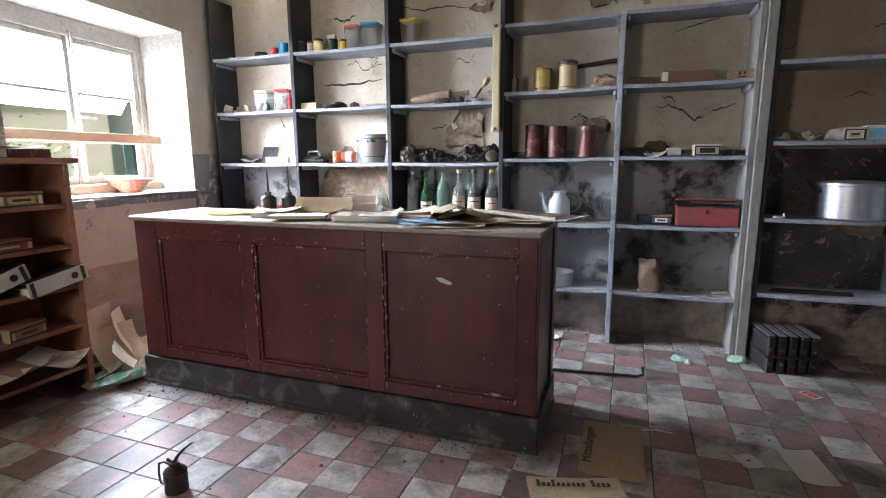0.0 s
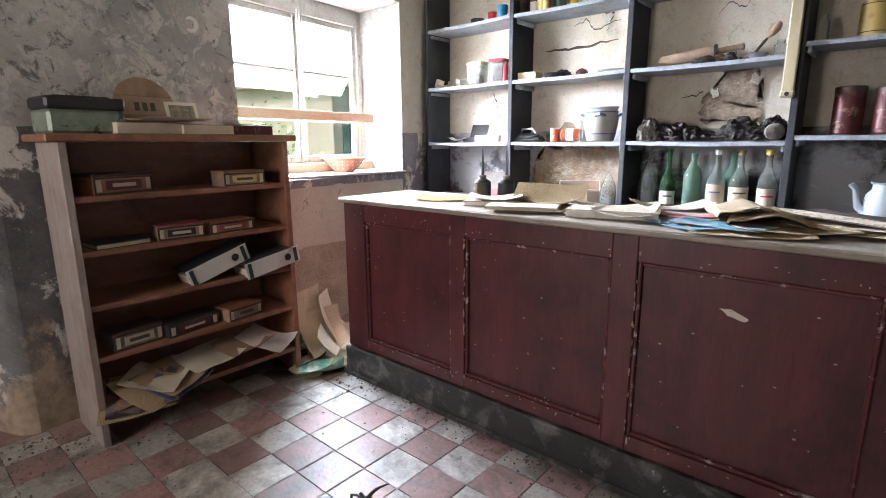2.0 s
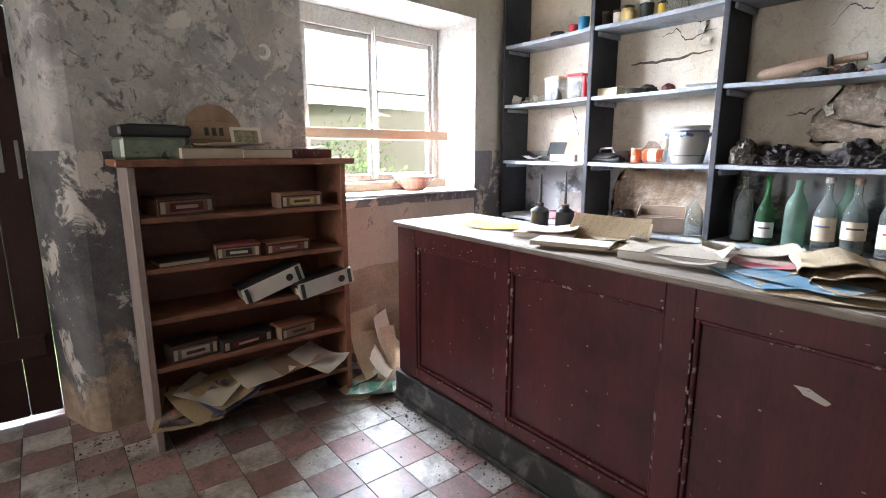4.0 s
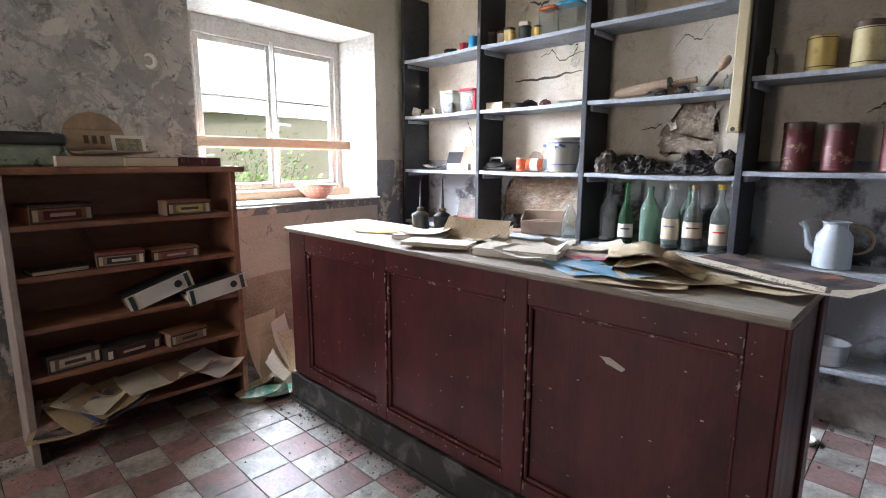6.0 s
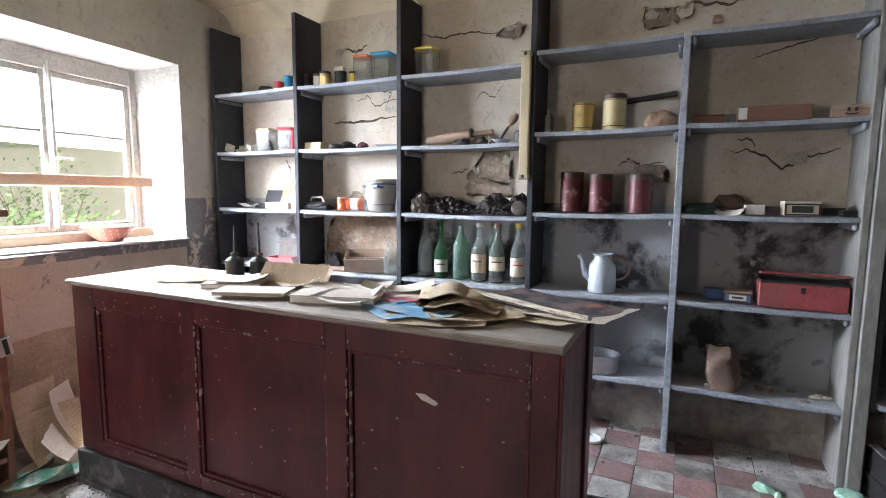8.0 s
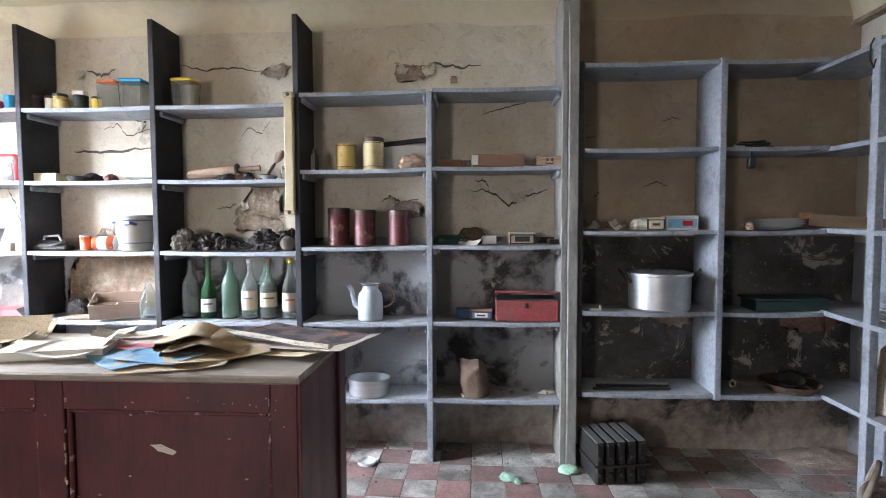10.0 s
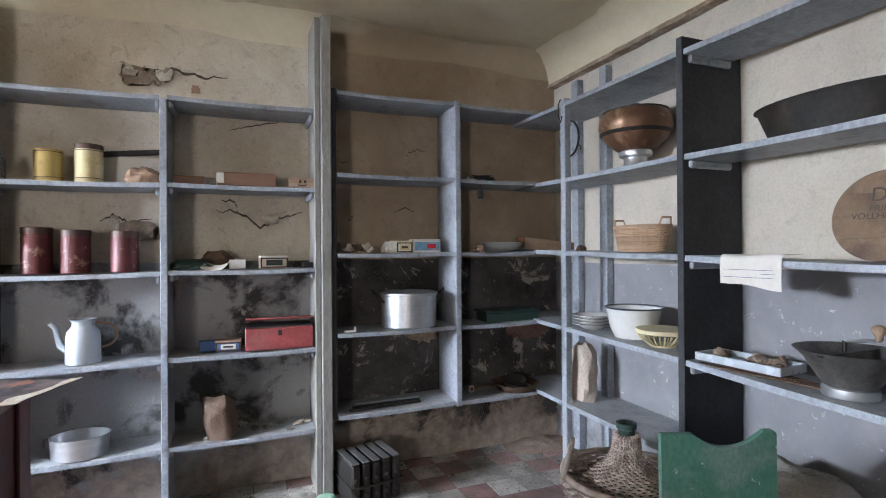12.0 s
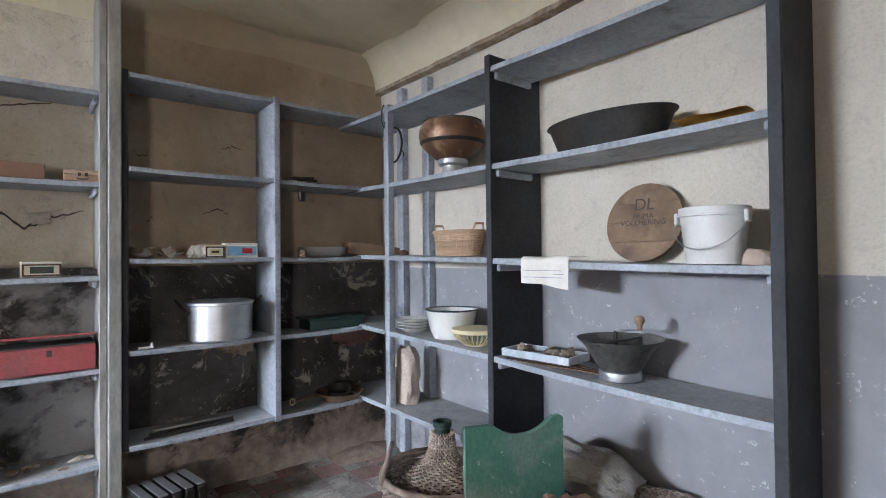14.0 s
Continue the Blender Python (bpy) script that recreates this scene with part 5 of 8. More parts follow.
# bottom visible shelf: oil cans, sardine box, crate, carafe, bottles
carton("carton", "flat red box with picture lid raised", "box", (-3.0, Y + 0.02, S4), 0.26, 0.15, 0.05, M_REDBOX, 6, M_CANVAS, open_lid=110)
paper("paper", "crumpled white paper on the shelf", (-2.82, Y - 0.06, S4), 0.1, 0.1, M_PAPERW, 20, (0, 30), wave=0.02, seed=4)
crate = thing("crate", "pale cardboard crate with dividers tilted up", "crate", pose(-2.2, Y - 0.03, S4 + 0.036, 17, 0, 26))
for nm, b in (("side", (-0.14, 0.14, -0.1, -0.096, 0, 0.1)), ("side", (-0.14, 0.14, 0.096, 0.1, 0, 0.1)), ("side", (-0.14, -0.136, -0.096, 0.096, 0, 0.1)), ("side", (0.136, 0.14, -0.096, 0.096, 0, 0.1)), ("base", (-0.135, 0.135, -0.095, 0.095, 0.001, 0.005)), ("divider", (-0.135, 0.135, -0.002, 0.002, 0.006, 0.07)), ("divider", (-0.002, 0.002, -0.095, -0.003, 0.006, 0.07))):
    part(nm, box(*b, 0.001), M_CARDPALE, crate)
paper("paper", "flat brown sheet under the crate", (-2.42, Y, S4 + 0.001), 0.3, 0.2, M_CARD, 8, wave=0.003, bend=0.0, seed=9)
solid("rag", crumpled(0.15, 0.1, 0.1, 81.0), M_RAG, "dark object at the back of the shelf", "rag", (-2.56, Y + 0.08, S4), smooth=50)
solid("carafe", lathe([(0.05, 0), (0.052, 0.01), (0.054, 0.1), (0.045, 0.15), (0.025, 0.19), (0.014, 0.22), (0.01, 0.22), (0.04, 0.15), (0.049, 0.1), (0.047, 0.012), (0, 0.012)], 22), G_CLEAR, "clear glass lamp chimney on the shelf", "glass", (-1.98, Y - 0.05, S4), smooth=40)
bottle((-1.73, Y, S4), 0.37, 0.049, 0.016, 0.2, G_CLEAR, label="dusty clear glass bottle")
bottle((-1.61, Y, S4), 0.385, 0.041, 0.014, 0.16, G_GREEN, paper=(0.04, 0.125, 150), label="green wine bottle with paper label")
bottle((-1.465, Y, S4), 0.36, 0.047, 0.016, 0.21, G_PALEGREEN, label="dusty pale green glass bottle")
bottle((-1.325, Y - 0.02, S4), 0.375, 0.046, 0.015, 0.19, G_CLEAR, M_PAPERW, (0.06, 0.18, 160), M_COBALT, "clear bottle with cream paper label")
bottle((-1.27, Y + 0.09, S4), 0.37, 0.044, 0.015, 0.2, G_PALEGREEN, label="pale green bottle behind the others")
bottle((-1.205, Y - 0.02, S4), 0.375, 0.046, 0.015, 0.19, G_CLEAR, M_CARD, (0.08, 0.17, 165), M_INK, "clear bottle with cream label and cork")
bottle((-1.065, Y - 0.02, S4 + 0.004), 0.375, 0.043, 0.015, 0.19, G_CLEAR, M_PLYEL, (0.05, 0.165, 150), M_PLRED, "clear bottle with white label and yellow cap")

# yellowed lamp batten hung on the fourth upright
strip = thing("lamp_batten", "yellowed lamp batten hung on the upright", "lamp batten", (-1.005, FRONT - 0.045, 1.525))
part("channel", box(-0.028, 0.028, 0, 0.036, 0, 0.7, 0.006), M_STRIP, strip)
for z in (-0.012, 0.686):
    part("end_cap", box(-0.033, 0.033, -0.006, 0.036, z, z + 0.035, 0.008), M_STRIP, strip)
    part("holder_hole", lathe([(0.011, 0), (0.011, 0.003)], 12), M_IRON, strip, at=pose(0, -0.0065, z + 0.018, 90))

# ---- on the shelves behind the counter's end ----
T2, T3, T4, T5 = 1.79, 1.322, 0.858, 0.386


def tall_tin(at, r, h, body, lid, label, torn=False, group=""):
    ob = thing("tin", label, "tin", at, group, random.uniform(0, 90))
    part("body", lathe([(r, 0), (r * 1.02, 0.004), (r, 0.008), (r, h * 0.9)], 28), body, ob, smooth=35)
    for z in (h * 0.1, h * 0.82):
        part("ring", lathe([(r, z), (r * 1.012, z + 0.002), (r, z + 0.004)], 28, cap=False), lid, ob)
    if not torn:
        part("lid", lathe([(r * 1.03, h * 0.86), (r * 1.03, h * 0.985), (r * 0.97, h), (0, h)], 28), lid, ob, smooth=35)
    else:
        part("patch", lathe([(r * 0.9, h * 0.9), (r * 0.95, h * 0.905)], 28), lid, ob)
    return ob


tall_tin((-0.7, Y, T2 + 0.002), 0.062, 0.18, M_TINYEL, M_TINDK, "ochre lidless tin with a torn dark patch", True, "yellow tins")
tall_tin((-0.525, Y, T2 + 0.002), 0.063, 0.2, M_TINCREAM, M_TINDK, "cream tin with a dark brown lid", False, "yellow tins")
solid("rag", crumpled(0.15, 0.1, 0.09, 91.0), M_CARD, "brown crumpled leaves of paper", "paper", (-0.28, Y - 0.03, T2), smooth=50)
lean = thing("board", "pale board leaning in the shelf with dark rail", "board", pose(-0.33, Y + 0.11, T2 + 0.004, -6, 0, 0))
part("panel", box(-0.16, 0.14, 0, 0.01, 0, 0.17, 0.002), M_PAPERW, lean)
part("rail", box(-0.2, 0.145, -0.014, -0.001, 0.175, 0.205, 0.003, pose(0, 0, 0, 0, -6, 0)), M_IRON, lean)
solid("glass_jar", lathe([(0.025, 0), (0.025, 0.1), (0.012, 0.12), (0.012, 0.14)], 14), G_CLEAR, "small clear bottle in the shelf corner", "bottle", (-0.9, Y, T2 - 0.002), smooth=40)
for x, h, s in ((-0.75, 0.235, 0), (-0.585, 0.222, 1), (-0.365, 0.218, 2)):
    tall_tin((x, Y, T3 + 0.004), 0.066, h, M_TINRED, M_TINDK, "tall faded red printed tin with dark lid", False, "red tins")

pot = thing("coffee_pot", "pale blue enamel coffee pot with spout", "coffee pot", (-0.555, Y, T4 + 0.002), turn=6)
pot.scale = (1.1, 1.1, 1.06)
part("body", lathe([(0.07, 0), (0.072, 0.006), (0.07, 0.12), (0.066, 0.15), (0.045, 0.178), (0.045, 0.2), (0.056, 0.212), (0.052, 0.212), (0.042, 0.2), (0.042, 0.18), (0.06, 0.15), (0.06, 0.02), (0, 0.02)], 28), M_ENAM_BLUE, pot, smooth=40)
part("spout", tube([(-0.06, 0, 0.07), (-0.088, 0, 0.09), (-0.098, 0, 0.13), (-0.105, 0, 0.175), (-0.125, 0, 0.2)], [0.022, 0.017, 0.013, 0.012, 0.013]), M_ENAM_BLUE, pot, smooth=50)
part("handle", tube([(0.05 + 0.085 * math.sin(k * math.pi / 12) ** 0.7, 0, 0.13 + 0.062 * math.cos(k * math.pi / 12)) for k in range(13)], 0.006), M_CARD, pot, smooth=50)

pan = thing("saucepan", "dented aluminium saucepan without a lid", "saucepan", (-0.565, Y - 0.02, T5))
pan.scale = (1.2, 0.95, 1.0)
part("body", lathe([(0.1, 0), (0.106, 0.01), (0.108, 0.1), (0.113, 0.106), (0.106, 0.106), (0.103, 0.012), (0, 0.012)], 32), M_ALU, pan, smooth=40)
part("handle_stub", tube([(-0.105, 0, 0.1), (-0.125, 0, 0.1), (-0.13, 0, 0.06)], 0.006), M_IRON, pan, smooth=40)

carton("cigar_box", "dark wooden cigar box", "box", (-0.05, Y, T2 + 0.012), 0.15, 0.11, 0.045, M_DARKBOX)
carton("carton", "small greenish worn carton", "box", (0.05, Y - 0.02, T2 + 0.012), 0.058, 0.06, 0.042, M_CANVAS)
dom = thing("box", "long brown wooden box with pale end", "box", (0.245, Y - 0.01, T2 + 0.012))
part("body", box(-0.155, 0.155, -0.05, 0.05, 0, 0.075, 0.003), M_DARKBOX, dom)
part("end_label", box(-0.159, -0.12, -0.0535, -0.0505, 0.012, 0.07, 0.0005), M_PAPERW, dom)
case = thing("case", "small light wooden case with brass clasps", "case", (0.55, Y - 0.03, T2 + 0.014), turn=-6)
part("body", box(-0.075, 0.075, -0.05, 0.05, 0, 0.032, 0.002), M_CARD, case)
part("lid", box(-0.075, 0.075, -0.05, 0.05, 0.033, 0.055, 0.003), M_PALEWOOD, case)
for x in (-0.01, 0.018):
    part("clasp", box(x - 0.006, x + 0.006, -0.0535, -0.0505, 0.024, 0.042, 0.001), M_IRON, case)
part("handle", tube([(-0.02, -0.051, 0.016), (-0.015, -0.058, 0.01), (0.02, -0.058, 0.01), (0.025, -0.051, 0.016)], 0.003), M_IRON, case, smooth=40)

solid("rag", crumpled(0.2, 0.1, 0.05, 101.0), M_DGREEN, "dark green crumpled scrap", "rag", (-0.05, Y - 0.02, T3 + 0.012), smooth=50)
solid("rag", crumpled(0.16, 0.08, 0.09, 103.0), M_KRAFT, "brown crumpled paper on the shelf", "paper", (0.08, Y + 0.08, T3 + 0.012), smooth=50)
paper("paper", "creased off-white leaflet on the shelf", (0.08, Y - 0.06, T3 + 0.012), 0.13, 0.09, M_PAPERW, -15, (20, 0), wave=0.006, seed=13)
carton("carton", "small open white plastic tub", "tub", (0.19, Y - 0.03, T3 + 0.012), 0.085, 0.06, 0.05, M_PLWHITE, 3, open_lid=200)
carton("carton", "torn picture carton with worn print", "box", (0.385, Y - 0.03, T3 + 0.012), 0.15, 0.09, 0.07, M_PAPER, 5, M_PAPERW, mark=M_DGREEN)
carton("carton", "small dark worn matchbox", "box", (0.575, Y - 0.05, T3 + 0.012), 0.06, 0.05, 0.03, M_IRON, 10)

redb = thing("tool_box", "chipped red wooden box with its lid ajar", "box", (0.415, Y - 0.02, T4 + 0.014))
part("body", box(-0.185, 0.185, -0.09, 0.1, 0, 0.125, 0.004), M_REDBOX, redb)
part("inner", box(-0.178, 0.178, -0.083, 0.093, 0.1255, 0.135, 0.001), M_BLACK, redb)
part("lid", box(-0.185, 0.185, -0.19, 0.0, 0, 0.012, 0.003), M_REDBOX, redb, at=pose(0, 0.1, 0.15, -6))
part("clasp", box(-0.01, 0.01, -0.095, -0.0905, 0.08, 0.11, 0.002), M_IRON, redb)
carton("carton", "worn blue picture carton", "box", (0.145, Y - 0.02, T4 + 0.014), 0.13, 0.09, 0.06, M_BLUEBOX, -4, M_CARD, mark=M_PAPERW)
carton("carton", "small dark blue card carton", "box", (0.03, Y + 0.02, T4 + 0.014), 0.08, 0.08, 0.055, M_BLUEBOX, 6)
solid("paper_bag", upright_bag(0.17, 0.13, 0.225, 3.0, 0.35), M_KRAFT, "crumpled brown paper bag standing on the shelf", "bag", (0.1, Y - 0.04, T5 + 0.01), smooth=50, turn=-8)

# debris on the lowest shelf
for k in range(26):
    solid("plaster_flake", crumpled(random.uniform(0.015, 0.05), random.uniform(0.015, 0.04), random.uniform(0.006, 0.02), 200.0 + k), M_PLASTER if k % 3 else M_RUBBLE, "crumb of fallen plaster on the shelf", "debris", (random.triangular(-0.1, 0.6, 0.55), Y + random.uniform(-0.08, 0.14), T5 + 0.012), "fallen plaster crumbs", smooth=40)

# ---- dark corner bays ----
U2, U3, U4, U5 = 1.892, 1.417, 0.944, 0.46
Z = 3.99
big = thing("stock_pot", "large dented aluminium pot with lid and two handles", "pot", (1.215, Z - 0.02, U4))
part("body", lathe([(0.165, 0), (0.175, 0.01), (0.178, 0.2), (0.186, 0.206), (0.186, 0.212), (0.17, 0.212), (0.17, 0.02), (0, 0.02)], 40), M_ALU, big, smooth=40)
lid = part("lid", lathe([(0.188, 0.213), (0.188, 0.219), (0.16, 0.226), (0.05, 0.234), (0, 0.235)], 40), M_ALU, big, smooth=40)
part("lid_handle", tube([(-0.045, 0, 0.233), (-0.035, 0, 0.262), (0.035, 0, 0.262), (0.045, 0, 0.233)], 0.006), M_IRON, lid, smooth=40)
for s in (-1, 1):
    part("handle", tube([(s * 0.175, -0.04, 0.16), (s * 0.205, -0.035, 0.19), (s * 0.24, 0, 0.235), (s * 0.205, 0.035, 0.19), (s * 0.175, 0.04, 0.16)], 0.007), M_IRON, big, smooth=40)
pack = carton("soap_packet", "torn yellow and white soap packet", "packet", (1.175, Z - 0.04, U3), 0.1, 0.07, 0.075, M_PAPERW, -4, M_PLCREAM, mark=M_TINCREAM)
solid("wrapper", crumpled(0.12, 0.06, 0.07, 301.0), M_PAPERW, "torn white wrapper beside the packet", "paper", (1.1, Z - 0.03, U3), smooth=40)
sun_box = carton("soap_carton", "white soap carton with a blue and red panel", "box", (1.325, Z - 0.03, U3), 0.19, 0.07, 0.085, M_PAPERW, 2)
part("print", box(-0.085, 0.085, -0.0385, -0.0362, 0.012, 0.066, 0), M_BLUEP, sun_box)
part("print", box(0.0, 0.06, -0.0405, -0.0388, 0.025, 0.055, 0), M_PLRED, sun_box)
for k in range(5):
    solid("paper_scrap", sheet_mesh(0.1, 0.06, 0.03, 0.015, 40 + k, 5), (M_PAPER, M_PAPERW, M_CARD)[k % 3], "crumpled paper scrap on the shelf", "paper", pose(0.8 + 0.04 * k, Z + random.uniform(-0.08, 0.03), U3, random.uniform(-20, 20), random.uniform(-20, 20), random.uniform(0, 180)), "paper scraps on the shelf", smooth=40)
cab = thing("electric_cable", "coiled black flex with a plug hanging down", "cable", (1.72, Z - 0.06, U2))
part("flex", tube([(0.12 * math.cos(k * 0.7) * (1 - k / 40), 0.05 * math.sin(k * 0.7), 0.006 + 0.003 * (k % 3) + 0.0015 * k) for k in range(22)], 0.005), M_BLACK, cab, smooth=50)
part("lead", tube([(-0.04, -0.05, 0.012), (-0.042, -0.068, 0.0), (-0.043, -0.07, -0.06)], 0.004), M_BLACK, cab, smooth=50)
part("plug", box(-0.065, -0.022, -0.085, -0.056, -0.125, -0.06, 0.008), M_BLACK, cab)
part("switch", box(-0.11, -0.05, -0.02, 0.015, 0.0, 0.026, 0.009), M_PLWHITE, cab)
plates = thing("plate_stack", "stacked large white oval plates", "plates", (1.86, Z - 0.03, U3))
for k in range(4):
    part("plate", lathe([(0.1, 0.0), (0.19, 0.026), (0.188, 0.026), (0.1, 0.006), (0, 0.006)], 36), M_ENAMEL, plates, smooth=40, at=pose(0.006 * k, 0, 0.013 * k) @ Matrix.Diagonal((1, 0.6, 1, 1)))
solid("onion", crumpled(0.05, 0.05, 0.045, 310.0, sharp=0.2), M_CARD, "small brown bulb on the shelf", "bulb", (1.68, Z - 0.12, U3), smooth=60)
tray = thing("wooden_tray", "long shallow brown wooden tray", "tray", pose(2.22, Z - 0.06, U3 + 0.004, 0, 6, -8))
part("base", box(-0.19, 0.19, -0.06, 0.06, 0, 0.01, 0.002), M_WOODBOX, tray)
for y in (-0.066, 0.06):
    part("side", box(-0.19, 0.19, y, y + 0.006, 0, 0.075, 0.002), M_LIDWOOD, tray)
for x in (-0.196, 0.19):
    part("end", box(x, x + 0.006, -0.066, 0.066, 0, 0.075, 0.002), M_WOODBOX, tray)
gb = thing("metal_box", "low dark green metal box", "box", (1.935, Z - 0.02, U4))
part("body", box(-0.2, 0.2, -0.09, 0.09, 0, 0.06, 0.004), M_DGREEN, gb)
part("lid", box(-0.215, 0.215, -0.1, 0.1, 0.0605, 0.075, 0.004), M_DGREEN, gb)
fry = thing("frying_pan", "rusty black frying pan with a stub handle", "frying pan", (1.985, Z - 0.03, U5))
part("pan", lathe([(0.12, 0), (0.16, 0.05), (0.165, 0.05), (0.125, -0.0), (0.11, 0.006), (0, 0.006)][:3] + [(0.152, 0.048), (0.112, 0.006), (0, 0.006)], 32), M_RUST, fry, smooth=40)
part("handle", tube([(-0.15, 0, 0.045), (-0.26, -0.03, 0.05), (-0.37, -0.07, 0.05)], [0.012, 0.01, 0.014]), M_RUST, fry, smooth=40)
part("hook_ring", tube([(-0.37 + 0.016 * math.cos(a * 0.6), -0.075, 0.055 + 0.02 * math.sin(a * 0.6)) for a in range(12)], 0.005), M_CARDPALE, fry, smooth=40)
solid("small_pan", lathe([(0.06, 0), (0.085, 0.05), (0.08, 0.05), (0.055, 0.006), (0, 0.006)], 24), M_IRON, "small black iron pan lying in the frying pan", "pan", pose(1.98, Z - 0.03, U5 + 0.02, 12, -8, 0), smooth=40)
for k in range(3):
    solid("iron_rod", tube([(-0.22 + 0.03 * k, 0, 0), (0.24 + 0.01 * k, 0.01 * k, 0)], 0.008), M_ALU if k == 2 else M_IRON, "long metal rod lying on the shelf" if k != 2 else "long bright metal rod on the shelf", "rod", pose(1.03, Z - 0.09 + 0.05 * k, U5 + 0.009, 0, 0, 3 - 2 * k), "rods on the shelf", smooth=40)
lt = thing("latch", "small white catch on the shelf edge", "catch", (0.815, YF + 0.03, U4))
part("plate", box(-0.035, 0.035, -0.008, 0.008, 0, 0.012, 0.002), M_PLWHITE, lt)
part("knob", box(0.022, 0.034, -0.008, 0.008, 0.012, 0.03, 0.002), M_PLWHITE, lt)

# ---- shelving along the cream wall ----
X = 2.28
urn = thing("footed_bowl", "big rusty brown bowl on a metal foot with lid", "bowl", (X, 3.1, 1.871))
part("foot", lathe([(r * 0.86, z * 0.93) for r, z in [(0.085, 0), (0.085, 0.01), (0.075, 0.02), (0.072, 0.075), (0.1, 0.085), (0.105, 0.1), (0.1, 0.115)]], 32), M_ALU, urn, smooth=40)
part("bowl", lathe([(r * 0.86, z * 0.93) for r, z in [(0.1, 0.115), (0.13, 0.13), (0.2, 0.19), (0.232, 0.255), (0.225, 0.31), (0.2, 0.345), (0.19, 0.345)]], 40), M_COPPER, urn, smooth=50)
part("band", lathe([(r * 0.86, z * 0.93) for r, z in [(0.212, 0.205), (0.216, 0.21), (0.226, 0.225)]], 40, cap=False), M_IRON, urn, smooth=50)
part("lid", lathe([(r * 0.86, z * 0.93) for r, z in [(0.205, 0.346), (0.205, 0.354), (0.13, 0.37), (0.04, 0.385), (0.035, 0.4), (0, 0.402)]], 40), M_IRON, urn, smooth=40)
hoop = thing("sieve_hoop", "dark wire hoop hanging beside the post", "hoop", (CX + 0.12, 3.62, 2.15))
part("ring", tube([(0, 0.1 * math.cos(a * math.pi / 14), 0.115 * math.sin(a * math.pi / 14)) for a in range(29)], 0.007), M_IRON, hoop, smooth=50)
part("hook", tube([(0, -0.09, -0.05), (0, -0.12, -0.07), (-0.01, -0.13, -0.095)], 0.005), M_IRON, hoop, smooth=50)
part("wire", tube([(0, 0, 0.115), (0, 0, 0.19)], 0.003), M_IRON, hoop)
hk = thing("hook", "bent iron hook hung on the corner post", "hook", (CX - 0.012, 3.525, 2.37))
part("wire", tube([(0, 0, 0.0), (-0.006, 0.015, -0.03), (-0.006, 0.015, -0.1), (-0.006, -0.01, -0.15), (-0.004, -0.02, -0.11)], 0.004), M_IRON, hk, smooth=50)

bsk = thing("basket", "small pale wicker basket with two loop handles", "basket", (X + 0.02, 3.08, 1.412))
bsk.scale = (0.85, 0.85, 1.0)
W = Matrix.Diagonal((0.62, 1, 1, 1))
bm = woven([(0.0, 0.006), (0.17, 0.006), (0.19, 0.05), (0.215, 0.14)], 26, 0.0042, wave=0.004, every=0.0095)
bmesh.ops.transform(bm, matrix=W, verts=bm.verts[:])
part("weave", bm, M_WICKER, bsk, smooth=60)["kind"] = "stuff"
bm = tube([(0.62 * 0.218 * math.cos(a * math.pi / 16), 0.218 * math.sin(a * math.pi / 16), 0.142) for a in range(33)], 0.009, 6)
part("rim", bm, M_WICKER, bsk, smooth=60)
for s in (-1, 1):
    part("handle", tube([(-0.05, s * 0.2, 0.14), (-0.035, s * 0.212, 0.185), (0.035, s * 0.212, 0.185), (0.05, s * 0.2, 0.14)], 0.007, 6), M_WICKER, bsk, smooth=60)
solid("bulb", crumpled(0.06, 0.05, 0.03, 401.0), M_RUST, "small rusty scrap at the shelf edge", "scrap", (CX + 0.06, 3.42, 1.42), smooth=50)

pl = thing("plate_stack", "four stacked white enamel soup plates", "plates", (X - 0.07, 3.4, 0.945)); pl.scale = (0.8, 0.8, 1.0)
for k in range(4):
    p = part("plate", lathe([(0.07, 0), (0.115, 0.022), (0.148, 0.03), (0.147, 0.034), (0.11, 0.027), (0.07, 0.006), (0, 0.006)], 32), M_ENAMEL, pl, smooth=40, at=pose(0.004 * k, 0.003 * k, 0.017 * k))
    part("rim", lathe([(0.1465, 0.0325), (0.1495, 0.0335), (0.147, 0.035)], 32, cap=False), M_RIM, p, smooth=40)
basin = thing("basin", "white enamel basin with a dark rim", "basin", (X - 0.03, 3.09, 0.938)); basin.scale = (0.63, 0.63, 1.05)
part("body", lathe([(0.16, 0), (0.165, 0.004), (0.2, 0.05), (0.235, 0.15), (0.245, 0.156), (0.232, 0.154), (0.195, 0.052), (0.155, 0.01), (0, 0.01)], 40), M_ENAMEL, basin, smooth=40)
part("rim", lathe([(0.243, 0.153), (0.249, 0.157), (0.243, 0.162), (0.237, 0.158)], 40, cap=False), M_RIM, basin, smooth=40)
yb = thing("fruit_basket", "yellow plastic slatted fruit basket", "basket", (CX + 0.12, 2.84, 0.932)); yb.scale = (0.82, 0.82, 0.9)
part("base", lathe([(0.0, 0), (0.075, 0), (0.08, 0.012), (0.0, 0.012)], 24), M_PLCREAM, yb, smooth=40)
part("rim", lathe([(0.15, 0.075), (0.158, 0.08), (0.158, 0.1), (0.15, 0.1)], 32), M_PLCREAM, yb, smooth=40)
for k in range(28):
    a = 2 * math.pi * k / 28
    part("slat", tube([(0.078 * math.cos(a), 0.078 * math.sin(a), 0.01), (0.13 * math.cos(a), 0.13 * math.sin(a), 0.045), (0.152 * math.cos(a), 0.152 * math.sin(a), 0.08)], 0.004, 5), M_PLCREAM, yb)
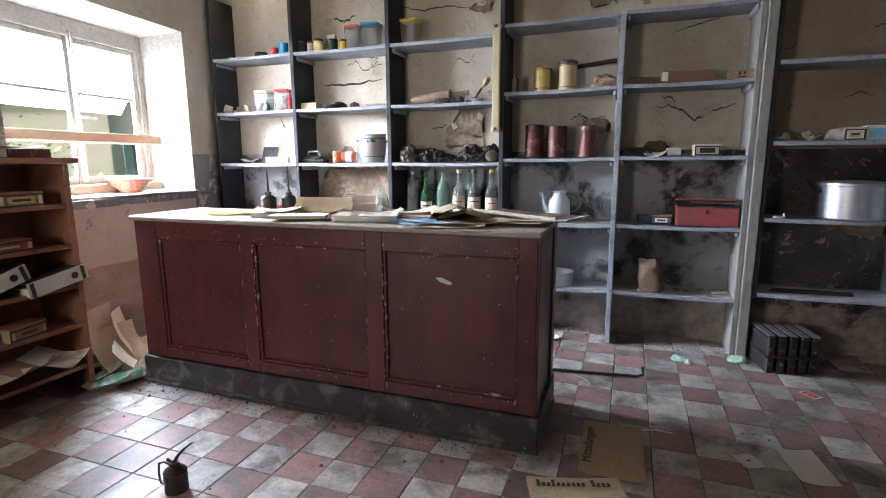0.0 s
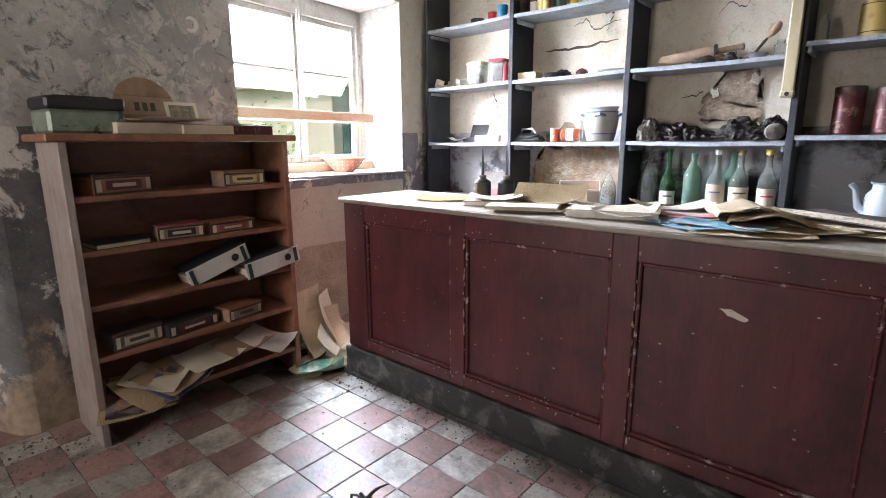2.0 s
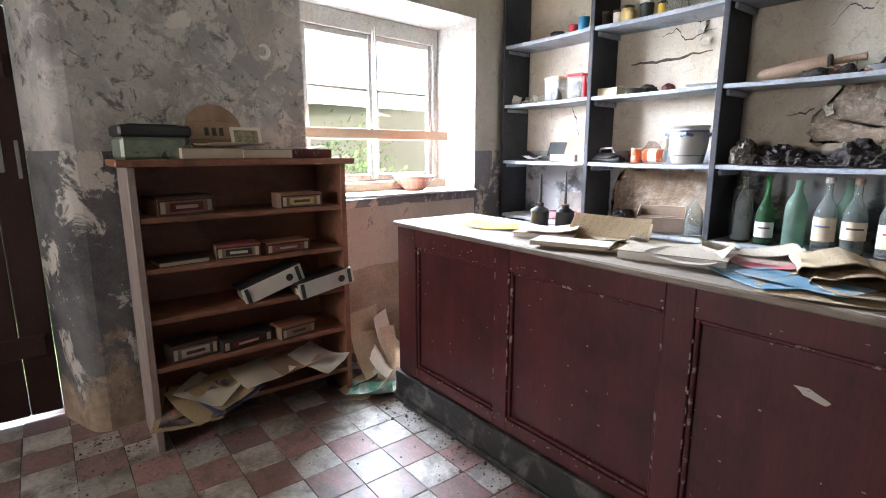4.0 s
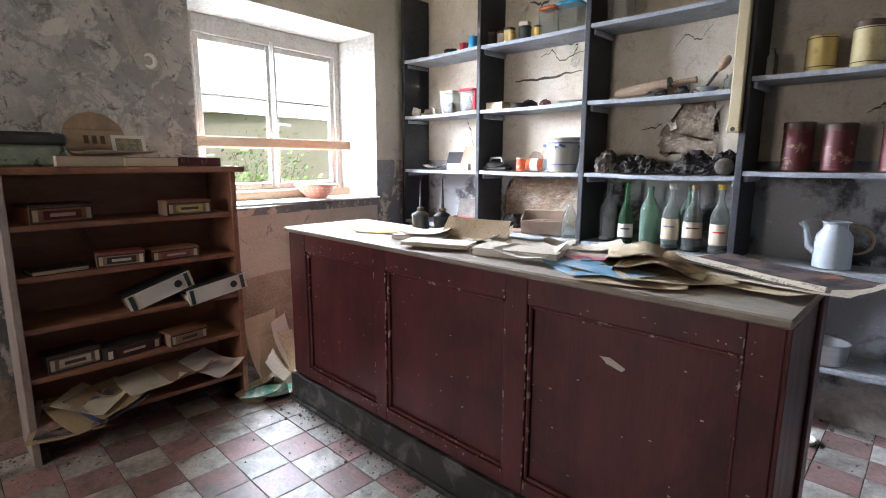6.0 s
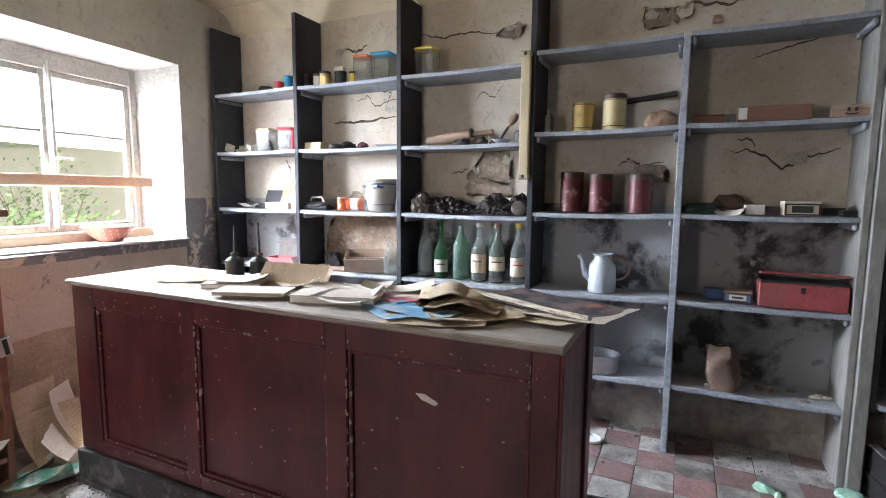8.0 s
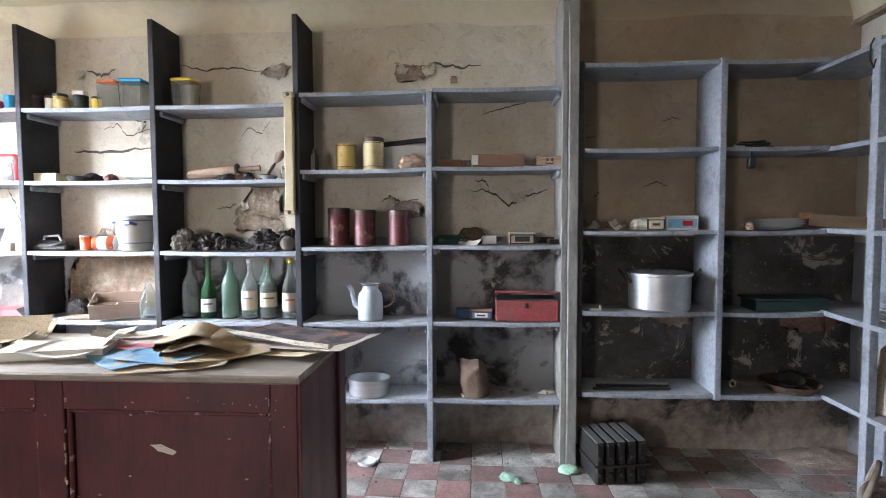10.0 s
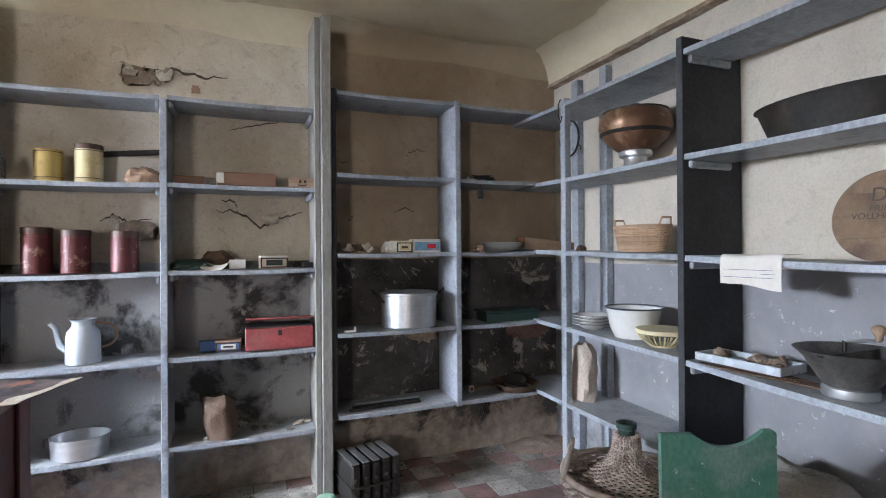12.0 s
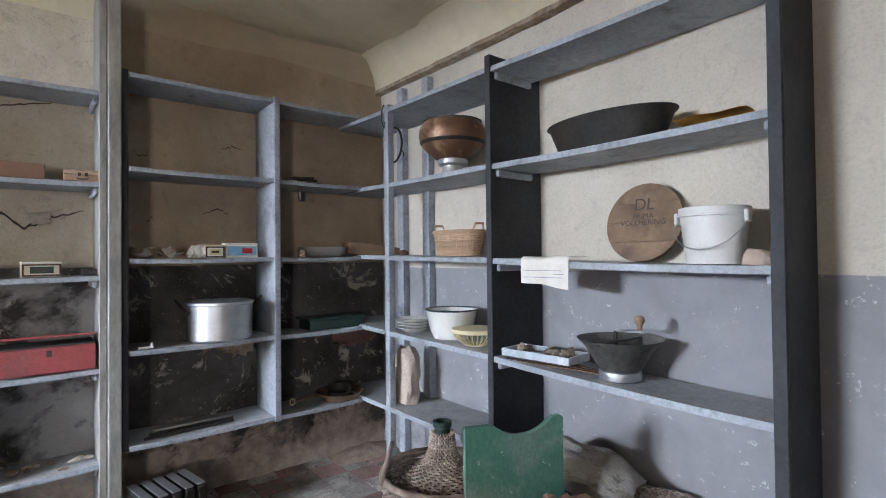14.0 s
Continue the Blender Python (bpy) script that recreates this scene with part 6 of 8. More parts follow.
solid("paper_sack", upright_bag(0.11, 0.17, 0.35, 8.0), M_BAGPALE, "tall pale crumpled paper sack on the low shelf", "sack", pose(X - 0.06, 3.52, 0.478, 0, 4, 10), smooth=50)

bp = thing("roasting_pan", "black oval roasting pan on the shelf", "roasting pan", (X - 0.02, 2.05, 1.853))
part("body", lathe([(0.23, 0), (0.235, 0.005), (0.285, 0.12), (0.295, 0.126), (0.295, 0.131), (0.278, 0.129), (0.225, 0.01), (0, 0.01)], 44), M_IRON, bp, smooth=40, at=Matrix.Diagonal((0.55, 1, 1, 1)))
part("rim", tube([(0.163 * math.cos(k * math.pi / 18), 0.296 * math.sin(k * math.pi / 18), 0.131) for k in range(37)], 0.0045, 6), M_IRON, bp, smooth=50)
solid("cloth", sheet_mesh(0.2, 0.24, 0.01, 0.02, 17, 12), M_ORCLOTH, "folded orange duster at the shelf's end", "cloth", pose(2.22, 1.58, 1.852, 0, 4, 0), smooth=50)

disc = thing("barrel_lid", "round brown wooden herring barrel lid leaning on the wall", "barrel lid", pose(2.31, 1.945, 1.38, 0, 12, 0))
R = 0.17
for k in range(4):
    z0, z1 = 2 * R * k / 4, 2 * R * (k + 1) / 4
    out = []
    for i in range(13):
        z = z0 + 0.0008 + (z1 - z0 - 0.0016) * i / 12
        out.append((math.sqrt(max(R * R - (z - R) ** 2, 0.0)), z))
    bm = bmesh.new()
    add_prism(bm, out + [(-a, b) for a, b in out[::-1] if a > 1e-6], 0.018, pose(0, 0, 0, 0, 0, -90))
    part("board", bm, M_LIDWOOD, disc)
for text, z, size in (("DL", 0.245, 0.075), ("PRIMA", 0.195, 0.033), ("VOLLHERING", 0.167, 0.034)):
    part("lettering", words(text, size, M_INK), None, disc, "faded stencilled black letters", at=pose(-0.0012, 0, z, 90, 0, -90))
buck = thing("bucket", "white plastic bucket with a wire handle", "bucket", (2.245, 1.615, 1.374)); buck.scale = (0.94, 0.94, 0.98)
part("body", lathe([(0.098, 0), (0.1, 0.004), (0.12, 0.175), (0.125, 0.177), (0.125, 0.203), (0.12, 0.205), (0.114, 0.2), (0.094, 0.01), (0, 0.01)], 36), M_PLWHITE, buck, smooth=40)
part("rim", lathe([(0.122, 0.17), (0.129, 0.172), (0.129, 0.178), (0.122, 0.18)], 36, cap=False), M_PLWHITE, buck, smooth=40)
part("handle", tube([(-0.03 - 0.1 * math.sin(a * math.pi / 12), 0.132 * math.cos(a * math.pi / 12), 0.165 - 0.115 * math.sin(a * math.pi / 12)) for a in range(13)], 0.0028, 6), M_ALU, buck, smooth=50)
for s in (-1, 1):
    part("lug", box(-0.045, -0.005, s * 0.128 - 0.008, s * 0.128 + 0.008, 0.145, 0.19, 0.004), M_PLWHITE, buck)
solid("shell", crumpled(0.07, 0.08, 0.05, 420.0, sharp=0.5), M_CARDPALE, "small pinkish shell-shaped dish", "dish", (2.2, 1.46, 1.371), smooth=50)

note = thing("paper_sheet", "white form with printed lines hanging over the shelf edge", "paper", (CX, 2.26, 1.388))
bm = bmesh.new()
prof = [(0.14, 0.012), (0.06, 0.013), (0.004, 0.014), (-0.006, 0.008), (-0.009, -0.02), (-0.012, -0.07), (-0.011, -0.12)]
for sgn in (0, 0.001):
    rows = [[bm.verts.new((dx - sgn, -0.13 + 0.26 * j / 8, dz + sgn - (0.022 * j / 8 if dz < 0 else 0) * -1 + 0.004 * math.sin(j * 0.9 + dz * 20))) for j in range(9)] for dx, dz in prof]
    for a, b in zip(rows, rows[1:]):
        for j in range(8):
            bm.faces.new((a[j], a[j + 1], b[j + 1], b[j]))
sheet = part("sheet", bm, M_PAPERW, note, smooth=60)
for z, a, b in ((-0.045, -0.1, 0.11), (-0.075, -0.1, 0.11), (-0.06, -0.11, -0.05)):
    part("print_line", box(-0.0165, -0.0148, a, b, z, z + 0.0018, 0), M_COBALT, sheet)

tr = thing("enamel_tray", "grey enamel tray heaped with rubble", "tray", pose(CX + 0.12, 2.37, 0.932, 0, 0, 4))
part("base", box(-0.08, 0.08, -0.18, 0.18, 0, 0.008, 0.003), M_ENAM_BLUE, tr)
for x0, x1, y0, y1 in ((-0.088, -0.08, -0.188, 0.188), (0.08, 0.088, -0.188, 0.188), (-0.08, 0.08, -0.188, -0.18), (-0.08, 0.08, 0.18, 0.188)):
    part("side", box(x0, x1, y0, y1, 0, 0.035, 0.003), M_ENAM_BLUE, tr)
for k in range(16):
    part("stone", crumpled(random.uniform(0.03, 0.06), random.uniform(0.03, 0.05), random.uniform(0.02, 0.045), 500.0 + k, sharp=0.6), M_RUBBLE, tr, smooth=40, at=pose(random.uniform(-0.05, 0.05), random.uniform(-0.16, 0.16), 0.009))
for k in range(3):
    solid("iron_strip", box(-0.012, 0.012, -0.26, 0.26, 0, 0.006, 0.001), M_RUST, "rusty iron strip lying under the tray", "strip", pose(CX + 0.06 + 0.05 * k, 2.28 + 0.02 * k, 0.914, 0, 0, 6 - 7 * k), "rusty strips")

mill = thing("grain_mill", "conical sheet-metal hand mill with crank handle", "mill", (2.22, 1.985, 0.903)); mill.scale = (0.86, 0.86, 0.9)
part("foot", lathe([(0.098, 0), (0.1, 0.006), (0.098, 0.035), (0.09, 0.04)], 36), M_ALU, mill, smooth=40)
bm = bmesh.new()
seg = 36
ringz = []
for r, z, rib in ((0.088, 0.04, 0.0), (0.1, 0.055, 0.004), (0.135, 0.11, 0.003), (0.16, 0.145, 0), (0.195, 0.178, 0), (0.2, 0.182, 0), (0.19, 0.178, 0), (0.15, 0.14, 0), (0.06, 0.08, 0)):
    ringz.append([bm.verts.new(((r + rib * (k % 2)) * math.cos(2 * math.pi * k / seg), (r + rib * (k % 2)) * math.sin(2 * math.pi * k / seg), z)) for k in range(seg)])
for a, b in zip(ringz, ringz[1:]):
    for k in range(seg):
        bm.faces.new((a[k], a[(k + 1) % seg], b[(k + 1) % seg], b[k]))
bm.faces.new(ringz[-1])
part("hopper", bm, M_ZINC, mill, "tarnished ribbed metal cone", smooth=30)
part("bridge", box(-0.19, 0.19, -0.012, 0.012, 0.165, 0.172, 0.002), M_IRON, mill)
part("spindle", tube([(0, 0.02, 0.1), (0, 0.02, 0.215)], 0.009), M_IRON, mill, smooth=40)
crank = part("crank", tube([(0, 0.02, 0.212), (-0.01, -0.06, 0.228), (-0.02, -0.115, 0.232)], 0.006), M_ALU, mill, smooth=40)
part("knob", lathe([(0.01, 0), (0.014, 0.008), (0.012, 0.018), (0.024, 0.036), (0.022, 0.054), (0.01, 0.062), (0, 0.063)], 18), M_PALEWOOD, crank, smooth=50, at=pose(-0.02, -0.115, 0.232))

# ---- floor in the corner: demijohn basket, green board, sack, hamper ----
dj = thing("demijohn", "green demijohn neck rising from a grey wicker jacket", "demijohn", (1.92, 2.78, 0.0))
part("glass", lathe([(0.05, 0.03), (0.14, 0.06), (0.16, 0.2), (0.138, 0.31), (0.072, 0.42), (0.042, 0.48), (0.038, 0.57), (0.047, 0.575), (0.047, 0.6), (0.033, 0.6), (0.033, 0.56)], 28), M_DGREEN, dj, smooth=50)
part("jacket", woven([(0.22, 0.1), (0.235, 0.22), (0.205, 0.3), (0.135, 0.37), (0.078, 0.42), (0.058, 0.47), (0.052, 0.545)], 24, 0.0058, wave=0.007, every=0.0125), M_WICKERDK, dj, smooth=60)["kind"] = "stuff"
bk2 = thing("wicker_basket", "round grey-brown wicker basket round the demijohn", "basket", (1.92, 2.78, 0.0))
part("weave", woven([(0.05, 0.01), (0.22, 0.012), (0.26, 0.1), (0.285, 0.25), (0.29, 0.34)], 28, 0.007, wave=0.008, every=0.015), M_WICKERDK, bk2, smooth=60)["kind"] = "stuff"
part("rim", tube([(0.295 * math.cos(a * math.pi / 20), 0.295 * math.sin(a * math.pi / 20), 0.35 + 0.004 * (a % 2)) for a in range(41)], 0.018, 6), M_WICKERDK, bk2, smooth=60)
for a0 in (140, 330):
    c, s = math.cos(radians(a0)), math.sin(radians(a0))
    for q in (0, 0.013):
        part("handle", tube([((0.29 - 0.04 * math.sin(k * math.pi / 10) * 1.0) * c - 0.15 * math.cos(k * math.pi / 10) * s, (0.29 - 0.04 * math.sin(k * math.pi / 10)) * s + 0.15 * math.cos(k * math.pi / 10) * c, 0.34 + q + 0.13 * math.sin(k * math.pi / 10)) for k in range(11)], 0.011, 6), M_WICKERDK, bk2, smooth=60)

gbd = thing("green_board", "chalky green wooden headboard with a scooped top", "headboard", pose(1.52, 2.16, 0.0, 0, 0, -23.2))
gbd.scale = (1.0, 1.0, 0.957)
out = [(0, 0), (0.385, 0), (0.385, 0.845), (0.375, 0.855), (0.345, 0.855)] + [(0.345 - 0.24 * k / 10, 0.855 - 0.055 * math.sin(math.pi * k / 10) ** 0.8 - 0.012 * k / 10) for k in range(1, 11)] + [(0.075, 0.842), (0, 0.842)]
bm = bmesh.new()
add_prism(bm, out, 0.024)
bmesh.ops.bevel(bm, geom=bm.edges[:], offset=0.002, segments=1, affect="EDGES")
part("panel", bm, M_GREENBOARD, gbd)
part("side_rail", box(0.0, 0.03, 0.026, 0.26, 0.05, 0.3, 0.004), M_GREENBOARD, gbd)
part("side_rail", box(0.355, 0.385, 0.026, 0.26, 0.05, 0.3, 0.004), M_GREENBOARD, gbd)
for k in range(3):
    solid("wood_scrap", crumpled(0.06, 0.035, 0.06 - 0.012 * k, 600.0 + k, sharp=1.6), M_TERRAPALE, "pinkish broken scrap standing by the green board", "scrap", pose(1.7 + 0.045 * k, 1.93 - 0.02 * k, 0.541, 0, 10 * (k - 1), 0), "splintered scraps", smooth=40)
crt = thing("wooden_crate", "rough slatted wooden crate standing on the floor", "crate", (1.74, 1.9, 0.0), turn=-23)
crt.scale = (1.0, 1.0, 0.925)
for k in range(4):
    part("slat", box(-0.14, 0.14, -0.1, -0.088, 0.02 + k * 0.14, 0.135 + k * 0.14, 0.003), M_PALEWOOD, crt)
    part("slat", box(-0.14, 0.14, 0.088, 0.1, 0.02 + k * 0.14, 0.135 + k * 0.14, 0.003), M_PALEWOOD, crt)
for x in (-0.14, 0.12):
    part("corner_post", box(x, x + 0.02, -0.087, 0.087, 0.0, 0.57, 0.003), M_PALEWOOD, crt)
part("top", box(-0.145, 0.145, -0.105, 0.105, 0.5755, 0.585, 0.002), M_PALEWOOD, crt)

ham = thing("wicker_hamper", "dark wicker hamper standing under the shelf", "hamper", (2.15, 1.78, 0.0))
bm = woven([(0.05, 0.01), (0.2, 0.012), (0.225, 0.2), (0.24, 0.42), (0.2, 0.455), (0.04, 0.47)], 26, 0.007, wave=0.008, every=0.016)
tagged(part("weave", bm, M_WICKERDK, ham, smooth=60), kind="stuff")
box_low = thing("low_chest", "plain grey painted low chest under the shelf", "chest", (2.2, 2.2, 0.0))
part("body", box(-0.2, 0.2, -0.16, 0.28, 0.0, 0.4, 0.005), M_SHELF_DK, box_low)
part("lid", box(-0.21, 0.21, -0.17, 0.29, 0.401, 0.425, 0.005), M_SHELF_DK, box_low)


def folded_sack(length, width, height, seed):
    """A stiff empty sack folded flat: a wrinkled bolster whose mouth gapes at one end."""
    bm = bmesh.new()
    rings = []
    n, m = 26, 40
    for i in range(n + 1):
        k = i / n
        swell = (0.3 + 0.7 * math.sin(math.pi * min(1.0, 0.12 + 0.75 * k)) ** 0.7) * (1 - 0.45 * max(0.0, k - 0.7) / 0.3)
        ring = []
        for j in range(m):
            a = 2 * math.pi * j / m
            c, q = math.cos(a), math.sin(a)
            fold = noise.noise(Vector((c * 2.2 + seed, q * 2.2, k * 2.0))) + 0.5 * (1 - 2 * abs(noise.noise(Vector((c * 4 + seed, q * 4, k * 3.5)))))
            z = height * swell * (0.5 + 0.5 * q * (1 + 0.35 * fold))
            crease = 0.02 * math.sin(k * 9 + c * 2) * max(0.0, q)
            ring.append(bm.verts.new(((k - 0.5) * length + 0.012 * fold, c * width / 2 * (1 + 0.16 * fold) * (0.85 + 0.15 * swell), max(z + crease, 0.002 * (j % 2)))))
        rings.append(ring)
    for depth, shrink in ((0.05, 0.72), (0.12, 0.5)):
        last = rings[n]
        mid = sum((v.co for v in last), Vector()) / m
        rings.append([bm.verts.new(mid + (v.co - mid) * shrink - Vector((depth, 0, 0))) for v in last])
    for p, q in zip(rings, rings[1:]):
        for j in range(m):
            bm.faces.new((p[j], p[(j + 1) % m], q[(j + 1) % m], q[j]))
    bm.faces.new(rings[0][::-1])
    bm.faces.new(rings[-1])
    return bm


solid("canvas_sack", folded_sack(0.42, 0.3, 0.17, 4.0), M_SACK, "stiff dirty canvas sack folded on the chest", "sack", pose(2.17, 2.12, 0.424, 0, 3, -72), smooth=50)


# ---- on the counter ----
K = CT
oil_can("black oil can with a long upright spout", (-2.13, 2.71, K), 0.043, 0.105, 0.14, False)
oil_can("black oil can with a long thin spout", (-2.015, 2.755, K), 0.043, 0.105, 0.16, False, 40)
paper("envelope", "yellow envelope on the counter", (-2.27, 2.56, K + 0.001), 0.3, 0.2, M_YELLOW, 25, wave=0.003, bend=0.014, seed=21, category="envelope")
book("open worn exercise book on the counter", (-1.95, 2.56, K + 0.001), 0.26, 0.2, 0.022, M_CARDPALE, M_PAPERW, 28)
paper("paper", "open pages of the worn exercise book", (-1.95, 2.57, K + 0.024), 0.25, 0.2, M_NEWSW, 34, wave=0.004, bend=0.02, seed=22)
paper("newspaper_page", "browned newspaper page propped up on the pile", (-1.72, 2.66, K + 0.03), 0.34, 0.16, M_NEWSDK, 8, (52, 0), wave=0.004, bend=0.006, seed=23, category="newspaper")
paper("newspaper_page", "loose brown newspaper page", (-1.68, 2.46, K + 0.002), 0.3, 0.22, M_NEWSDK, 20, wave=0.006, bend=0.008, seed=24, category="newspaper")
book("thin grey ledger on the counter", (-1.7, 2.41, K + 0.012), 0.3, 0.13, 0.016, M_PAPERW, M_PAPER, 22)
book("thick rolled grey journal on the counter", (-1.34, 2.49, K + 0.001), 0.34, 0.15, 0.032, M_NEWSW, M_PAPERW, 16)
paper("newspaper_page", "grey newspaper page behind the journal", (-1.42, 2.68, K + 0.004), 0.36, 0.2, M_NEWSW, 22, wave=0.01, bend=0.02, seed=26, category="newspaper")
paper("newspaper_page", "rolled edge newspaper page", (-1.2, 2.72, K + 0.012), 0.3, 0.16, M_NEWSW, 30, wave=0.012, bend=0.03, seed=27, category="newspaper")
paper("magazine", "blue magazine on the counter", (-1.0, 2.5, K + 0.004), 0.3, 0.34, M_BLUEP, -38, wave=0.005, bend=0.006, seed=28, category="magazine")
paper("magazine", "pink and white magazine cover", (-1.08, 2.64, K + 0.012), 0.2, 0.26, M_PINKP, -32, wave=0.004, bend=0.008, seed=29, category="magazine")
paper("newspaper_page", "cream newspaper page at the counter's edge", (-0.87, 2.4, K + 0.001), 0.34, 0.2, M_NEWS, 20, wave=0.004, bend=0.006, seed=30, category="newspaper")
paper("newspaper_page", "cream newspaper page under the fold", (-0.78, 2.5, K + 0.008), 0.32, 0.24, M_NEWS, 35, wave=0.006, bend=0.01, seed=31, category="newspaper")
paper("magazine", "bright blue cover sticking out of the pile", (-0.95, 2.43, K + 0.014), 0.3, 0.14, M_BLUEP, -14, wave=0.003, bend=0.004, seed=32, category="magazine")
folded_paper("yellowed newspaper folded over on the pile", (-0.9, 2.6, K + 0.02), 0.24, 0.24, M_NEWS, 24, 0.024, 2)
folded_paper("browned newspaper folded under the pile", (-0.82, 2.56, K + 0.004), 0.28, 0.26, M_NEWSDK, 10, 0.02, 5)
paper("poster", "dark colour picture page lying over the edge", (-0.53, 2.675, K + 0.03), 0.48, 0.26, M_PIC, -18, (0, 1.5), wave=0.005, bend=0.004, seed=33, n=14, category="poster")
paper("newspaper_page", "cream page under the picture page", (-0.53, 2.668, K + 0.017), 0.5, 0.285, M_NEWSW, -17.5, wave=0.006, bend=0.012, seed=34, category="newspaper")
paper("newspaper_page", "cream page under the rolled page", (-0.6, 2.6, K + 0.006), 0.42, 0.2, M_NEWS, -24, wave=0.006, bend=0.012, seed=35, category="newspaper")
roll = bmesh.new()
for q in (0.004, 0.009, 0.014):
    add_tube(roll, [(-0.24 + 0.02 * q * 50, 0, q), (-0.08, 0.004, q + 0.002), (0.1, -0.003, q), (0.24, 0.002, q + 0.003)], 0.008 - q * 0.3, 9)
solid("paper_roll", roll, M_NEWSW, "thin cream newspaper roll beside the picture page", "newspaper", pose(-0.61, 2.585, K + 0.035, 0, 2, -21), smooth=60)

rng = random.Random(77)
for k in range(5):
    x = rng.uniform(-1.75, -0.9)
    m = (M_NEWS, M_NEWSW, M_PAPER, M_NEWSDK, M_PAPERW)[k % 5]
    paper("newspaper_page", "loose yellowed page on the counter" if k % 2 else "creased old newspaper sheet on the counter", (x, rng.uniform(2.46, 2.68), K + 0.003 + 0.0025 * k), rng.uniform(0.14, 0.3), rng.uniform(0.12, 0.22), m, rng.uniform(-50, 50), (rng.uniform(-3, 6), rng.uniform(-4, 4)), wave=rng.uniform(0.003, 0.008), bend=rng.uniform(0.004, 0.018), seed=120 + k * 2, curl=rng.uniform(0, 0.02), category="newspaper", group="papers on the counter")

# ---- bookcase and what it holds ----
tin = thing("biscuit_tin", "green flowered metal tin with black lid", "tin", (-3.14, 1.245, BH), turn=4)
part("body", box(-0.1, 0.1, -0.14, 0.14, 0, 0.095, 0.012), mat("mottled_green_tin", (0.16, 0.22, 0.17), (0.3, 0.33, 0.26), 22, 0.45, 0.2, stain=(0.06, 0.07, 0.06), stain_scale=16, stain_at=0.58, stain_soft=0.03), tin)
part("lid", box(-0.104, 0.104, -0.144, 0.144, 0.0955, 0.145, 0.01), M_BLACK, tin)
part("lid_rim", box(-0.06, 0.06, -0.1, 0.1, 0.1455, 0.152, 0.003), M_BLACK, tin)
lid2 = thing("barrel_lid", "small round wooden barrel lid leaning on the wall", "barrel lid", pose(-3.2, 1.545, BH + 0.004, 0, -15, 4))
R = 0.135
for k in range(3):
    z0, z1 = 2 * R * k / 3, 2 * R * (k + 1) / 3
    pts = []
    for i in range(13):
        z = z0 + 0.001 + (z1 - z0 - 0.002) * i / 12
        pts.append((math.sqrt(max(R * R - (z - R) ** 2, 0.0)), z))
    bm = bmesh.new()
    add_prism(bm, pts + [(-a, b) for a, b in pts[::-1] if a > 1e-6], 0.016, pose(0, 0, 0, 0, 0, 90))
    part("board", bm, M_PALEWOOD, lid2)
for k in range(3):
    part("print", box(-0.001, 0.0015, -0.05 + k * 0.035, -0.03 + k * 0.035, 0.11, 0.15, 0), M_INK, lid2)
book("large old book lying on the bookcase", (-3.1, 1.47, BH), 0.28, 0.2, 0.05, M_CARD, M_PAPER, 92)
book("brown box file on the bookcase", (-3.08, 1.72, BH), 0.24, 0.2, 0.045, M_WOODBOX, M_PAPER, 88)
paper("paper", "loose cream papers on the books", (-3.08, 1.58, BH + 0.052), 0.22, 0.3, M_PAPER, 5, wave=0.008, bend=0.012, seed=41)
pcard = thing("picture_card", "small cream picture card leaning on the books", "picture card", pose(-3.11, 1.66, BH + 0.055, 0, -18, 2))
part("card", box(-0.002, 0.002, -0.075, 0.075, 0, 0.1, 0.0005), M_PAPERW, pcard)
part("print", box(0.0022, 0.0034, -0.058, 0.058, 0.016, 0.084, 0), mat("faded_print", (0.3, 0.26, 0.18), (0.14, 0.16, 0.12), 40, 0.6, contrast=3), pcard)
book("red and black ledger on the bookcase", (-3.08, 1.95, BH), 0.22, 0.16, 0.045, M_BLACK, M_TINRED, 90)
paper("paper", "glossy white leaflet on the ledger", (-3.08, 1.95, BH + 0.046), 0.18, 0.16, M_PAPERW, 80, wave=0.005, bend=0.01, seed=43)
B1, B2, B3, B4, B5 = BOOK_Z


def shelf_box(at, ly, h, label, material, lid, mark, turn=0.0, deep=0.12):
    """A box whose printed front looks out of the bookcase."""
    ob = carton("cigar_box", label, "box", at, ly, deep, h, material, 90 + turn, lid, group="boxes in the bookcase", mark=mark)
    for x in (-ly * 0.46, ly * 0.38):
        part("paper_seal", box(x, x + ly * 0.08, -deep / 2 - 0.0034, -deep / 2 - 0.0016, h * 0.16, h * 0.74, 0), M_PAPER, ob, "pale paper seal")
    return ob


shelf_box((-3.09, 1.32, B1), 0.25, 0.085, "old wooden cigar box with red label", M_WOODBOX, M_TINDK, M_TINRED, 14, 0.16)
shelf_box((-3.05, 1.87, B1), 0.22, 0.075, "wooden box with yellow printed front", M_PALEWOOD, M_WOODBOX, M_TINYEL, 3)
shelf_box((-3.05, 1.55, B2), 0.2, 0.07, "cigar box with red paper edging", M_PALEWOOD, M_REDBOX, M_BLACK, -6)
shelf_box((-3.05, 1.785, B2), 0.23, 0.06, "reddish wooden cigar box", M_WOODBOX, M_WOODBOX, M_REDBOX, 4)
book("thin worn booklet on the bookcase shelf", (-3.07, 1.3, B2), 0.22, 0.15, 0.022, M_BLACK, M_PAPER, 96)
shelf_box((-3.06, 1.31, B4), 0.21, 0.085, "stacked old boxes with printed front", M_CANVAS, M_TINDK, M_CARDPALE, 6)
shelf_box((-3.06, 1.55, B4), 0.26, 0.065, "black box with red band", M_BLACK, M_IRON, M_TINRED, 10)
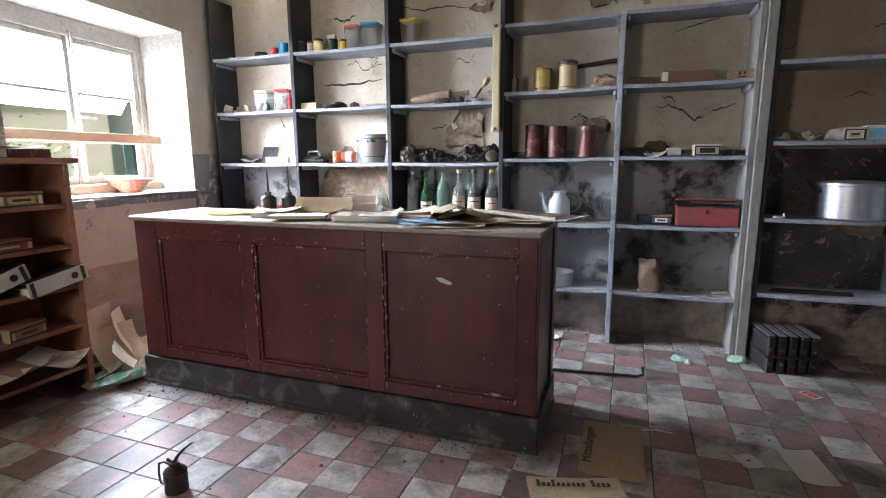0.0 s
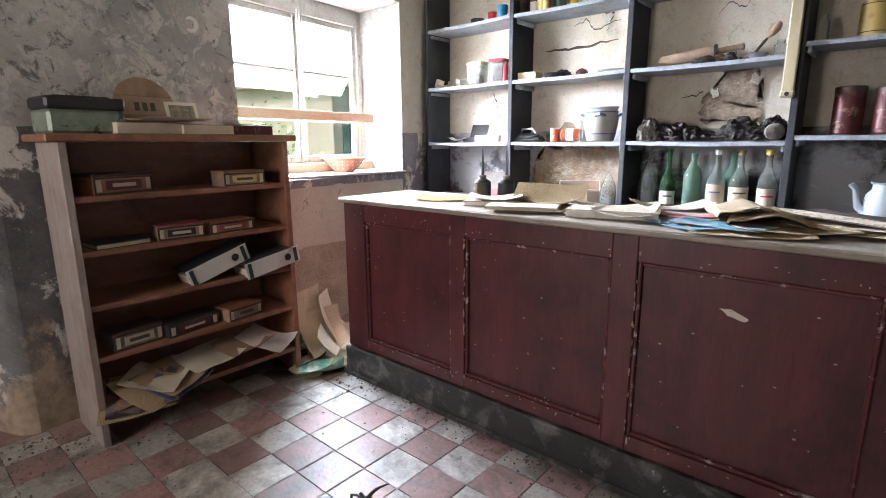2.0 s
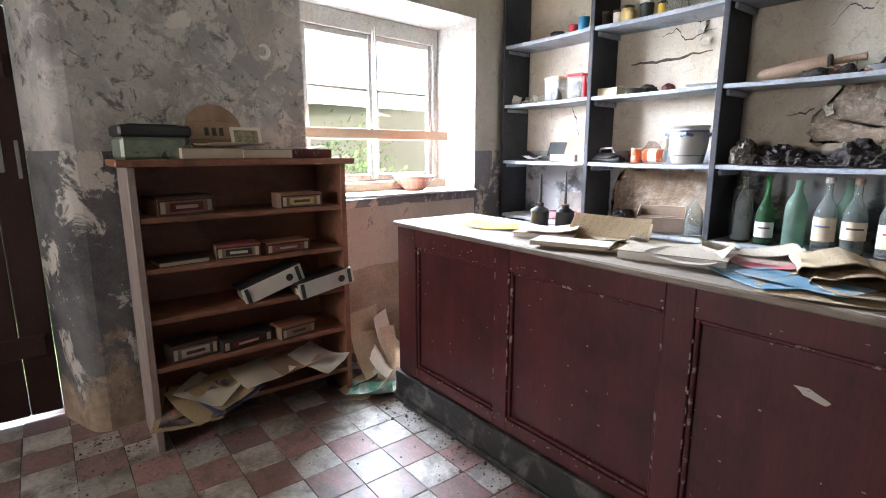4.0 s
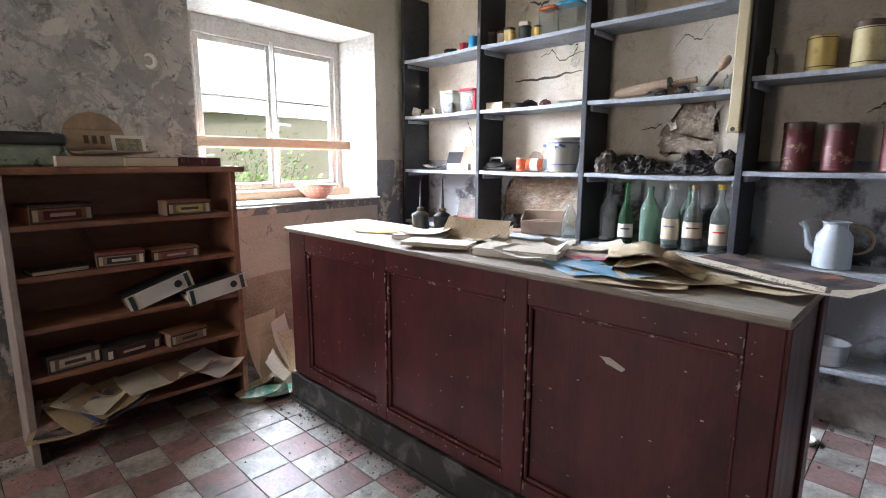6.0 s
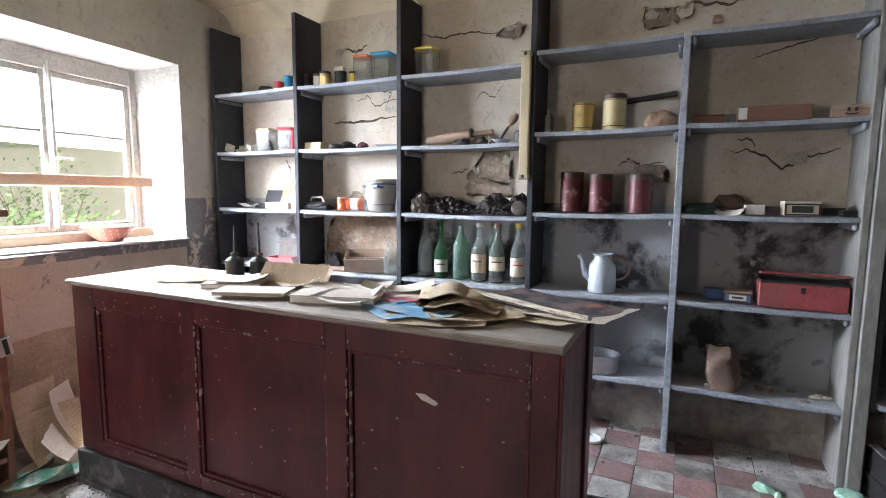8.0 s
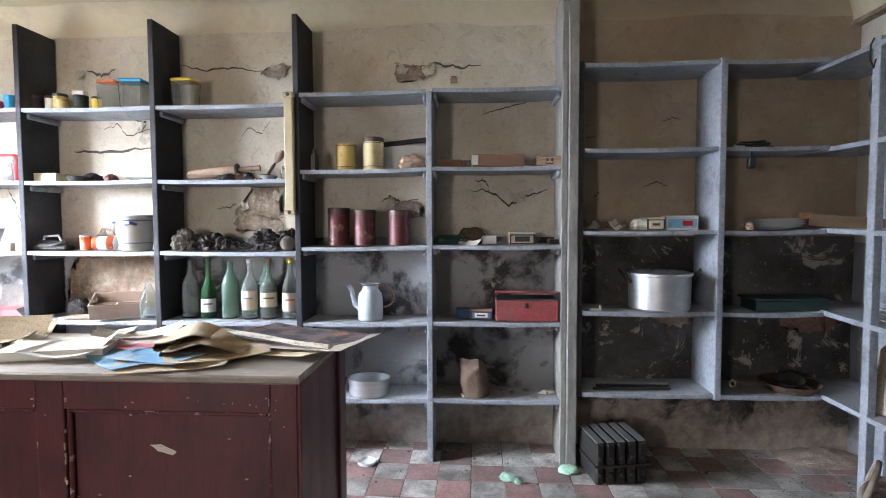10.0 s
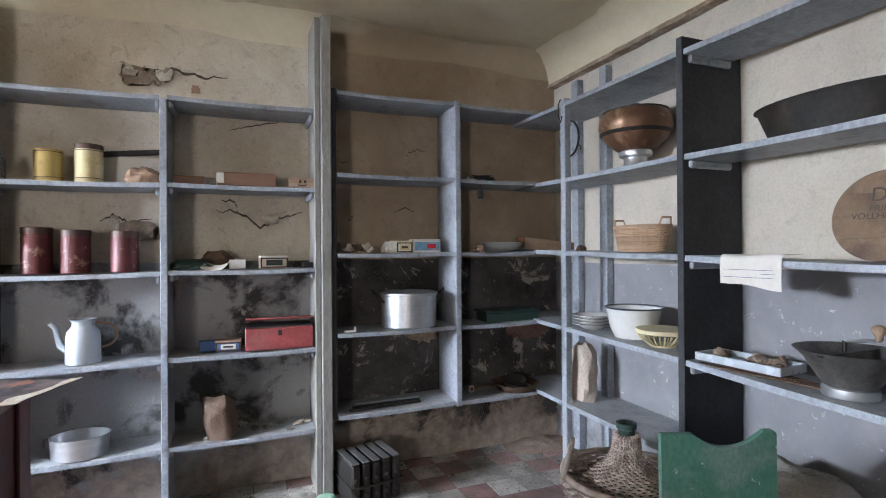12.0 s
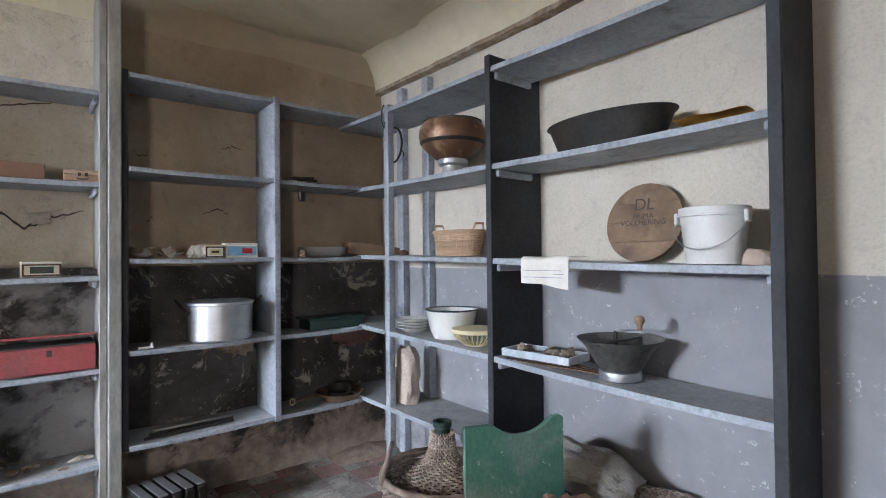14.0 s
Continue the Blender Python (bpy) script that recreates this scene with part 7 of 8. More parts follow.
shelf_box((-3.05, 1.81, B4), 0.2, 0.07, "brown cigar box with worn print", M_PALEWOOD, M_WOODBOX, M_CARD, 10)


def binder(at, turn, lean, label):
    """A lever-arch file lying on its side, its spine with finger ring out."""
    ob = thing("ring_binder", label, "binder", pose(at[0], at[1], at[2], lean, 0, 90 + turn), "binders in the bookcase")
    part("spine", box(-0.16, 0.16, -0.004, 0, 0, 0.085, 0.001), M_PAPERW, ob, "pale spine label")
    part("cover", box(-0.16, 0.16, 0.0005, 0.15, 0, 0.003, 0.001), M_BLACK, ob)
    part("cover", box(-0.16, 0.16, 0.0005, 0.15, 0.08, 0.083, 0.001), M_BLACK, ob)
    part("finger_ring", lathe([(0.013, 0), (0.019, 0.001), (0.019, 0.003), (0.013, 0.003)], 18), M_BLACK, ob, at=pose(0.085, -0.0042, 0.042, 90))
    part("finger_hole", lathe([(0.0, 0.0), (0.0118, 0.0), (0.0118, 0.001)], 18), M_BLACK, ob, at=pose(0.085, -0.0045, 0.042, 90))
    for x in (-0.148, 0.125):
        part("band", box(x, x + 0.02, -0.0062, -0.0042, 0.004, 0.08, 0), M_DGREEN, ob)
    part("papers", box(-0.15, 0.15, 0.01, 0.14, 0.0035, 0.05, 0.001), M_PAPER, ob)
    return ob


b1 = binder((-2.985, 1.715, 0.665), 1, 0, "cream and black lever-arch file tilted on another")
b1.matrix_basis = pose(-2.99, 1.715, 0.668, 0, 0, 91) @ pose(0, 0, 0, 0, -17, 0)
b2 = binder((-2.93, 1.96, 0.633), 2, 0, "cream lever-arch file sticking out of the shelf")
b2.matrix_basis = pose(-2.94, 1.975, 0.64, 0, 0, 92) @ pose(0, 0, 0, 0, -9, 0)
solid("paper_scrap", crumpled(0.1, 0.09, 0.07, 720.0), M_PAPER, "crumpled paper behind the binders", "paper", (-3.08, 1.98, 0.633), smooth=40)

for k, (x, y, w, d, m, tn, tl) in enumerate(((-3.06, 1.3, 0.26, 0.3, M_NEWSDK, 10, 5), (-2.97, 1.27, 0.27, 0.3, M_NEWSDK, -20, 22), (-2.97, 1.29, 0.25, 0.28, M_PIC, -20, 21), (-2.97, 1.36, 0.27, 0.32, M_NEWSDK, 22, 19), (-2.97, 1.42, 0.24, 0.28, M_COBALT, 26, 17), (-2.98, 1.43, 0.23, 0.28, M_NEWSDK, 30, 15), (-3.0, 1.36, 0.24, 0.24, M_NEWSW, 48, 12), (-3.02, 1.62, 0.24, 0.26, M_NEWSW, 8, 8), (-3.0, 1.92, 0.26, 0.22, M_PAPERW, 34, 16), (-3.02, 1.8, 0.2, 0.27, M_CARD, 12, 10))):
    paper("magazine", ("slumped newspaper on the bottom shelf", "loose white sheets on the bottom shelf", "blue and cream magazine slumped on the shelf", "brown folder on the bottom shelf")[(0, 0, 0, 0, 2, 0, 1, 1, 1, 3)[k]], (x, y, B5 + 0.004 + 0.009 * k), w, d, m, tn, (0, tl), wave=0.012, bend=0.012, seed=50 + k * 3, curl=0.015, category="magazine", group="papers on the bottom shelf")

# ---- papers spilled between bookcase and counter ----
for k, (x, y, z, w, d, m, tn, tx, ty) in enumerate(((-3.13, 2.3, 0.22, 0.4, 0.26, M_NEWS, 20, 0, 72), (-3.05, 2.34, 0.15, 0.3, 0.24, M_NEWS, -8, 6, 58), (-3.1, 2.42, 0.2, 0.36, 0.22, M_PAPER, 35, -5, 66), (-2.98, 2.34, 0.09, 0.26, 0.22, M_NEWSW, 55, 10, 40), (-3.05, 2.38, 0.07, 0.2, 0.28, M_NEWS, -30, 8, 38), (-2.98, 2.42, 0.03, 0.24, 0.3, M_NEWSW, 40, 6, 18), (-2.9, 2.36, 0.012, 0.22, 0.26, M_NEWS, 10, 3, 6), (-3.1, 2.5, 0.04, 0.26, 0.3, M_PAPER, 60, -6, 14), (-2.86, 2.45, 0.03, 0.2, 0.22, M_PAPER, -12, 10, -12), (-2.94, 2.2, 0.006, 0.2, 0.3, M_NEWSDK, 24, 2, 3), (-2.86, 2.17, 0.012, 0.14, 0.26, M_GREENP, -38, 1, 2), (-3.05, 2.15, 0.004, 0.22, 0.28, M_PIC, -20, 2, 2))):
    paper("spilled_paper", ("yellowed newspaper spilled on the floor", "green printed leaflet on the floor", "dark picture page on the floor")[1 if m is M_GREENP else 2 if m is M_PIC else 0], (x, y, z), w, d, m, tn, (tx, ty), wave=0.012, bend=0.03, seed=70 + k, curl=0.03, group="spilled papers")

# ---- window bowl, socket ----
bowl = thing("colander", "terracotta bowl with white dots on the sill", "bowl", (-3.72, 3.08, 1.076))
part("body", lathe([(0.07, 0), (0.075, 0.006), (0.12, 0.05), (0.158, 0.095), (0.166, 0.1), (0.166, 0.108), (0.15, 0.098), (0.11, 0.054), (0.06, 0.012), (0, 0.012)], 36), M_TERRA, bowl, smooth=40)
for row, (r, z, n) in enumerate(((0.103, 0.03, 16), (0.128, 0.055, 20), (0.149, 0.08, 24))):
    for k in range(n):
        a = 2 * math.pi * (k + 0.5 * (row % 2)) / n
        part("dot", lathe([(0.0045, 0), (0.003, 0.0015), (0, 0.0018)], 7), M_PLWHITE, bowl, at=Matrix.Translation((r * math.cos(a), r * math.sin(a), z)) @ pose(0, 0, 0, 0, 125, math.degrees(a)) @ pose(0, 0, 0, 180))
sock = thing("wall_socket", "round white old wall socket", "socket", pose(west(1.87) + 0.001, 1.872, 1.905, 0, 90, -5.7))
part("plate", lathe([(0.043, 0), (0.043, 0.006), (0.036, 0.012), (0.026, 0.012), (0.024, 0.004), (0, 0.004)], 28), M_PLWHITE, sock, smooth=40)
for s in (-1, 1):
    part("hole", lathe([(0.0035, 0.0045), (0.0035, 0.006), (0, 0.006)], 8), M_BLACK, sock, at=pose(0, s * 0.01, 0))

# ---- loose things on the floor ----
oil_can("small rusty oil can with bent spout and handle", (-1.735, 1.545, 0.0), 0.044, 0.105, 0.13, True, 5, 0.75, M_IRON)
rad = thing("battery_stack", "black ribbed cast-iron block of five sections", "radiator block", (0.90, 3.79, 0.0), turn=10)
for k in range(5):
    x = -0.15 + k * 0.062
    sec = part("section", box(x, x + 0.05, -0.13, 0.15, 0.0, 0.235, 0.01), M_IRON, rad)
    part("plate", box(x + 0.003, x + 0.047, -0.12, 0.14, 0.236, 0.245, 0.003), M_ALU, sec, "dusty grey top plate")
    for z in (0.06, 0.15):
        part("boss", lathe([(0.016, 0), (0.016, 0.006), (0.008, 0.012), (0, 0.012)], 14), M_IRON, sec, smooth=40, at=pose(x + 0.025, -0.13, z, 90))
part("strap", box(-0.16, 0.165, -0.136, 0.156, 0.1, 0.115, 0.002), M_IRON, rad)
ldz = thing("metal_dish", "small white metal dish on the tiles", "dish", (-0.555, 3.83, 0.001))
part("dish", lathe([(0.05, 0), (0.056, 0.004), (0.056, 0.02), (0.053, 0.02), (0.05, 0.005), (0, 0.005)], 24), M_ENAMEL, ldz, smooth=40)
for k, (x, y, r) in enumerate(((0.29, 3.69, 0.045), (0.655, 3.80, 0.055), (0.345, 3.64, 0.016))):
    solid("mint_scrap", crumpled(r * 2, r * 1.7, 0.028, 800.0 + k, sharp=0.4), M_MINT, "pale mint green disc-like scrap on the tiles", "scrap", (x, y, 0.001), "mint scraps", smooth=50)
rod = solid("iron_bar", tube([(-0.5, 3.235, 0.012), (-0.2, 3.27, 0.012), (0.03, 3.30, 0.012), (0.065, 3.315, 0.02), (0.062, 3.33, 0.045), (0.06, 3.335, 0.06)], 0.009), M_IRON, "black iron bar with a hooked end on the tiles", "iron bar", smooth=50)
card = thing("playing_card", "red patterned playing card on the tiles", "card", (0.943, 3.376, 0.003), turn=38)
part("card", box(-0.032, 0.032, -0.048, 0.048, 0, 0.001, 0), M_PAPERW, card)
part("back_print", box(-0.024, 0.024, -0.04, 0.04, 0.0011, 0.0016, 0), M_PLRED, card)
for k in range(2):
    part("motif", box(-0.006, 0.006, -0.02 + 0.028 * k, -0.008 + 0.028 * k, 0.0017, 0.002, 0, pose(0, 0, 0, 0, 0, 0)), M_PLYEL, card)
n1 = paper("newspaper_page", "yellowed newspaper page with a bold headline on the tiles", (-0.085, 2.43, 0.003), 0.27, 0.46, M_NEWSDK, 1, wave=0.003, bend=0.004, seed=90, category="newspaper")
part("headline", words("Mitteilungen", 0.062, M_INK), None, n1, "bold black headline", at=pose(-0.105, -0.0, 0.0125, 0, 0, 90))
n2 = paper("newspaper_page", "folded newspaper with a script masthead on the tiles", (-0.19, 2.0, 0.004), 0.38, 0.3, M_NEWS, 18, wave=0.004, bend=0.006, seed=91, category="newspaper")
mast = bmesh.new()
for k in range(15):
    if k == 10:
        continue
    add_box(mast, -0.15 + k * 0.02, -0.137 + k * 0.02, 0.085, 0.085 + (0.04 if k in (0, 3, 11) else 0.022), 0.0125, 0.0135, 0, pose(0, 0, 0, 0, 0, 0))
part("masthead", mast, M_INK, n2, "heavy black masthead")
paper("paper", "white folded sheet lying on the tiles", (0.7, 2.56, 0.003), 0.15, 0.26, M_PAPERW, 8, wave=0.004, bend=0.01, seed=92)
tag = paper("paper", "small white card with a dark spot", (0.48, 2.53, 0.002), 0.09, 0.1, M_PAPERW, 28, wave=0.002, bend=0.003, seed=93, category="card")
part("spot", lathe([(0.007, 0), (0.007, 0.001), (0, 0.001)], 10), M_INK, tag, at=pose(0, 0, 0.006))
for k in range(3):
    solid("straw", tube([(-0.08, 0, 0.004), (0, 0.01, 0.006), (0.07, -0.01, 0.004)], 0.0028, 5), M_PAPERW, "pale straw lying on the tiles", "straw", pose(-0.28 + 0.4 * k, 3.17 - 0.5 * k, 0, 0, 0, -40 + 50 * k), "straws on the floor")

# ---- peeling limewash, cracks and rubble on the north wall ----
WALLF = NORTH - 0.009


def ragged(pts, seed, rough=0.026, steps=9):
    """A closed outline through the corners given, with a ragged edge."""
    out = []
    n = len(pts)
    for i in range(n):
        (a, b), (c, d) = pts[i], pts[(i + 1) % n]
        for k in range(steps):
            q = k / steps
            out.append((a + (c - a) * q + rough * noise.noise(Vector((i * 3.1 + q * 4, seed, 0))) * 2, b + (d - b) * q + rough * noise.noise(Vector((seed, i * 2.7 + q * 4, 5))) * 2))
    return out


def bare_patch(pts, seed, material, parent, depth=0.004, label=""):
    bm = bmesh.new()
    add_prism(bm, ragged(pts, seed), depth, Matrix.Translation((0, WALLF - depth, 0)))
    bmesh.ops.triangulate(bm, faces=bm.faces[:])
    return part("bare_patch", bm, material, parent, label)


def crack(pts, w, parent, seed=0):
    """A thin dark crack, widest midway."""
    bm = bmesh.new()
    fine = []
    for (a, b), (c, d) in zip(pts, pts[1:]):
        for k in range(8):
            q = k / 8
            fine.append((a + (c - a) * q + 0.012 * noise.noise(Vector((a * 9 + q * 3, seed, 1))), b + (d - b) * q + 0.018 * noise.noise(Vector((seed, c * 9 + q * 5, 2)))))
    fine.append(pts[-1])
    n = len(fine)
    lo, hi = [], []
    for i, (x, z) in enumerate(fine):
        ww = w * (0.25 + 0.9 * math.sin(math.pi * (i + 0.3) / n)) * (0.7 + 0.6 * abs(noise.noise(Vector((i * 0.7, seed, 3)))))
        lo.append(bm.verts.new((x, WALLF - 0.0015, z - ww / 2)))
        hi.append(bm.verts.new((x, WALLF - 0.0015, z + ww / 2)))
    for i in range(n - 1):
        bm.faces.new((lo[i], lo[i + 1], hi[i + 1], hi[i]))
    part("crack", bm, M_CRACK, parent)


def flake(x, z, w, h, parent, seed, out=0.04, turn=0.0, material=None):
    """A piece of limewash hanging away from the wall."""
    bm = bmesh.new()
    n = 5
    rows = []
    for i in range(n + 1):
        row = []
        for j in range(n + 1):
            u, v = i / n - 0.5, j / n
            zz = -h * v
            yy = -out * v * v - 0.012 * noise.noise(Vector((u * 2 + seed, v * 2, 1)))
            row.append(bm.verts.new((u * w * (1 - 0.35 * v) + 0.01 * noise.noise(Vector((u * 4, v * 4, seed))), yy, zz)))
        rows.append(row)
    for a, b in zip(rows, rows[1:]):
        for k in range(n):
            bm.faces.new((a[k], b[k], b[k + 1], a[k + 1]))
    part("hanging_flake", bm, material or M_PLASTER, parent, smooth=60, at=pose(x, WALLF - 0.004, z, 0, turn, 0))


wall_n = bpy.data.objects["wall_north"]
bare_patch([(-1.50, 1.42), (-1.49, 1.55), (-1.42, 1.63), (-1.36, 1.7), (-1.21, 1.715), (-1.16, 1.6), (-1.2, 1.5), (-1.16, 1.4)], 1.0, M_BAREPLASTER, wall_n)
bare_patch([(-2.7, 0.9), (-2.68, 1.12), (-2.6, 1.24), (-2.2, 1.262), (-2.0, 1.24), (-1.92, 1.1), (-1.95, 0.9)], 2.0, M_BRICKY, wall_n)
bare_patch([(-0.47, 1.62), (-0.26, 1.6), (-0.22, 1.52), (-0.3, 1.5), (-0.42, 1.49)], 3.0, M_BAREPLASTER, wall_n)
bare_patch([(-0.40, 2.38), (-0.4, 2.5), (-0.26, 2.46), (-0.15, 2.5), (-0.22, 2.39)], 4.0, M_BAREPLASTER, wall_n)
bare_patch([(-1.3, 2.46), (-1.14, 2.52), (-1.11, 2.44), (-1.24, 2.42)], 5.0, M_BAREPLASTER, wall_n)
bare_patch([(1.14, 0.86), (1.2, 0.92), (1.49, 0.92), (1.49, 0.82), (1.36, 0.8), (1.3, 0.84)], 7.0, M_BRICKY, wall_n)
bare_patch([(2.0, 0.92), (2.4, 0.92), (2.36, 0.8), (2.2, 0.76), (2.06, 0.8)], 8.0, mat("pink_brick_face", (0.34, 0.2, 0.16), (0.26, 0.15, 0.12), 12, 0.95, bump=0.5, where="World"), wall_n)
bare_patch([(-2.5, 1.31), (-2.46, 1.42), (-2.36, 1.44), (-2.34, 1.31)], 14.0, M_BAREPLASTER, wall_n)
for k, (pts, w) in enumerate(((((-3.12, 1.73), (-3.06, 1.62), (-3.03, 1.5), (-3.03, 1.36)), 0.022), (((-2.24, 2.17), (-2.1, 2.15), (-2.15, 2.03)), 0.012), (((-2.4, 2.1), (-2.3, 2.14), (-2.24, 2.06), (-2.05, 2.1)), 0.01),
                              (((-1.47, 2.0), (-1.4, 2.1), (-1.3, 2.06), (-1.24, 2.16)), 0.008), (((-1.62, 1.56), (-1.52, 1.58), (-1.49, 1.6)), 0.009), (((0.08, 1.68), (0.21, 1.665), (0.33, 1.57), (0.43, 1.63), (0.57, 1.675)), 0.016),
                              (((0.1, 1.74), (0.18, 1.73), (0.2, 1.66)), 0.012), (((0.14, 2.16), (0.3, 2.2), (0.5, 2.25)), 0.009), (((-1.85, 2.52), (-1.7, 2.48), (-1.5, 2.49), (-1.3, 2.47)), 0.012), (((-0.42, 2.5), (-0.3, 2.45), (-0.16, 2.49), (0.0, 2.46), (0.14, 2.47)), 0.018),
                              (((-0.52, 1.6), (-0.45, 1.64), (-0.38, 1.6), (-0.26, 1.62)), 0.014), (((1.16, 1.68), (1.24, 1.72), (1.32, 1.69)), 0.008), (((0.8, 2.02), (0.85, 2.0), (0.88, 2.04)), 0.007), (((1.26, 2.08), (1.33, 2.12), (1.4, 2.11)), 0.008), (((-2.62, 1.955), (-2.4, 1.95), (-2.06, 1.975)), 0.02), (((-2.5, 2.5), (-2.4, 2.46), (-2.3, 2.5)), 0.02), (((0.9, 1.66), (0.86, 1.62)), 0.01))):
    crack(pts, w, wall_n, k * 1.7)
for k, (x, z, w, h, o, tn) in enumerate(((-0.36, 2.49, 0.12, 0.1, 0.05, 10), (-0.2, 2.48, 0.12, 0.11, 0.07, -30), (-0.44, 1.62, 0.08, 0.09, 0.04, 15), (-1.2, 2.5, 0.1, 0.06, 0.05, 20), (-1.44, 1.62, 0.07, 0.1, 0.04, -60), (-1.18, 1.7, 0.09, 0.12, 0.03, 70), (-2.15, 2.15, 0.09, 0.1, 0.04, -20), (-2.55, 2.5, 0.1, 0.09, 0.05, 15), (0.38, 1.66, 0.14, 0.09, 0.03, -20), (-2.3, 1.45, 0.08, 0.1, 0.05, 12), (-3.02, 1.42, 0.06, 0.12, 0.03, 70), (-0.03, 2.36, 0.07, -0.06, 0.03, 0), (-0.13, 1.28, 0.05, 0.18, 0.015, 6), (-2.1, 2.06, 0.1, 0.09, 0.04, 40), (-1.98, 2.12, 0.1, 0.1, 0.03, -35))):
    flake(x, z, w * 0.75, h * 0.7, wall_n, k * 2.3, o * 0.55, tn * 0.4, M_CARD if h < 0 else None)

# limewash run above the socket, patched plaster lower down the west wall
wall_w = bpy.data.objects["wall_west"]


def west_patch(pts, seed, material):
    bm = bmesh.new()
    out = ragged(pts, seed, 0.01, 5)
    a = [bm.verts.new((west(u) + 0.009, u, z)) for u, z in out]
    b = [bm.verts.new((west(u) - 0.004, u, z)) for u, z in out]
    bm.faces.new(a)
    for i in range(len(a)):
        bm.faces.new((a[i], b[i], b[(i + 1) % len(a)], a[(i + 1) % len(a)]))
    bmesh.ops.triangulate(bm, faces=bm.faces[:])
    part("patch", bm, material, wall_w)


west_patch([(1.58, 2.4), (1.66, 2.4), (1.74, 2.2), (1.86, 1.99), (1.95, 1.94), (1.93, 1.86), (1.82, 1.86), (1.76, 2.0), (1.68, 2.2)], 31.0, mat("fresh_lime_run", (0.5, 0.48, 0.44), (0.42, 0.41, 0.38), 9, 0.9, bump=0.2, where="World"))
west_patch([(2.2, 0.03), (2.2, 0.56), (2.6, 0.6), (3.0, 0.58), (3.4, 0.6), (3.5, 0.03)], 32.0, mat("ochre_render", (0.5, 0.38, 0.27), (0.4, 0.29, 0.2), 6, 0.95, bump=0.3, where="World", stain=(0.3, 0.22, 0.15), stain_at=0.6))

# broken lower edge of the east cove
bm = bmesh.new()
n = 60
rows = []
for i in range(n + 1):
    y = SOUTH + (NORTH - SOUTH) * i / n
    d = 0.06 + 0.012 * noise.noise(Vector((i * 0.8, 0, 0)))
    z0 = CEIL - 0.225 + 0.01 * noise.noise(Vector((i * 0.5, 3, 0)))
    rows.append([bm.verts.new((east(y) - a, y, z)) for a, z in ((0.0, z0), (d, z0 + 0.004), (d + 0.004, CEIL - 0.197), (0.0, CEIL - 0.197))])
for a, b in zip(rows, rows[1:]):
    for k in range(4):
        bm.faces.new((a[k], b[k], b[(k + 1) % 4], a[(k + 1) % 4]))
solid("cove_edge", bm, M_BRICKY, "broken brown plaster edge under the cove", "cove", kind="structure")

# chipped mark and scuffs on the counter
bm = bmesh.new()
add_prism(bm, ragged([(-0.905, 0.772), (-0.87, 0.776), (-0.82, 0.752), (-0.83, 0.742), (-0.88, 0.752)], 51.0, 0.003, 3), 0.002, Matrix.Translation((0, CY0 + 0.0232, 0)))
part("chip_mark", bm, M_PAPERW, counter, "white chipped mark")
rng = random.Random(11)
chips = bmesh.new()
for k in range(330):
    edge = rng.random() < 0.55
    if edge:
        xs = rng.choice([-1.925, -1.263, -1.263, -1.165, -0.516, -0.516, -2.012])
        x, z = xs + rng.uniform(-0.004, 0.006), rng.uniform(0.2, 0.92)
        w, h = rng.uniform(0.002, 0.005), rng.uniform(0.005, 0.025)
    else:
        x, z = rng.uniform(C0 + 0.05, C1 - 0.04), rng.choice([rng.uniform(0.2, 0.25), rng.uniform(0.86, 0.94), rng.uniform(0.3, 0.85)])
        w, h = rng.uniform(0.002, 0.009), rng.uniform(0.002, 0.005)
    stile_here = any(a - 0.002 <= x <= b + 0.002 for a, b in stiles) or z > 0.888 or z < 0.232
    add_box(chips, x, x + w, CY0 - 0.0012 if stile_here else CY0 + 0.0228, CY0 + 0.004 if stile_here else CY0 + 0.027, z, z + h, 0)
tagged(part("chipped_paint", chips, M_CARDPALE, counter, "small pale paint chips"), kind="stuff")

# grit, crumbs and dirt on the floor
M_GRIT = mat("dark_grit", (0.1, 0.075, 0.055), (0.2, 0.16, 0.125), 40, 0.95, bump=0, vary=0.4, where="World")
grit, fs = [], []
rng = random.Random(23)
for k in range(1800):
    q = rng.random()
    if q < 0.3:
        x, y = rng.uniform(C0, C1), CY0 - 0.03 - abs(rng.gauss(0, 0.07))
    elif q < 0.6:
        x, y = rng.uniform(-0.95, 2.3), NORTH - abs(rng.gauss(0, 0.18)) - 0.02
    elif q < 0.75:
        x, y = 2.2 - abs(rng.gauss(0, 0.3)), rng.uniform(3.5, 4.1)
    else:
        x, y = rng.uniform(-3.2, 1.8), rng.uniform(0.9, 3.9)
    if k % 5 == 0:
        x, y = -3.3 + abs(rng.gauss(0, 0.22)), rng.uniform(0.75, 1.5)
    if C0 - 0.02 < x < C1 + 0.03 and CY0 - 0.03 < y < CY1:
        continue
    r = rng.uniform(0.002, 0.007) * (2.2 if rng.random() < 0.07 else 1)
    base = len(grit)
    a0 = rng.uniform(0, 6)
    grit += [(x + r * math.cos(a0 + a) * rng.uniform(0.6, 1.3), y + r * math.sin(a0 + a) * rng.uniform(0.6, 1.3), 0.0) for a in (0, 1.6, 3.1, 4.7)] + [(x, y, r * rng.uniform(0.5, 1.1) + 0.001)]
    fs += [(base, base + 1, base + 4), (base + 1, base + 2, base + 4), (base + 2, base + 3, base + 4), (base + 3, base, base + 4)]
me = bpy.data.meshes.new("floor_grit")
me.from_pydata(grit, [], fs)
me.materials.append(M_GRIT)
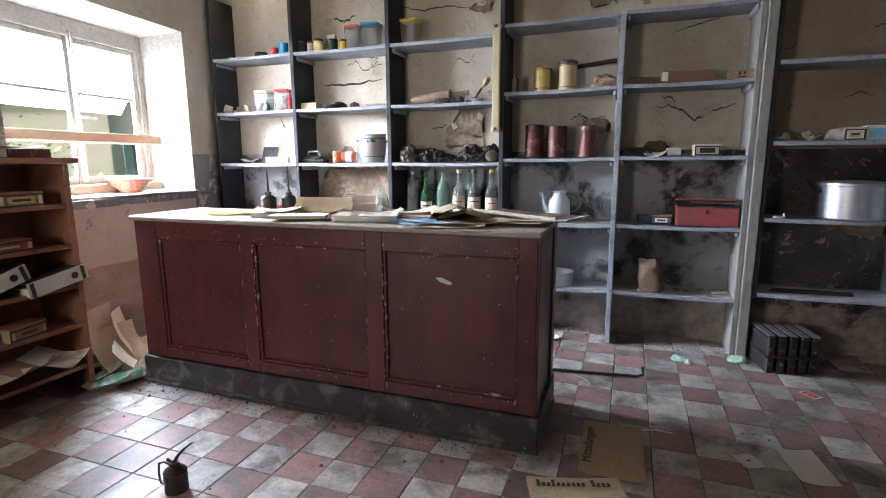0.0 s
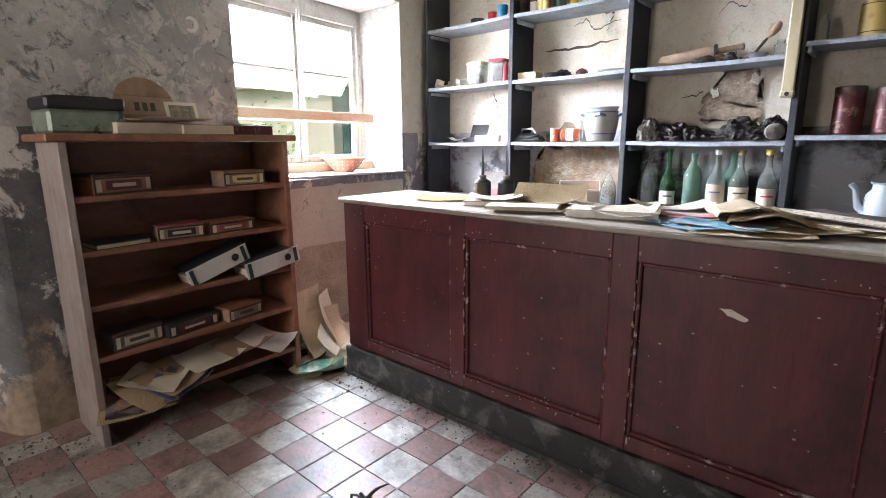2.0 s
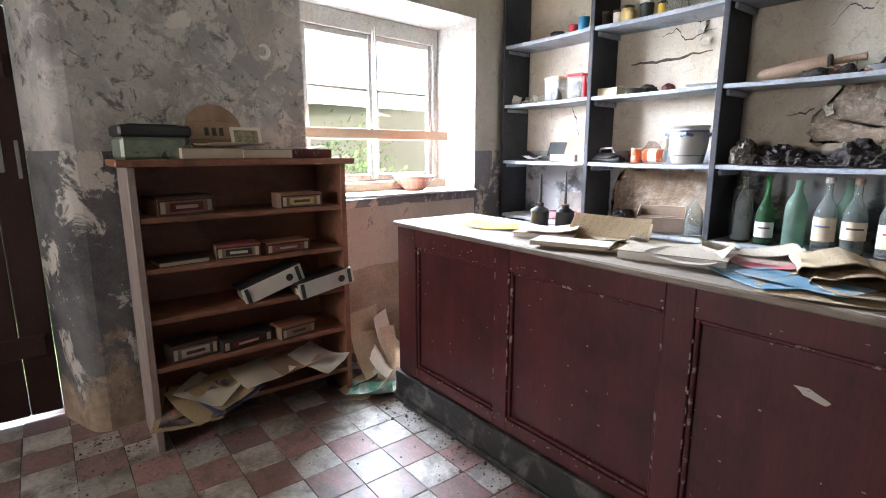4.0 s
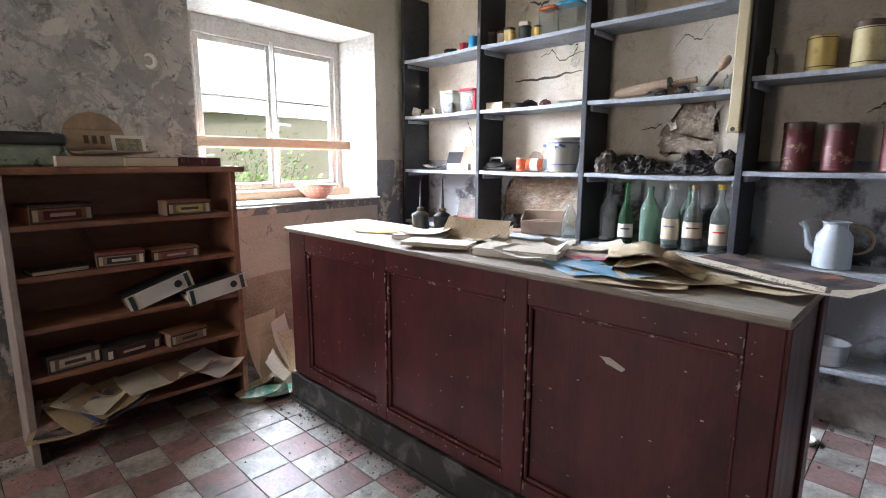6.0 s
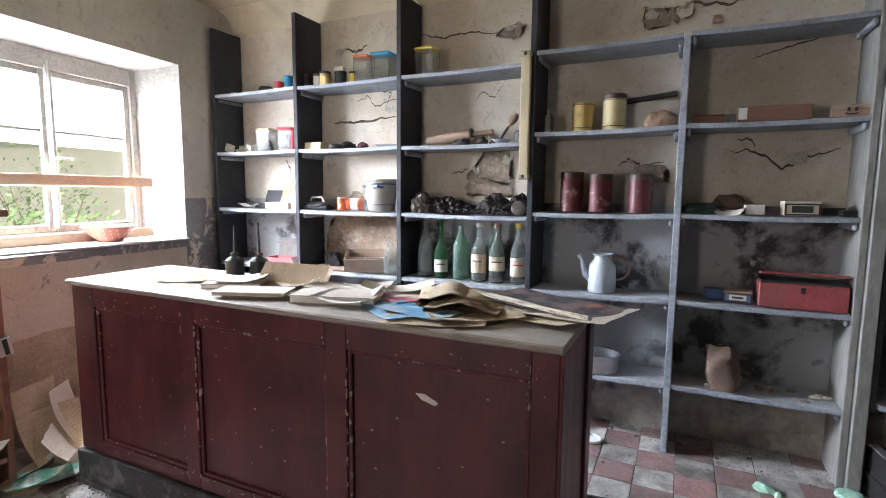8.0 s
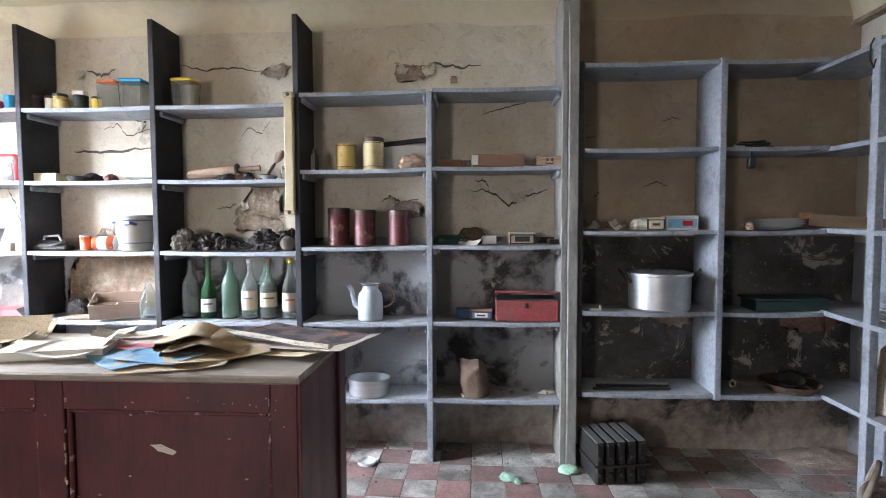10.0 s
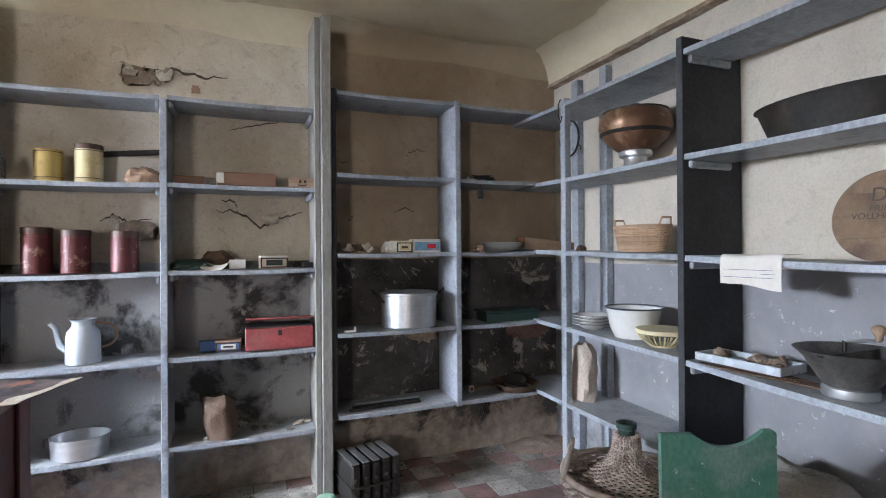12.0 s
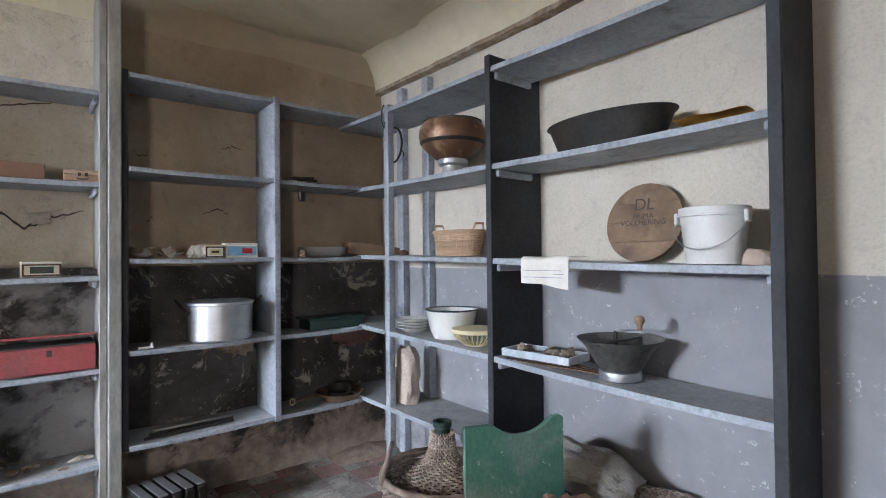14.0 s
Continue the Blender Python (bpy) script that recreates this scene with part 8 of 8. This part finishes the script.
tagged(new("floor_grit", me), "crumbs of plaster and grit on the tiles", "grit", kind="stuff")
bm = bmesh.new()
bmesh.ops.create_grid(bm, x_segments=24, y_segments=16, size=1.0)
for v in bm.verts:
    x, y = v.co.x, v.co.y
    h = max(0, 1 - math.hypot(x, y)) ** 0.8
    v.co = Vector((2.25 + x * 0.3, 4.06 + y * 0.16, -0.004 + 0.06 * h * (1 + 0.5 * noise.noise(Vector((x * 5, y * 5, 0))))))
solid("dirt_mound", bm, M_RUBBLE, "sandy mound of crumbled plaster in the corner", "dirt", smooth=60, kind="stuff")

# ---- outside the window ----
M_LAWN = mat("rough_lawn", (0.16, 0.23, 0.08), (0.22, 0.28, 0.12), 3, 0.95, bump=0.4, grain=20, where="World")
# Leaf colours are raised to stand in for the washed-out daylight.
M_LEAF = mat("glare_paled_leaves", (0.2, 0.32, 0.12), (0.26, 0.38, 0.17), 8, 0.7, bump=0, vary=0.3)
M_HOUSE = mat("cream_house_render", (0.62, 0.6, 0.5), (0.55, 0.53, 0.44), 2, 0.9, where="World")
bm = bmesh.new()
vs = [bm.verts.new(p) for p in ((-600, -600, -0.25), (-4.2, -600, -0.25), (-4.2, 600, -0.25), (-600, 600, -0.25))]
bm.faces.new(vs)
solid("ground", bm, M_LAWN, "rough green lawn outside the window", "lawn", kind="structure")


def bush(at, w, h, seed, n=500):
    """A shrub: several stems and a loose crown of small leaves."""
    rng = random.Random(seed)
    ob = thing("bush", "loose pale green garden shrub outside the window", "bush", at, "garden shrubs")
    for k in range(5):
        a = rng.uniform(0, 6.28)
        part("stem", tube([(0, 0, 0), (0.15 * w * math.cos(a), 0.15 * w * math.sin(a), h * 0.35), (0.33 * w * math.cos(a), 0.33 * w * math.sin(a), h * 0.8)], [0.02, 0.014, 0.006], 6), M_CARD, ob)
    vs, fs = [], []
    for k in range(n):
        u, v, q = rng.gauss(0, 0.22) * w, rng.gauss(0, 0.22) * w, h * (0.55 + rng.gauss(0, 0.19))
        s = rng.uniform(0.03, 0.06)
        d = Vector((rng.uniform(-1, 1), rng.uniform(-1, 1), rng.uniform(-0.4, 1))).normalized()
        e = d.orthogonal().normalized()
        f = d.cross(e)
        c = Vector((u, v, max(q, 0.05)))
        base = len(vs)
        vs += [(c + s * p)[:] for p in (-e, f * 0.45, e, -f * 0.45)]
        fs.append((base, base + 1, base + 2, base + 3))
    me = bpy.data.meshes.new("crown")
    me.from_pydata(vs, [], fs)
    me.materials.append(M_LEAF)
    tagged(part("crown", me, None, ob), kind="stuff")


bush((-6.6, 4.2, -0.25), 1.3, 1.7, 1)
bush((-8.5, 3.4, -0.25), 1.6, 1.9, 2)
bush((-9.5, 5.6, -0.25), 2.0, 2.2, 3, 700)
bush((-6.2, 5.6, -0.25), 1.0, 1.5, 4)
# Shutter green is lightened in colour to imitate the glare outside.
M_SHUTTER = mat("glare_paled_shutter_green", (0.16, 0.32, 0.26), (0.13, 0.27, 0.22), 5, 0.7)
house = thing("house", "cream rendered farmhouse with green shutters", "house", (-17.5, 11.5, -0.25), turn=20)
part("wall", box(-3.5, 3.5, -2.5, 2.5, 0, 3.2, 0.02), M_HOUSE, house)
bm = bmesh.new()
add_prism(bm, [(-3.8, 3.2), (3.8, 3.2), (0, 5.4)], 5.6, Matrix.Translation((0, -2.8, 0)))
# The roof's colour is paled for the same outdoor glare.
part("roof", bm, mat("glare_paled_pantiles", (0.5, 0.4, 0.34), (0.4, 0.31, 0.26), 6, 0.9, where="World"), house)
for y in (-1.2, 1.2):
    w = part("window", box(3.5, 3.53, y - 0.4, y + 0.4, 1.0, 2.2, 0.01), M_BLACK, house)
    for s in (-1, 1):
        part("shutter", box(3.505, 3.545, y + s * 0.62 - 0.2, y + s * 0.62 + 0.2, 0.98, 2.22, 0.01), M_SHUTTER, w)

# ---- floor tiles ----
TP = 0.19


def tile_mesh(name, material, seed):
    rng = random.Random(seed)
    bm = bmesh.new()
    g = TP / 2 - 0.0015
    add_box(bm, -g, g, -g, g, -0.012, 0, 0)
    top = [e for e in bm.edges if all(v.co.z > -0.001 for v in e.verts)]
    bmesh.ops.bevel(bm, geom=top, offset=0.0022, segments=1, affect="EDGES")
    for v in bm.verts:
        v.co.x += rng.uniform(-0.001, 0.001)
        v.co.y += rng.uniform(-0.001, 0.001)
    return mesh_of(bm, name, material)


def lay_tiles():
    rng = random.Random(5)
    kinds = {c: [tile_mesh("tile", m, k) for k in range(4)] for c, m in (("r", M_TILE_R), ("w", M_TILE_W))}
    rest = {"r": ([], []), "w": ([], [])}
    count = 0
    for iy in range(-18, 14):
        for ix in range(-17, 20):
            x, y = -1.057 + (ix + 0.5) * TP, 1.757 + (iy + 0.5) * TP
            if not (west(y) - 0.45 < x < EAST + 0.05 and SOUTH - 0.05 < y < NORTH + 0.05):
                continue
            c = "r" if (ix + iy) % 2 == 0 else "w"
            if rng.random() < (0.06 if x < -0.4 else 0.16):
                c = "w" if c == "r" else "r"
            m = pose(x + rng.uniform(-0.0012, 0.0012), y + rng.uniform(-0.0012, 0.0012), rng.uniform(-0.0012, 0.0012), rng.uniform(-0.35, 0.35), rng.uniform(-0.35, 0.35), 90 * rng.randrange(4) + rng.uniform(-0.4, 0.4))
            near = 1.0 < y < 4.0 and -3.05 < x < 1.6 and not (C0 < x < C1 and CY0 < y)
            me = kinds[c][rng.randrange(4)]
            if near and count < 300:
                count += 1
                part("tile", me, None, floor, at=m)
            else:
                vs, fs = rest[c]
                base = len(vs)
                vs.extend((m @ v.co)[:] for v in me.vertices)
                fs.extend(tuple(base + i for i in p.vertices) for p in me.polygons)
    for c, (vs, fs) in rest.items():
        me = bpy.data.meshes.new("tile_field")
        me.from_pydata(vs, [], fs)
        me.materials.append(M_TILE_R if c == "r" else M_TILE_W)
        ob = new("tile_field", me)
        ob.parent = floor
        tagged(ob, kind="stuff")


lay_tiles()
